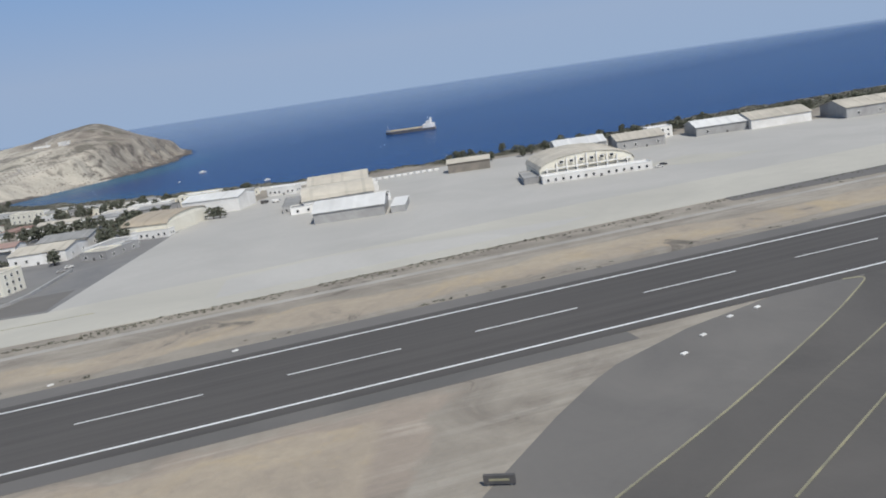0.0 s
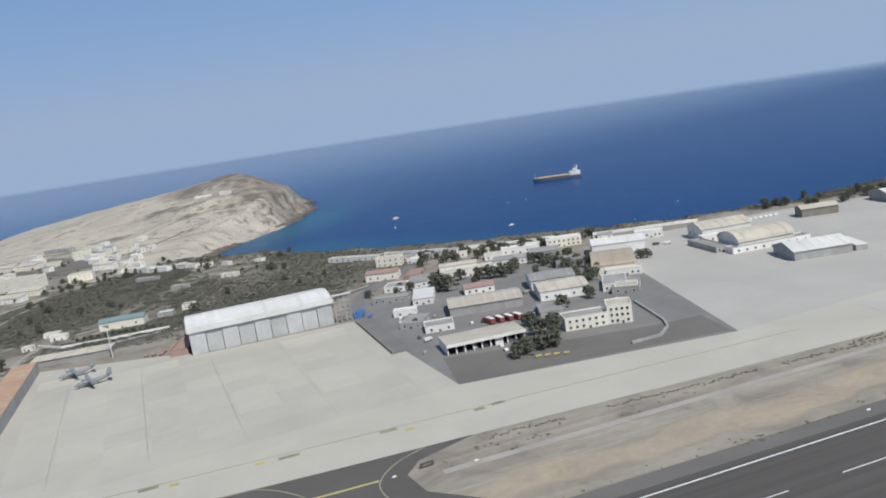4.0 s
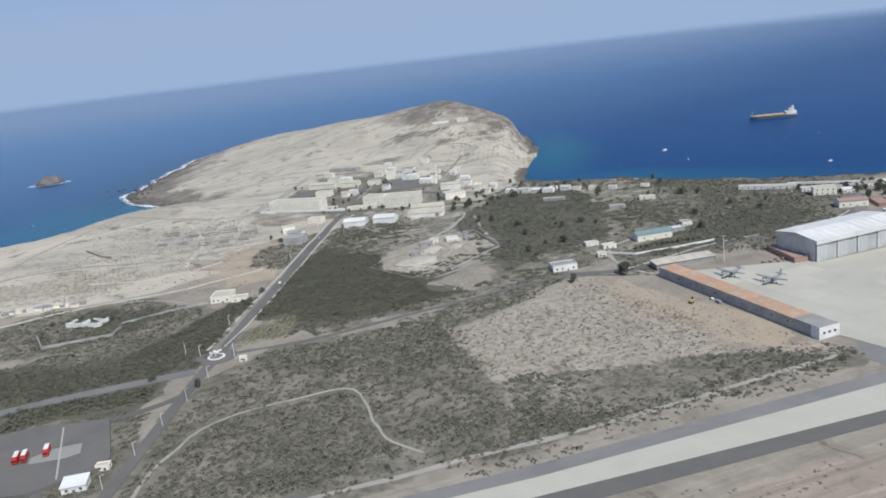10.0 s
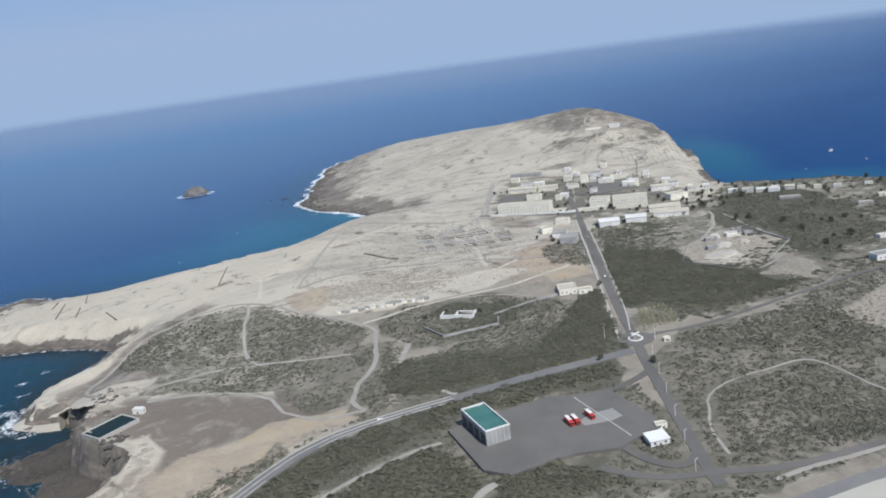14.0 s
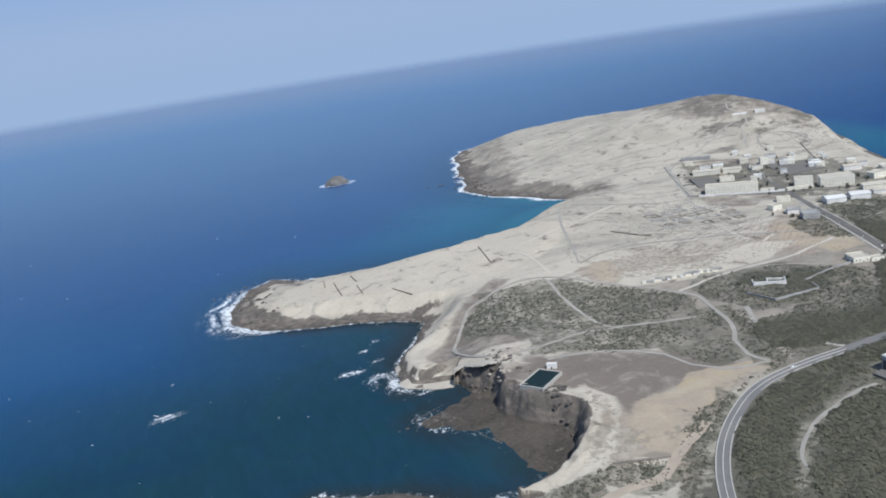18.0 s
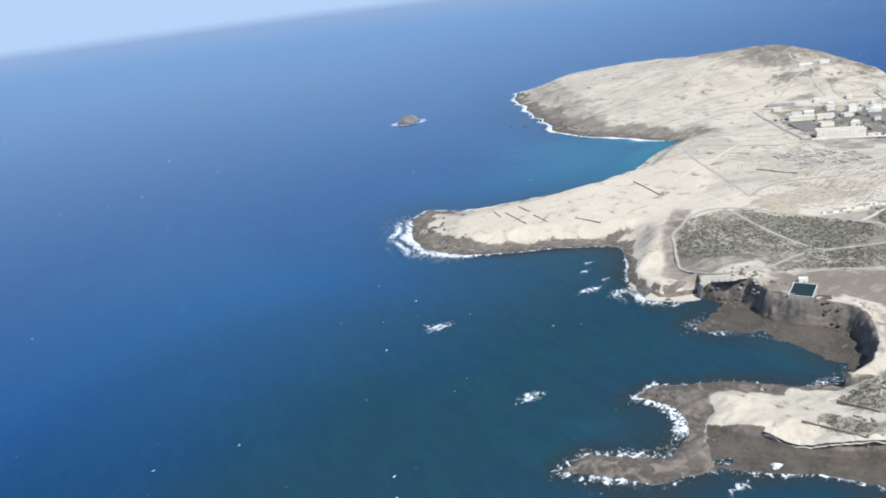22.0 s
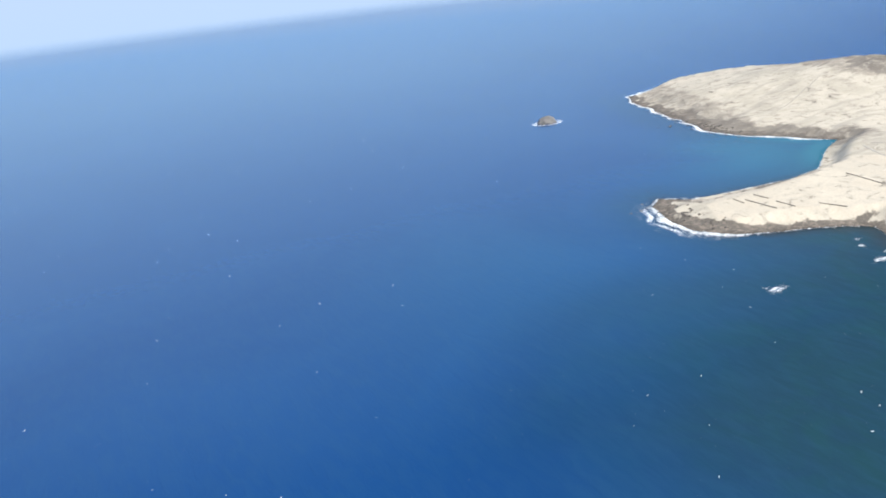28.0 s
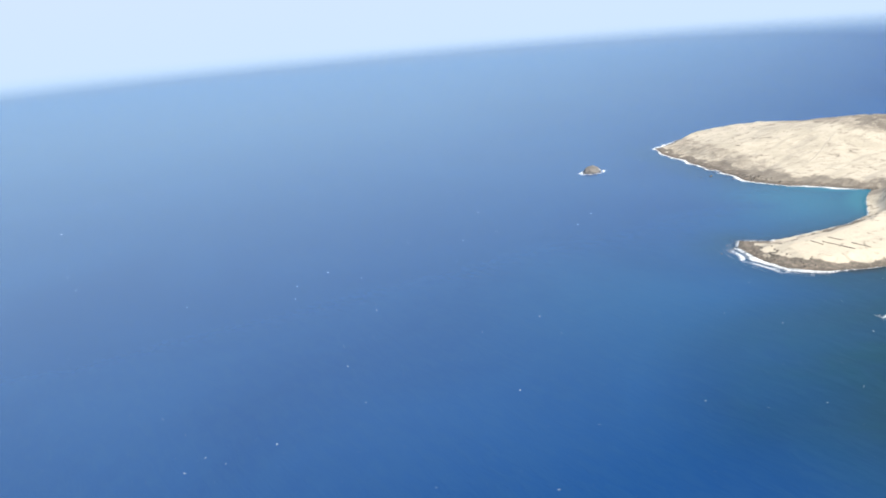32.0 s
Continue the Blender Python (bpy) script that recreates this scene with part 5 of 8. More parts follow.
def gable_mesh(kind, w, d, h, rise):
    """The wall pieces that close a pitched or arched roof at its ends."""
    if kind == "gable":
        prof = [(-d / 2, 0), (0, rise - 0.14), (d / 2, 0)]
    elif kind == "arch":
        prof = [(d / 2 * -math.cos(math.pi * k / 10), (rise - 0.15) * math.sin(math.pi * k / 10)) for k in range(11)]
    else:
        prof = [(-d / 2, 0), (d / 2, rise - 0.15), (d / 2, 0)]
    out = []
    for x in (-w / 2, w / 2):
        b2 = prism(prof, x - 0.1 if x > 0 else x, x if x > 0 else x + 0.1)
        bmesh.ops.transform(b2, matrix=pose(0, 0, h, 0, 0, 90) @ Matrix.Diagonal((1, -1, 1, 1)), verts=b2.verts)
        bmesh.ops.recalc_face_normals(b2, faces=b2.faces)
        out.append(b2)
    return out


def footing(x, y, w, d, rot):
    c, s = math.cos(rot), math.sin(rot)
    zs = [z_at(x + c * a * w / 2 - s * b * d / 2, y + s * a * w / 2 + c * b * d / 2) for a in (-1, 1) for b in (-1, 1)]
    return max(zs), max(zs) - min(zs)


def building(name, label, a, b, depth, h, roof="flat", wall=None, top=None, rows=1, front=0, side=0, rise=1.0, over=0.15, category="building", group="", turn=False, door=True, ribs=0, size=(0.55, 0.6)):
    """A house with its front foot from a to b, seen with a at its left; windows in rows on the front and the ends."""
    wall, top = wall or M_WALL_WHITE, top or M_ROOF_GREY
    a, b = Vector(a), Vector(b)
    u = (b - a)
    w, rot = u.length, math.atan2(u.y, u.x)
    n = Vector((-u.y, u.x)).normalized()
    c = (a + b) / 2 + n * depth / 2
    z, drop = footing(c.x, c.y, w, depth, rot)
    z = max(z, 0.05)
    root = thing(name, label, category, pose(c.x, c.y, z, 0, 0, math.degrees(rot)), group)
    t = 0.12
    bm = bmesh.new()
    for q in ((-w / 2, -depth / 2, w / 2, -depth / 2 + t), (-w / 2, depth / 2 - t, w / 2, depth / 2), (-w / 2, -depth / 2 + t, -w / 2 + t, depth / 2 - t), (w / 2 - t, -depth / 2 + t, w / 2, depth / 2 - t)):
        add_box(bm, q[0], q[1], -drop - 0.3, q[2], q[3], h)
    part("wall", bm, wall, root)
    rw, rd = (depth, w) if turn else (w, depth)
    spin = pose(0, 0, 0, 0, 0, 90) if turn else None
    if roof == "flat":
        part("roof", box(-w / 2 + t, -depth / 2 + t, h - 0.3, w / 2 - t, depth / 2 - t, h - 0.12), top, root)
        bm = bmesh.new()
        o = 0.05
        for q in ((-w / 2 - o, -depth / 2 - o, w / 2 + o, -depth / 2 + t), (-w / 2 - o, depth / 2 - t, w / 2 + o, depth / 2 + o), (-w / 2 - o, -depth / 2 + t, -w / 2 + t, depth / 2 - t), (w / 2 - t, -depth / 2 + t, w / 2 + o, depth / 2 - t)):
            add_box(bm, q[0], q[1], h, q[2], q[3], h + 0.12)
        part("parapet", bm, wall, root)
    else:
        rf = part("roof", roof_mesh(roof, rw, rd, h, over, rise), top, root, "", spin)
        for g in gable_mesh(roof, rw - 0.02, rd - 0.02, h, rise):
            part("gable", g, wall, root, "", spin)
        if ribs:
            for i in range(ribs):
                x = -rw / 2 + rw * (i + 0.5) / ribs
                rb = roof_mesh(roof, 0.18, rd, h + 0.06, over, rise)
                part("roof_rib", rb, top, rf, "", pose(x, 0, 0))
    for r in range(rows):
        zz = (h - 0.25) * (r + 0.32) / rows
        if front:
            windows(root, "front", w, depth, zz, front, size, 0.4, door and r == 0)
        if side:
            windows(root, "left", w, depth, zz, side, size, 0.5)
            windows(root, "right", w, depth, zz, side, size, 0.5)
    return root


WW, WC, WG, RW, RC, RG, RO = M_WALL_WHITE, M_WALL_CREAM, M_WALL_GREY, M_ROOF_WHITE, M_ROOF_CREAM, M_ROOF_GREY, M_ROOF_ORANGE

# ---- hangars along the bright apron ----
building("arched_hangar", "tan-roofed hangar with a low curved roof", (57.4, 129), (68.2, 123.5), 20, 3.0, "arch", WC, M_ROOF_TAN, 1, 0, 0, 1.5, 0.2, "hangar", ribs=3)
building("lean_to", "low white annexe along the tan hangar", (59.5, 125), (68.4, 120.6), 3.0, 1.8, "flat", WW, RC, 1, 6, 2, category="annexe")
building("lean_to", "low grey flat-roofed annexe beside the road", (50.6, 106.5), (56.4, 102.8), 11, 1.7, "flat", WG, RG, 1, 3, 3, category="annexe")
building("white_hangar", "plain white hangar with a shallow roof", (71, 154), (86, 147), 12, 3.8, "gable", WW, RW, 1, 0, 0, 1.2, 0.2, "hangar", ribs=5)
building("gate_house", "small white flat-roofed building with windows", (95, 168), (103, 163), 4, 2.4, "flat", WW, RW, 1, 6, 2)
building("beach_house", "white two-storey house with rows of windows", (69, 184), (80.5, 179.5), 6, 3.0, "flat", WC, RW, 2, 7, 2, category="house")
h = building("twin_hangar", "white hangar with a shallow ribbed roof", (100, 97), (115, 92.6), 13, 2.5, "gable", WG, RW, 1, 0, 0, 1.7, 0.3, "hangar", turn=False, ribs=6)
building("rear_hangar", "white hangar with a broad bright roof", (100.6, 120.2), (117.8, 117.6), 12, 2.6, "arch", WW, RC, 1, 0, 0, 2.6, 0.3, "hangar", ribs=4)
building("podium_hall", "low white flat-roofed hall round the vaulted hangar", (97, 118.2), (121.2, 114.6), 4.6, 1.7, "flat", WW, RG, 1, 9, 2, category="hall")
building("third_hangar", "cream-roofed hangar behind the white ones", (104.6, 143), (120.5, 139.5), 12, 3.6, "gable", WW, RC, 1, 8, 3, 1.8, 0.3, "hangar", ribs=6)
building("side_annexe", "low grey annexe beside the white hangars", (95.6, 124), (99.8, 123.4), 18, 1.6, "flat", WG, RG, 1, 3, 6)
building("lean_to", "long white annexe with many windows behind the hangars", (102, 139.6), (122.5, 135.4), 3.0, 2.2, "flat", WW, RW, 1, 10, 2, category="annexe")
building("lean_to", "grey lean-to at the end of the hangar", (116.5, 93), (119.5, 92), 11, 1.6, "shed", WG, RW, 1, 0, 0, 0.3, 0.1, "annexe")
building("open_shed", "grey open-fronted shed with a pale roof", (145, 144.5), (156.4, 140.5), 6, 2.8, "gable", M_STONE, RC, 1, 0, 0, 1.0, 0.3, "shed")
vault = building("vaulted_hangar", "cream hangar with a low vaulted gable front", (154, 98), (176, 93), 20, 2.4, "arch", WC, RC, 2, 9, 0, 3.2, 0.2, "hangar", turn=True, ribs=7)
building("hangar_porch", "low white office wing before the vaulted hangar", (152.5, 93), (177, 86.5), 4.5, 1.6, "flat", WW, RW, 1, 14, 2)
building("lean_to", "low grey annexe beside the vaulted hangar", (149.5, 97), (153, 96), 13, 1.5, "flat", WG, RG, 1, 0, 5, category="annexe")
building("apron_hangar", "grey hangar with a pale shallow roof", (176, 138), (190, 134), 13, 2.7, "gable", WG, RW, 1, 0, 0, 1.5, 0.3, "hangar", ribs=5)
building("apron_hangar", "grey hangar with an open white door", (190, 127.5), (203, 124), 12, 2.7, "gable", WG, RC, 1, 4, 0, 1.5, 0.3, "hangar", ribs=5)
building("tower_house", "white house with a stepped flat roof", (207, 140), (214, 138), 6, 3.2, "flat", WW, RW, 2, 4, 2, category="house")
building("apron_hangar", "grey hangar with a pale shallow roof", (215, 127), (232, 122), 12, 2.6, "gable", WG, RW, 1, 3, 0, 1.5, 0.3, "hangar", ribs=6)
building("apron_hangar", "pale hangar with a white front", (229, 121), (246, 117), 13, 2.8, "gable", WW, RC, 1, 0, 0, 1.7, 0.3, "hangar", ribs=6)
building("apron_hangar", "grey hangar with a cream roof", (250, 108), (274, 102), 15, 3.0, "gable", WG, RC, 1, 4, 0, 1.8, 0.3, "hangar", ribs=7)
building("dark_shed", "low dark shed among the trees", (238, 126), (249, 121), 6, 2.2, "flat", M_STONE, RG, 1, 0, 0, category="shed")
for i in range(11):
    p = thing("barrier_block", "white concrete block along the shore", "barrier", pose(126 + 1.9 * i, 160.5 - 0.32 * i, 0.06, 0, 0, -10), "barrier blocks by the shore")
    part("block", box(-0.7, -0.25, 0, 0.7, 0.25, 0.7, 0.08), M_WALL_WHITE, p)

# ---- the depot between the aprons ----
building("office_block", "cream two-storey office block with small windows", (26.5, 85.2), (36, 82.8), 5.5, 3.0, "flat", WC, RG, 2, 6, 3)
building("office_tower", "cream three-storey end of the office block", (36, 83), (41, 80.6), 6, 4.3, "flat", WC, RC, 3, 4, 3)
building("white_hall", "long white hall with a pale segmented roof", (11, 121), (29.5, 115.8), 12, 2.4, "gable", WG, RC, 1, 0, 0, 0.9, 0.25, "hall", ribs=7)
building("orange_house", "small house with a faded reddish roof", (22.5, 141.5), (31, 139.5), 6, 1.9, "gable", WW, M_ROOF_RED, 1, 4, 1, 0.8, 0.2, "house")
building("workshop", "cream workshop with a stepped pale roof", (34.5, 115.5), (47, 112), 12, 2.6, "gable", WW, RC, 1, 5, 2, 1.0, 0.2, "workshop", ribs=4)
building("workshop", "white workshop with a light gabled roof", (38, 129), (50, 125.5), 11, 2.8, "gable", WW, RG, 1, 5, 2, 1.0, 0.2, "workshop", ribs=4)
building("red_roof_house", "white house with a reddish roof", (4.5, 192), (14.5, 187), 6, 2.6, "gable", WC, M_ROOF_RED, 1, 4, 2, 0.8, 0.2, "house")
building("beach_terrace", "cream house with a square tower", (14, 216), (22, 211), 5, 3.4, "flat", WC, RC, 2, 4, 2, category="house")
building("pier_house", "long white low house by the water", (2, 250), (20, 232), 4, 1.6, "flat", WW, RC, 1, 9, 1, category="house")
def depot_store(nm, lb, a, b, dp, hh, rf, wl, tp, fr):
    building(nm, lb, a, b, dp, hh, rf, wl, tp, 1, fr, 2, 0.5)


depot_store("store", "low grey store with a flat roof", (13, 167), (18.5, 165), 9, 1.8, "shed", WW, RG, 3)
depot_store("store", "white store with a pale roof", (7, 142.5), (12.5, 140.5), 11, 2.0, "shed", WW, RW, 3)
depot_store("store", "long low grey store by the road", (-2, 155), (7.5, 150), 5, 1.6, "flat", WG, RG, 5)
depot_store("store", "low white store with a flat roof", (1, 110.6), (8, 109), 6, 1.6, "flat", WW, RG, 3)
depot_store("store", "white flat-roofed store near the shore", (25.5, 168.5), (41.5, 164.5), 7, 2.0, "flat", WW, RC, 7)
depot_store("store", "pale store with a low roof", (44, 172), (54, 168), 8, 2.0, "gable", WW, RG, 5)
depot_store("store", "white store by the shore", (53.5, 189), (66, 184), 6, 2.0, "flat", WW, RW, 5)
depot_store("store", "cream store beside the tarmac", (51.5, 106.5), (56.5, 103.5), 5, 1.9, "flat", WC, RC, 3)
depot_store("store", "grey flat store among trees", (56, 150), (64, 147), 8, 2.2, "flat", WG, RG, 3)
depot_store("store", "small white store beside the road", (-1, 134), (5, 132), 4, 1.5, "flat", WW, RW, 2)
depot_store("store", "grey-roofed white store near houses", (5, 168), (11, 165), 7, 1.8, "flat", WW, RG, 3)
depot_store("store", "low cream store near the shore", (28, 182), (40, 178), 6, 1.8, "gable", WC, RC, 4)
depot_store("store", "grey flat store with a white wing", (50.5, 111), (56, 108), 12, 1.9, "flat", WW, RG, 4)
depot_store("store", "low grey store beside the forecourt", (27, 99.5), (33, 97.5), 9, 1.6, "flat", WG, RG, 3)
depot_store("store", "reddish walled court behind the houses", (15.5, 183), (20, 180.5), 12, 1.2, "flat", M_BRICK, M_BRICK, 0)
depot_store("store", "long grey store with a low roof", (-3, 120), (2, 117), 9, 1.5, "flat", WG, RG, 3)
depot_store("store", "white store among tall trees", (57, 172), (66, 168), 9, 2.2, "gable", WG, RG, 3)
depot_store("store", "small pale store in the yard", (10, 152), (16, 150), 7, 1.7, "flat", WW, RG, 3)
depot_store("store", "pale flat-roofed store near trees", (46, 186), (52, 184), 5, 1.8, "flat", WW, RC, 3)


def open_garage(a, b, depth, h, bays):
    a, b = Vector(a), Vector(b)
    u = b - a
    w, rot = u.length, math.atan2(u.y, u.x)
    c = (a + b) / 2 + Vector((-u.y, u.x)).normalized() * depth / 2
    root = thing("garage", "white open garage with dark bays under a flat roof", "garage", pose(c.x, c.y, 0.06, 0, 0, math.degrees(rot)))
    part("roof", box(-w / 2 - 0.3, -depth / 2 - 0.6, h, w / 2 + 0.3, depth / 2 + 0.2, h + 0.35, 0.04), M_ROOF_CREAM, root)
    part("fascia", box(-w / 2 - 0.32, -depth / 2 - 0.72, h - 0.25, w / 2 + 0.32, -depth / 2 - 0.6, h + 0.45), M_WALL_WHITE, root)
    part("back_wall", box(-w / 2, depth / 2 - 0.15, 0, w / 2, depth / 2, h), M_WALL_GREY, root)
    for s in (-1, 1):
        part("side_wall", box(s * w / 2 - 0.12, -depth / 2, 0, s * w / 2 + 0.12, depth / 2 - 0.15, h), M_WALL_WHITE, root)
    for i in range(1, bays):
        x = -w / 2 + w * i / bays
        wide = 0.9 if i == bays * 2 // 3 else 0.16
        part("pillar", box(x - wide, -depth / 2, 0, x + wide, -depth / 2 + 0.3, h), M_WALL_WHITE, root)
    return root


open_garage((-0.5, 88.8), (17.2, 87.2), 8, 2.1, 9)

# ---- the great white hangar and what stands beside it ----


def great_hangar():
    a, b = Vector((-54, 142.2)), Vector((-15.9, 142.2))
    w, d, h = 38.1, 18.0, 7.3
    root = thing("great_hangar", "great white hangar with tall grey sliding doors", "hangar", pose(-34.95, 142.2 + d / 2, 0.06))
    bm = bmesh.new()
    for q in ((-w / 2, d / 2 - 0.3, w / 2, d / 2), (-w / 2, -d / 2 + 0.6, -w / 2 + 0.3, d / 2 - 0.3), (w / 2 - 0.3, -d / 2 + 0.6, w / 2, d / 2 - 0.3)):
        add_box(bm, q[0], q[1], -0.3, q[2], q[3], h)
    part("wall", bm, M_METAL, root)
    rf = part("roof", roof_mesh("gable", w, d, h, 0.5, 1.2), M_ROOF_WHITE, root)
    for g in gable_mesh("gable", w - 0.1, d - 0.1, h, 1.2):
        part("gable", g, M_METAL, root)
    for i in range(12):
        part("roof_rib", roof_mesh("gable", 0.16, d, h + 0.06, 0.5, 1.2), M_ROOF_WHITE, rf, "", pose(-w / 2 + w * (i + 0.5) / 12, 0, 0))
    part("fascia", box(-w / 2 - 0.5, -d / 2 - 0.55, h - 1.3, w / 2 + 0.5, -d / 2 - 0.35, h + 0.1), M_ROOF_WHITE, root)
    n = 9
    for i in range(n):
        x0, x1 = -w / 2 + w * i / n, -w / 2 + w * (i + 1) / n
        leaf = part("door_leaf", box(x0 + 0.08, -d / 2 + 0.25 * (i % 2), 0, x1 - 0.08, -d / 2 + 0.2 + 0.25 * (i % 2), h - 1.25), M_METAL, root, "tall grey sliding door leaf")
        for k in (0.33, 0.66):
            part("door_rib", box(x0 + (x1 - x0) * k - 0.05, -d / 2 + 0.25 * (i % 2) - 0.06, 0.1, x0 + (x1 - x0) * k + 0.05, -d / 2 + 0.25 * (i % 2), h - 1.3), M_METAL, leaf)
    return root


great_hangar()


def gantry():
    root = thing("door_gantry", "open steel lattice gantry beside the hangar doors", "gantry", pose(-15.3, 142.4, 0.06))
    for i in range(4):
        part("post", box(0.1 + 1.45 * i, 0, 0, 0.35 + 1.45 * i, 0.3, 7.0), M_WALL_GREY, root)
    for k in range(6):
        part("beam", box(0.1, 0.02, 0.9 + 1.25 * k, 4.7, 0.28, 1.1 + 1.25 * k), M_WALL_GREY, root)
    part("top_rail", box(-0.4, -0.3, 7.6, 5.2, 0.4, 7.95), M_ROOF_WHITE, root)


gantry()
building("brick_store", "low reddish block-walled store without a roof", (-59.5, 146), (-55, 145), 17, 1.7, "flat", M_BRICK, M_BRICK, 1, 0, 0, category="store")
for i in range(6):
    p = thing("equipment_cart", "small dark reddish equipment cart on the apron", "cart", pose(-66 + 1.6 * i + 0.4 * (i % 3), 153 - 1.1 * (i % 3), 0.07, 0, 0, 20 * i), "carts by the hangar")
    part("bed", box(-0.6, -0.35, 0.25, 0.6, 0.35, 0.6, 0.05), M_BRICK, p)
    for sx_ in (-0.4, 0.4):
        part("wheel", tube((sx_, -0.4, 0.18), (sx_, 0.4, 0.18), 0.18, n=8), M_DARK, p)
building("cover_shed", "long open shed with a pale flat roof", (-97, 168.8), (-76, 165.2), 5.5, 1.9, "shed", WG, RC, 1, 0, 0, 0.3, 0.3, "shed", ribs=5)


def long_block():
    root = thing("long_block", "long low block with a weathered orange roof", "building", pose(-97.2, 127.5, 0.05))
    w, d, h = 6.2, 70.0, 3.0
    bm = bmesh.new()
    for q in ((-w / 2, -d / 2, w / 2, -d / 2 + 0.2), (-w / 2, d / 2 - 0.2, w / 2, d / 2), (-w / 2, -d / 2 + 0.2, -w / 2 + 0.2, d / 2 - 0.2), (w / 2 - 0.2, -d / 2 + 0.2, w / 2, d / 2 - 0.2)):
        add_box(bm, q[0], q[1], -0.3, q[2], q[3], h)
    part("wall", bm, M_WALL_GREY, root, "shaded grey rendered wall")
    for i in range(10):
        y0 = -d / 2 + 9 + i * 6.1
        part("roof_panel", box(-w / 2 + 0.05, y0 + 0.04, h - 0.15, w / 2 - 0.05, y0 + 6.06, h + 0.12 + 0.03 * (i % 2)), M_ROOF_ORANGE, root, "weathered orange roof panel")
    part("end_roof", box(-w / 2, -d / 2, h, w / 2, -d / 2 + 8.95, h + 0.2), M_ROOF_GREY, root)
    part("end_house", box(-w / 2 - 0.15, -d / 2 - 0.25, -0.3, w / 2 + 0.15, -d / 2 + 2.6, h + 0.05, 0.03), M_WALL_WHITE, root, "white rendered end wall")
    fm, pm, dm = frame_mesh(0.7, 0.7)
    for x in (-1.7, 0.0, 1.7):
        win = part("window", fm, None, root, "", pose(x, -d / 2 - 0.25, 1.2))
        part("pane", pm, None, win)
    for i in range(9):
        win = part("window", fm, None, root, "", pose(-w / 2, -24 + 6 * i, 1.3, 0, 0, -90))
        part("pane", pm, None, win)


long_block()
building("teal_shed", "shed with a grey-green roof", (-82, 204), (-68, 201.5), 6, 2.6, "gable", WC, M_ROOF_TEAL, 1, 3, 1, 0.9, 0.2, "shed", ribs=5)
building("block_house", "small flat-roofed house with dark openings", (-125.5, 190), (-117, 188), 5.5, 2.2, "flat", WW, RG, 1, 4, 2, category="house")
for nm, lb, a, b, dp, hh in (("hut", "small white hut among garden plots", (-97, 204), (-92, 203), 3, 1.5), 
                             ("hut", "white hut by the lane", (-104, 196), (-101, 195), 2.5, 1.4), ("hut", "tiny white hut at the roundabout", (-237.5, 172), (-235.5, 171.5), 1.6, 1.2),
                             ("hut", "small white hut by the road", (-274.5, 122.6), (-271.6, 121.8), 2, 1.2), ("hut", "pale hut in the scrub", (-60, 262), (-54, 258), 3, 1.5),
                             ("hut", "white hut between dark bushes", (-40, 268), (-34, 264), 3, 1.5), ("hut", "low pale hut near the thicket", (-75, 300), (-66, 294), 3, 1.5)):
    building(nm, lb, a, b, dp, hh, "flat", WC if "white" in lb else WG, RC, 1, 2, 1, category="hut")
building("depot_house", "small white house with a bright flat roof", (-281, 115.4), (-275.9, 114.6), 4.2, 1.5, "shed", WW, RW, 1, 3, 2, 0.5, 0.2, "house")
building("villa", "cream house with a flat roof in a walled plot", (-241, 239.5), (-234, 237), 8, 2.4, "flat", WC, RC, 1, 4, 3, category="house")
building("villa_wing", "low cream wing with a flat roof", (-234, 236), (-228.5, 234.2), 4, 1.5, "flat", WC, RC, 1, 2, 1, category="house")


def fire_station():
    root = thing("fire_station", "grey fire station with a green panelled roof", "fire station", pose(-313.4, 146.6, 0.92, 0, 0, 2))
    w, d, h = 7.2, 16.5, 4.3
    bm = bmesh.new()
    for q in ((-w / 2, -d / 2, w / 2, -d / 2 + 0.2), (-w / 2, d / 2 - 0.2, w / 2, d / 2), (w / 2 - 0.2, -d / 2 + 0.2, w / 2, d / 2 - 0.2), (-w / 2, -d / 2 + 0.2, -w / 2 + 0.2, d / 2 - 0.2)):
        add_box(bm, q[0], q[1], -1.2, q[2], q[3], h)
    part("wall", bm, M_WALL_GREY, root)
    for i in range(5):
        y0 = -d / 2 + 0.3 + i * (d - 0.6) / 5
        part("roof_panel", box(-w / 2 + 0.25, y0 + 0.03, h - 0.5, w / 2 - 0.25, y0 + (d - 0.6) / 5 - 0.03, h - 0.3 + 0.02 * (i % 2)), M_ROOF_GREEN, root, "sea-green roof panel")
    bm = bmesh.new()
    for q in ((-w / 2 - 0.05, -d / 2 - 0.05, w / 2 + 0.05, -d / 2 + 0.25), (-w / 2 - 0.05, d / 2 - 0.25, w / 2 + 0.05, d / 2 + 0.05), (-w / 2 - 0.05, -d / 2 + 0.25, -w / 2 + 0.25, d / 2 - 0.25), (w / 2 - 0.25, -d / 2 + 0.25, w / 2 + 0.05, d / 2 - 0.25)):
        add_box(bm, q[0], q[1], h - 0.2, q[2], q[3], h + 0.25)
    part("parapet", bm, M_WALL_WHITE, root)
    # flat dark panels stand in for the shade inside the open bays
    for i in range(4):
        y = -d / 2 + d * (i + 0.5) / 4
        part("bay_door", box(-w / 2 - 0.06, y - 1.6, 0.0, -w / 2 + 0.05, y + 1.6, 3.0), M_DARK, root, "dark panel for a shaded open bay")
    for i in range(6):
        part("wall_rib", box(-w / 2 + w * (i + 0.5) / 6 - 0.06, -d / 2 - 0.06, 0, -w / 2 + w * (i + 0.5) / 6 + 0.06, -d / 2 + 0.02, h - 0.2), M_METAL, root)


fire_station()

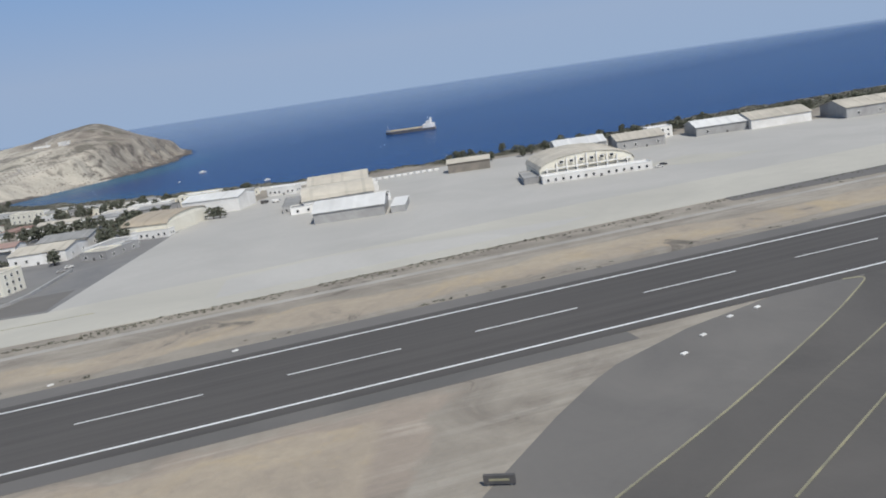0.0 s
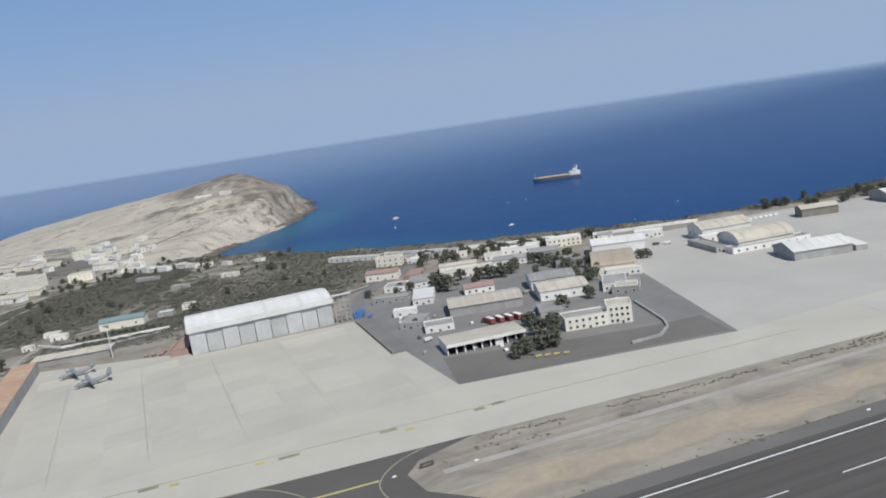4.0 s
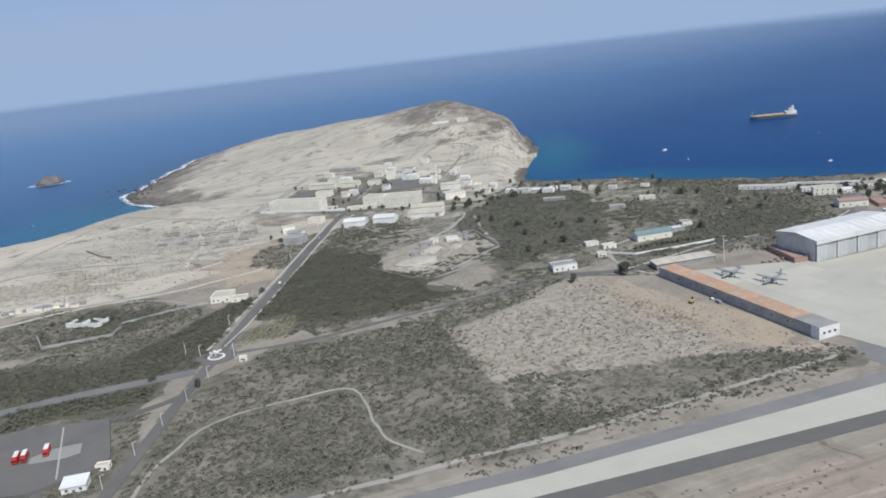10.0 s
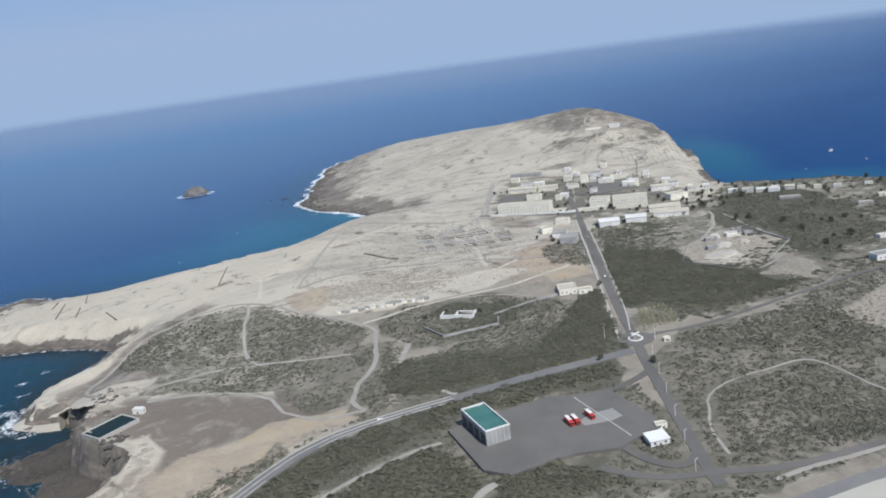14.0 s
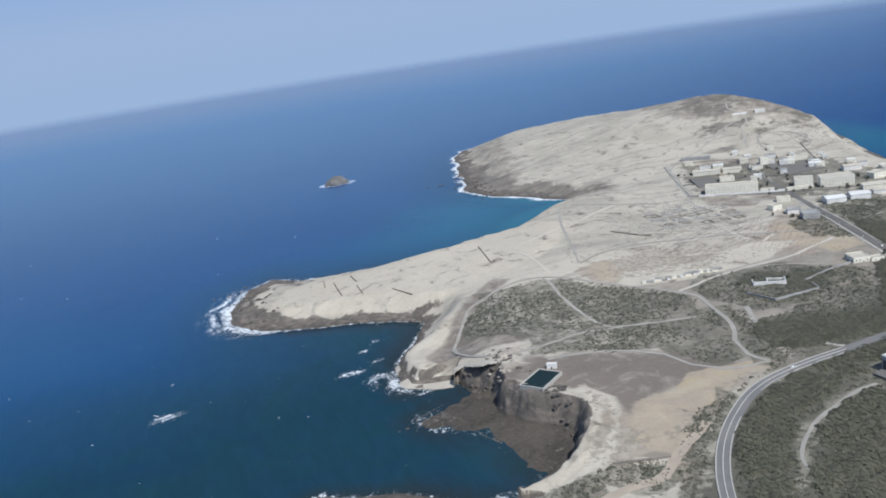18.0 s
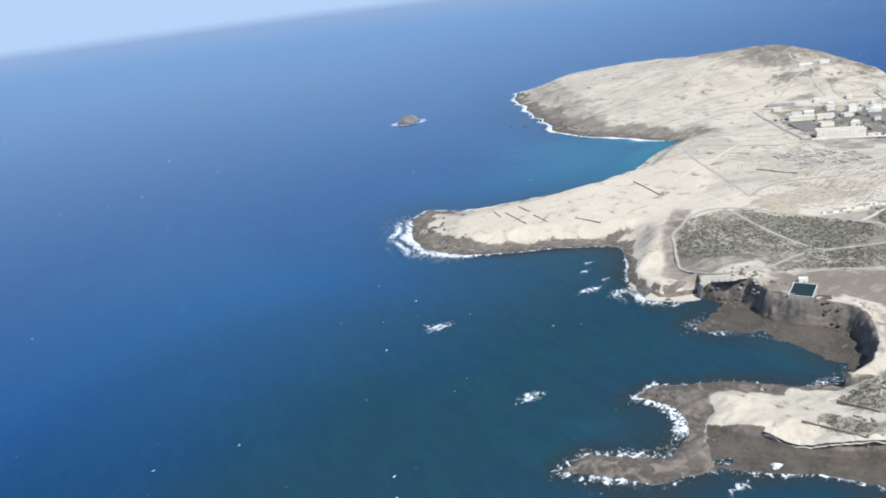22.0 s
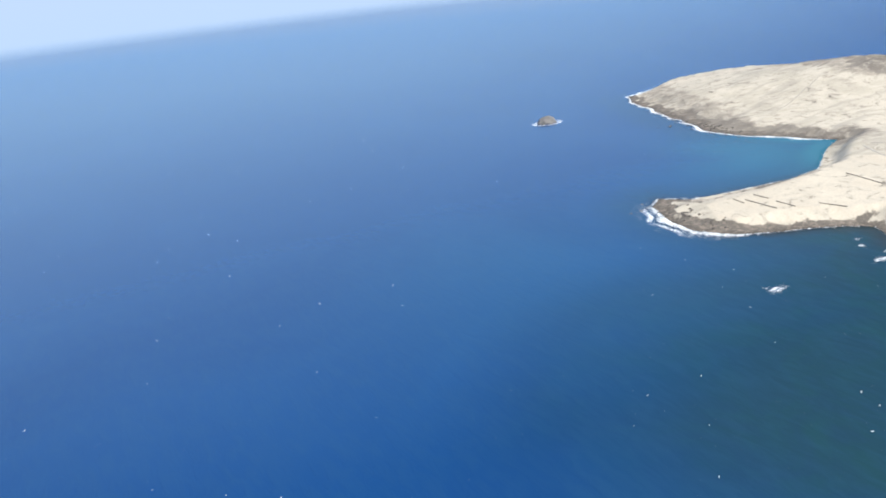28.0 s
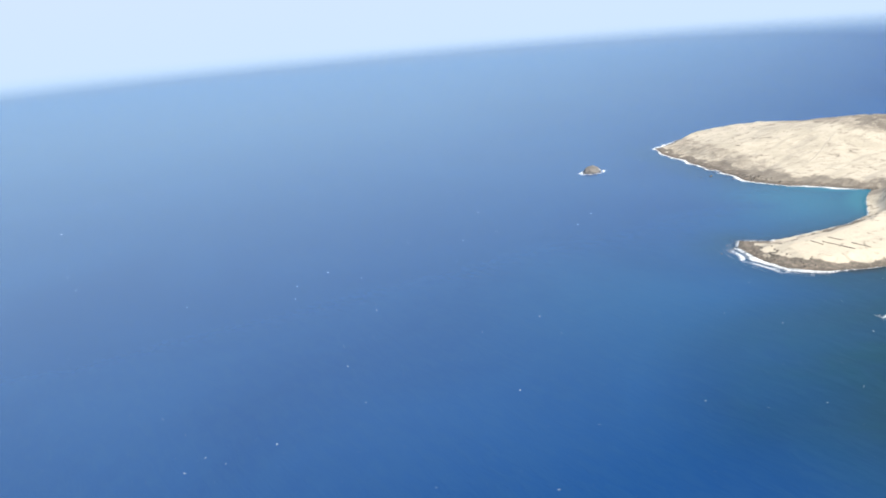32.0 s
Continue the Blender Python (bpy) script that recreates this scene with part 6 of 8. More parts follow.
# ---- barracks and village on the neck of the headland ----
def camp_building(nm, lb, a, b, dp, hh, rf, wl, tp, rw_, fr, sd):
    building(nm, lb, a, b, dp, hh, rf, wl, tp, rw_, fr, sd, 0.9, 0.2, "house", size=(0.3, 0.36))


camp_building("barracks", "long cream barracks with tall rows of windows", (-196.5, 401.5), (-171.5, 381.5), 9, 5.0, "flat", WC, RC, 3, 14, 4)
camp_building("gate_wing", "low cream gate wing with arches", (-170.5, 380), (-164, 375.5), 3, 1.6, "flat", WC, RC, 1, 5, 1)
camp_building("dormitory", "long cream dormitory with a pale roof", (-164, 458), (-149, 446.5), 8, 2.6, "gable", WC, RC, 1, 9, 2)
camp_building("dormitory", "cream dormitory with a pale roof", (-147, 446), (-136, 439.5), 8, 2.6, "gable", WC, RC, 1, 6, 2)
camp_building("mess_hall", "small cream hall with a flat roof", (-165.5, 426), (-157.5, 421), 6, 2.8, "flat", WC, RC, 1, 4, 2)
camp_building("chapel", "small cream house with a pale roof", (-153, 410), (-150, 408), 4, 2.6, "gable", WC, RC, 1, 2, 1)
camp_building("headquarters", "large cream building with many windows", (-141, 361), (-124.5, 350.5), 11, 5.4, "flat", WC, RC, 3, 10, 5)
camp_building("headquarters_wing", "cream wing with a flat roof", (-148.5, 375), (-140.3, 368), 9, 4.6, "flat", WC, RC, 2, 5, 4)
camp_building("gate_wing", "low cream wall-like building with arches", (-159, 370), (-144, 363.5), 2.5, 1.6, "flat", WC, RC, 1, 8, 0)
camp_building("white_shed", "white shed with a bright gabled roof", (-171, 325.5), (-161.2, 321), 9, 2.6, "gable", WW, RW, 1, 0, 0)
camp_building("white_shed", "bright white shed with a gabled roof", (-157, 322), (-147.8, 316.5), 9, 2.8, "gable", WW, RW, 1, 0, 0)
camp_building("long_shed", "long shed with a pale roof and open side", (-139, 323), (-123.7, 313), 5, 2.0, "shed", WW, RC, 1, 8, 1)
camp_building("long_shed", "long low shed with a pale roof", (-133, 336), (-118, 328), 5, 2.0, "shed", WC, RC, 1, 8, 1)
camp_building("cottage", "cream cottage with pale roofs", (-108.3, 351), (-97, 350), 7, 3.0, "flat", WC, RC, 2, 5, 2)
camp_building("cottage", "pale cottage at the village edge", (-100, 383), (-90, 378), 6, 2.4, "gable", WW, RC, 1, 5, 2)
camp_building("cottage", "grey house with a flat roof", (-203, 310), (-195.6, 305.5), 9, 3.2, "flat", WG, RG, 2, 4, 3)
camp_building("cottage", "cream house with a flat roof", (-199, 337.5), (-193, 337), 5, 2.8, "flat", WC, RC, 1, 3, 2)
camp_building("cottage", "grey-roofed house by the road", (-199, 326), (-193, 322), 6, 2.6, "gable", WW, RG, 1, 3, 2)
camp_building("cottage", "cream house with a pale roof", (-184, 351), (-178, 346.5), 5, 2.6, "flat", WC, RC, 1, 3, 2)
camp_building("tower_block", "pale square tower house", (-115.5, 444), (-110.5, 441.5), 5, 5.0, "flat", WC, RC, 3, 2, 2)
camp_building("store_row", "row of low cream stores", (-97, 436.5), (-86, 430), 5, 2.2, "flat", WC, RC, 1, 6, 1)
camp_building("store_row", "low pale stores behind the barracks", (-140, 505), (-123, 491), 5, 2.0, "flat", WG, RG, 1, 8, 1)
camp_building("cottage", "cream house above the yard", (-119, 462), (-114, 459), 4, 3.0, "gable", WC, RC, 2, 3, 1)
camp_building("cottage", "cream cottage in the village", (-130, 436), (-124, 432), 5, 2.6, "flat", WC, RG, 1, 3, 2)
for x, y, w_, dp, hh, rf, wl_, tp in ((-79, 337, 5, 4, 2.2, "flat", WW, RW), (-75, 330, 6, 4, 2.6, "flat", WW, RC), (-70, 324, 5, 4, 2.0, "gable", WC, RW), (-66, 319, 6, 3.5, 2.4, "flat", WW, RW), (-60, 323, 4, 3, 1.8, "flat", WW, RW),
                                     (-57, 316, 5, 4, 2.0, "gable", WW, RC), (-52, 312, 4, 3, 1.7, "flat", WC, RG), (-46, 306, 4, 3, 1.8, "flat", WC, RC), (-88, 352, 6, 4, 2.0, "gable", WC, RC), (-38, 300, 4, 3, 1.6, "flat", WW, RC), (-24, 292, 4, 3, 1.6, "flat", WC, RG)):
    camp_building("shore_house", "white house on the bay shore", (x, y), (x + 0.72 * w_, y - 0.69 * w_), dp, hh, rf, wl_, tp, 1, 3, 1)
camp_building("summit_house", "white house near the hill's top", (-22, 558), (-15, 553), 3, 1.8, "flat", WW, RW, 1, 3, 1)
camp_building("summit_wall_house", "low white building on the hill", (-40, 566), (-28, 561), 1.6, 0.9, "flat", WW, RW, 1, 0, 0)
rnd = random.Random(5)
for i in range(16):
    x, y = rnd.uniform(-150, -80), rnd.uniform(455, 492) if i % 2 else rnd.uniform(404, 440)
    w_ = rnd.uniform(4.0, 8.0)
    building("camp_house", "small pale house of the camp", (x, y), (x + w_ * 0.78, y - w_ * 0.62), rnd.uniform(3.5, 5.5), rnd.uniform(2.0, 3.2), rnd.choice(("flat", "gable")), rnd.choice((WW, WC, WW)), rnd.choice((RW, RC, RG)), 1, 3, 1, 0.7, 0.1, "house", size=(0.3, 0.36))
for i in range(16):
    x, y = rnd.uniform(-116, -72), rnd.uniform(388, 452)
    if i > 8:
        x, y = rnd.uniform(-98, -70), rnd.uniform(360, 400)
    w_ = rnd.uniform(3.0, 6.0)
    building("cottage", "small pale village cottage", (x, y), (x + w_ * 0.8, y - w_ * 0.6), rnd.uniform(3, 4.5), rnd.uniform(1.6, 2.6), rnd.choice(("flat", "gable")), rnd.choice((WW, WC, WW)), rnd.choice((RW, RC, RG)), 1, 3, 1, 0.7, 0.1, "house")
for i in range(17):
    k = rnd.uniform(0.5, 1.3)
    x, y = -326 + 2.3 * i + rnd.uniform(-0.6, 0.6), 280 - 0.45 * i + rnd.uniform(-0.8, 0.8)
    building("beach_hut", "small pale hut in a row on the sand", (x, y), (x + 2.2 * k, y - rnd.uniform(0.6, 1.6) * k), 1.2 + 0.6 * k, 0.6 + 0.5 * k, ("flat", "shed")[i % 2], (WC, WG, WW)[i % 3], (RG, RC, RG)[i % 3], 1, 0, 0, 0.2, 0.1, category="hut", group="huts along the sandy track", door=False)

# ---- plants ----
def leaf_material(name, a, b):
    m, n, l, bs = nodes_of(name, 0.8)
    geo = n.new("ShaderNodeNewGeometry")
    big = noise_node(n, l, 0.12, 4, 0.6, geo.outputs["Position"])
    c = blend(n, l, remap(n, l, big.outputs["Fac"], 0.35, 0.65), a, b)
    hsv = n.new("ShaderNodeHueSaturation")
    l.new(remap(n, l, geo.outputs["Random Per Island"], 0, 1, 0.86, 1.14), hsv.inputs["Value"])
    l.new(c, hsv.inputs["Color"])
    l.new(hsv.outputs[0], bs.inputs["Base Color"])
    return m


M_LEAF = leaf_material("tree_leaf", (0.08, 0.085, 0.058), (0.11, 0.112, 0.078))
M_THICKET = leaf_material("thicket_leaf", (0.104, 0.102, 0.071), (0.143, 0.137, 0.098))
M_SCRUB = leaf_material("scrub_leaf", (0.092, 0.092, 0.068), (0.138, 0.132, 0.10))
M_GROVE = leaf_material("grove_leaf", (0.093, 0.090, 0.060), (0.130, 0.124, 0.084))
M_BARK = surface("bark", (0.12, 0.09, 0.06), (0.07, 0.055, 0.04), 1.0, 6.0, 0.95)


def clump_shape(seed, leaves):
    """A tuft of small tilted leaf triangles round a centre, with gaps between them."""
    r = np.random.RandomState(seed)
    d = r.normal(size=(leaves, 3))
    d[:, 2] = np.abs(d[:, 2]) * 0.8
    d /= np.linalg.norm(d, axis=1)[:, None]
    rad = 0.45 + 0.55 * r.rand(leaves, 1) ** 0.6
    c = d * rad * np.array([1, 1, 0.75])
    c[:, 2] = np.maximum(c[:, 2], 0.02)
    u = r.normal(size=(leaves, 3))
    u -= (u * d).sum(1)[:, None] * d * 0.7
    u /= np.linalg.norm(u, axis=1)[:, None]
    v = np.cross(d, u)
    s = 0.32 + 0.22 * r.rand(leaves, 1)
    pts = np.stack([c - u * s - v * s * 0.5, c + u * s - v * s * 0.4, c + v * s * 0.9 - d * 0.12], 1)
    return pts.reshape(-1, 3)


def canopy_shape(seed, leaves):
    """A broad bush: a lumpy dome clothed in small outward leaves, open at its foot."""
    r = np.random.RandomState(seed)
    d = r.normal(size=(leaves, 3))
    d[:, 2] = np.abs(d[:, 2])
    d /= np.linalg.norm(d, axis=1)[:, None]
    a = np.arctan2(d[:, 1], d[:, 0])
    lump = 0.82 + 0.16 * np.sin(3 * a + seed) + 0.12 * np.sin(5 * a + 2 * seed + 4 * d[:, 2]) + 0.12 * (r.rand(leaves) - 0.5)
    c = d * lump[:, None] * np.array([1, 1, 0.85])
    nrm = d + np.array([0, 0, 0.8]) + 0.2 * r.normal(size=(leaves, 3))
    nrm /= np.linalg.norm(nrm, axis=1)[:, None]
    u = np.cross(nrm, r.normal(size=(leaves, 3)))
    u /= np.linalg.norm(u, axis=1)[:, None]
    v = np.cross(nrm, u)
    s = (0.2 + 0.13 * r.rand(leaves, 1)) * math.sqrt(50.0 / leaves)
    return np.stack([c - u * s - v * s * 0.6, c + u * s - v * s * 0.5, c + v * s], 1).reshape(-1, 3)


def tufts(name, places, sizes, mat, label, category, leaves=16, kinds=5, seed=1, squash=1.0, sink=0.1, shape=clump_shape):
    """Many tufts as one mesh."""
    r = np.random.RandomState(seed)
    shapes = [shape(seed * 31 + k, leaves) for k in range(kinds)]
    out = []
    for k in range(kinds):
        m = np.arange(len(places)) % kinds == k
        p, s = places[m], sizes[m]
        a = r.rand(len(p)) * 6.283
        q = shapes[k][None] * s[:, None, None] * np.array([1, 1, squash])
        x = q[..., 0] * np.cos(a)[:, None] - q[..., 1] * np.sin(a)[:, None]
        y = q[..., 0] * np.sin(a)[:, None] + q[..., 1] * np.cos(a)[:, None]
        out.append(np.stack([x + p[:, None, 0], y + p[:, None, 1], q[..., 2] + p[:, None, 2] - sink * s[:, None]], -1).reshape(-1, 3))
    co = np.concatenate(out)
    n = len(co)
    me = bpy.data.meshes.new(name)
    me.vertices.add(n)
    me.vertices.foreach_set("co", co.ravel())
    me.loops.add(n)
    me.loops.foreach_set("vertex_index", np.arange(n, dtype=np.int32))
    me.polygons.add(n // 3)
    me.polygons.foreach_set("loop_start", np.arange(0, n, 3, dtype=np.int32))
    me.update(calc_edges=True)
    me.materials.append(mat)
    return tagged(new(name, me), label, category, kind="stuff")


def scatter(poly, per, seed, patchy=0.0, size=18.0, clear=()):
    """Random places inside an area, thinned out in patches and kept off tracks."""
    q = np.asarray(poly, float)
    lo, hi = q.min(0), q.max(0)
    r = np.random.RandomState(seed)
    n = int((hi - lo).prod() * per)
    x, y = lo[0] + (hi[0] - lo[0]) * r.rand(n), lo[1] + (hi[1] - lo[1]) * r.rand(n)
    keep = inside(poly, x + 4 * rough(x, y, 12, 2), y + 4 * rough(x + 90, y, 12, 2))
    if patchy:
        keep &= rough(x, y, size, 3) + (r.rand(n) - 0.5) * 0.5 > -0.6 + patchy
    for line, w in clear:
        keep &= line_dist(line, x, y) > w
    x, y = x[keep], y[keep]
    return np.stack([x, y, height(x, y)], 1)


KEEP_OFF = [
    ([(-160, 202), (-144, 213)], 10),
    ([(-231, 189), (-221, 203)], 7),
    (ROAD_MAIN, 3.4),
    (COAST_ROAD, 3.4),
    ([(-240, 180), (-206, 176.5), (-169, 181.7), (-124.8, 184.6), (-104, 168)], 1.8),
    ([(-268.6, 101), (-250.2, 133.6), (-212.3, 135), (-212.6, 103), (-207, 91)], 1.3),
    ([(-339, 181), (-341, 195), (-326, 217), (-320, 233), (-316, 258), (-340, 296), (-357, 320), (-379, 323), (-410, 299), (-424, 275), (-424, 252), (-399, 241)], 2.0)]
KEEP_OFF += [
    ([(-358, 317), (-370, 248), (-352, 240)], 1.6),
    ([(-399, 241), (-372, 248), (-330, 232)], 1.4),
    ([(-379, 122), (-372.6, 132.5), (-359, 141.3), (-338.8, 147.6), (-326.5, 148.7)], 1.8),
    ([(-354, 107), (-340.7, 111.5), (-322.3, 120.3)], 2.4),
    ([(-314, 160), (-293, 157), (-273, 158), (-256, 152)], 1.8),
    ([(-273.5, 107), (-277, 104), (-281, 104), (-284, 108), (-286, 113), (-286.5, 121)], 2.6),
    ([(-297, 114), (-292, 106), (-284, 100), (-275, 97.5), (-262, 90), (-233, 87)], 2.6),
    ([(-296, 122), (-285, 135), (-300, 135), (-313, 146), (-313, 140), (-313, 152)], 8.0)]
for i, p in enumerate(THICKETS):
    pl = scatter(p, 0.3, 100 + i, 0.12, 16, KEEP_OFF)
    tufts("thicket", pl, (0.7 + 1.1 * np.random.RandomState(i).rand(len(pl)) ** 1.5) * (1.1 + 0.7 * rough(pl[:, 0], pl[:, 1], 26, 2)), M_THICKET, "dense dark olive thicket of broad shrubs", "bushes", 70, 6, 10 + i, 0.58, 0.12, canopy_shape)


def grove(p, seed, gap, size, label, mat):
    """Bushes planted in loose rows inside a plot, their crowns almost closed."""
    q = np.asarray(p, float)
    lo, hi = q.min(0), q.max(0)
    r = np.random.RandomState(seed)
    u, v = np.meshgrid(np.arange(-70, 70, gap), np.arange(-70, 70, gap * 0.62), indexing="ij")
    a = radians(24)
    mid_ = (lo + hi) / 2
    x = (mid_[0] + u * math.cos(a) - v * math.sin(a)).ravel()
    y = (mid_[1] + u * math.sin(a) + v * math.cos(a)).ravel()
    x, y = x + r.normal(0, 0.16 * gap, x.size), y + r.normal(0, 0.16 * gap, x.size)
    keep = inside(p, x + 1.5 * rough(x, y, 9, 2), y + 1.5 * rough(x + 40, y, 9, 2)) & (rough(x, y, 11, 3) + 0.6 * r.rand(x.size) > -0.28)
    for line, w in KEEP_OFF:
        keep &= line_dist(line, x, y) > w
    x, y = x[keep], y[keep]
    pl = np.stack([x, y, height(x, y)], 1)
    tufts("grove", pl, size * (0.65 + 0.7 * r.rand(len(pl))), mat, label, "bushes", 170, 5, seed, 0.62, 0.12, canopy_shape)


GROVES = [
    [(-326, 202), (-317, 215), (-299, 204), (-276, 190), (-258, 208), (-238, 230), (-225, 236), (-245, 191), (-258, 177), (-269, 176), (-282, 177), (-295, 179), (-309, 182), (-324, 184), (-328, 190)],
    [(-323, 171), (-307, 171), (-291, 170), (-270, 168), (-262, 166), (-269, 158), (-287, 163), (-299, 158), (-308, 156), (-315, 163)],
    [(-334, 171), (-325, 171), (-320, 156), (-330, 157)], [(-345, 168), (-336, 170), (-332, 157), (-343, 151)], [(-353, 164), (-347, 165), (-344, 150), (-351, 150), (-357, 160)],
    [(-362, 160), (-355, 163), (-353, 152), (-358, 147), (-365, 154)], [(-373, 153), (-366, 158), (-361, 149), (-369, 138), (-380, 146)], [(-388, 140), (-376, 150), (-371, 137), (-380, 126), (-394, 128)], [(-404, 116), (-394, 126), (-384, 122), (-402, 98), (-412, 100)],
    [(-342, 146), (-332, 149), (-325, 137), (-324, 124), (-330, 119), (-346, 115), (-356, 120), (-366, 128), (-360, 138)], [(-366, 126), (-356, 118), (-342, 112), (-330, 116), (-344, 105), (-400, 92), (-384, 112), (-376, 122)],
    [(-318, 122), (-303, 123), (-293, 117), (-294, 104), (-316, 108), (-328, 112)], [(-232, 215), (-200, 268), (-188, 290), (-182, 268), (-170, 262), (-176, 240), (-166, 214), (-158, 190), (-196, 188), (-214, 196)]]
for i, p in enumerate(GROVES):
    grove(p, 210 + i, 2.4, 2.5 if i == 1 else 1.95, "close rows of olive-brown bushy trees in a plot", M_GROVE)
for i, p in enumerate(SCRUB):
    pl = scatter(p, 0.8, 300 + i, 0.34, 24, KEEP_OFF)
    tufts("scrub", pl, 0.35 + 0.7 * np.random.RandomState(i).rand(len(pl)) ** 2, M_SCRUB, "low dry grey-green scrub bushes", "bushes", 12, 5, 50 + i, 0.7)
pl = scatter(MAQUIS, 0.16, 330, 0.5, 26, KEEP_OFF + [([(-166, 245), (-150, 255), (-136, 255)], 17)])
tufts("thicket", pl, (0.6 + 1.0 * np.random.RandomState(5).rand(len(pl))) * (1.1 + 0.8 * rough(pl[:, 0] + 40, pl[:, 1], 30, 2)), M_THICKET, "patchy olive shrubs over dry ground", "bushes", 70, 6, 60, 0.58, 0.12, canopy_shape)
pl = scatter(PALE[0], 0.42, 401, 0.2, 20)
tufts("scrub", pl, 0.26 + 0.3 * np.random.RandomState(3).rand(len(pl)), M_SCRUB, "small dry tufts on pale soil", "bushes", 9, 4, 77, 0.7)
pl = scatter([(-340, 330), (-230, 250), (-190, 390), (-280, 440)], 0.11, 402, 0.45, 20, KEEP_OFF)
tufts("scrub", pl, 0.25 + 0.4 * np.random.RandomState(4).rand(len(pl)), M_SCRUB, "sparse dry tufts on sandy ground", "bushes", 9, 4, 78, 0.6)
pl = scatter([(-120, 480), (-10, 480), (0, 600), (-150, 620), (-240, 560)], 0.02, 403, 0.5, 30)
tufts("scrub", pl, 0.3 + 0.4 * np.random.RandomState(4).rand(len(pl)), M_SCRUB, "sparse dry tufts on the hillside", "bushes", 9, 4, 79, 0.6)
for i, p in enumerate(([(-90, 47), (-56, 45.5), (-45, 39), (-46, 28), (-60, 20), (-220, 24), (-300, 40), (-200, 52)], [(-20, 41), (60, 37), (200, 41), (400, 40), (400, 36), (60, 33), (-22, 36)], [(-20, 14.9), (400, 14.9), (400, 18), (-20, 18)], [(-190, 84), (-104, 84), (-90, 86), (-104, 96), (-180, 96)])):
    pl = scatter(p, (0.2, 0.12, 0.22, 0.3)[i], 420 + i, 0.45, 8)
    tufts("scrub", pl, 0.25 + 0.35 * np.random.RandomState(i).rand(len(pl)), M_SCRUB, "low dry tufts on the airfield verge", "bushes", 9, 4, 90 + i, 0.6)
hedge = np.concatenate([np.stack([np.linspace(a[0], b[0], 120), np.linspace(a[1], b[1], 120), np.zeros(120)], 1) for a, b in (((-14, 41.8), (60, 36.5)), ((60, 38), (130, 40)), ((60, 36.5), (200, 41)))])
hr = np.random.RandomState(8)
hedge = hedge[(rough(hedge[:, 0], hedge[:, 1], 7, 2) > -0.35)]
hedge[:, 1] += hr.normal(size=len(hedge)) * 0.25
tufts("hedge", hedge, 0.28 + 0.22 * hr.rand(len(hedge)), M_THICKET, "broken line of low dark bushes beside the taxiway", "bushes", 12, 5, 95, 0.8)
pl = scatter([(-205, 75.5), (-112, 73.5), (-97, 82), (-100, 90), (-205, 87)], 0.45, 441, 0.3, 9)
tufts("scrub", pl, 0.35 + 0.6 * np.random.RandomState(12).rand(len(pl)) ** 2, M_SCRUB, "dry bushes overgrowing the edge of the taxiway", "bushes", 12, 5, 191, 0.7)
# dark strips of shrubs beside the roads and in the scrub
for i, (p, per, s) in enumerate((([(-396, 233), (-374, 241), (-343, 234), (-354, 216), (-379, 219)], 0.35, 0.6),
                                 ([(-391, 156), (-381, 163), (-370, 168), (-359, 172), (-345, 177), (-330, 184), (-328, 181), (-345, 174), (-358, 170), (-370, 164.5), (-380, 158), (-390, 150)], 0.9, 0.7),
                                 ([(-304, 244), (-300, 222), (-272, 220), (-266, 236), (-272, 230), (-294, 229), (-298, 245)], 0.6, 0.9),
                                 ([(-243, 163), (-228, 172), (-183, 168), (-180, 130), (-188, 100), (-202, 94), (-250, 96), (-262, 112), (-254, 140)], 0.3, 0.75),
                                 ([(-462, 148), (-420, 152), (-406, 147), (-415, 136), (-426, 145), (-458, 138)], 0.4, 0.6),
                                 ([(-454, 127), (-426, 135), (-417, 128), (-420, 111), (-442, 106), (-462, 120)], 0.4, 0.6),
                                 ([(-192, 154), (-184, 163), (-174, 161), (-174, 150), (-181, 143)], 0.4, 0.8),
                                 ([(-236, 192), (-221, 190.5), (-193, 185.5), (-169, 186.5), (-150, 186), (-150, 183), (-180, 181), (-207, 184)], 0.4, 0.9),
                                 ([(-188, 90), (-172, 88), (-156, 84), (-139, 80), (-129, 77), (-129, 74.5), (-156, 79.5), (-188, 86)], 0.5, 0.6))):
    pl = scatter(p, per, 460 + i, 0.15, 8, KEEP_OFF)
    tufts("thicket", pl, s * (0.6 + 0.8 * np.random.RandomState(i).rand(len(pl))), M_THICKET, "dark strip of shrubs along a track", "bushes", 14, 5, 160 + i, 0.75)
# crops in rows between the road and the thicket
rows_ = np.array([(-236 + 2.0 * i + 0.9 * j, 186 + 1.7 * j - 0.1 * i, 0) for i in range(7) for j in range(12)], float)
rows_[:, 2] = height(rows_[:, 0], rows_[:, 1])
M_STAKE = leaf_material("young_shrub_leaf", (0.36, 0.35, 0.28), (0.46, 0.44, 0.36))
M_CROP = leaf_material("crop_leaf", (0.20, 0.20, 0.085), (0.27, 0.26, 0.14))
tufts("crop", rows_, np.full(len(rows_), 0.85), M_CROP, "rows of yellow-green garden plants", "plants", 10, 4, 97, 0.7)
rows_ = np.array([(-161 + 2.2 * i - 0.6 * j, 196 + 1.9 * j + 0.9 * i, 0) for i in range(9) for j in range(7)], float)
rows_[:, 2] = height(rows_[:, 0], rows_[:, 1])
tufts("crop", rows_, np.full(len(rows_), 0.7), M_STAKE, "rows of pale young garden shrubs", "plants", 10, 4, 98, 0.7)


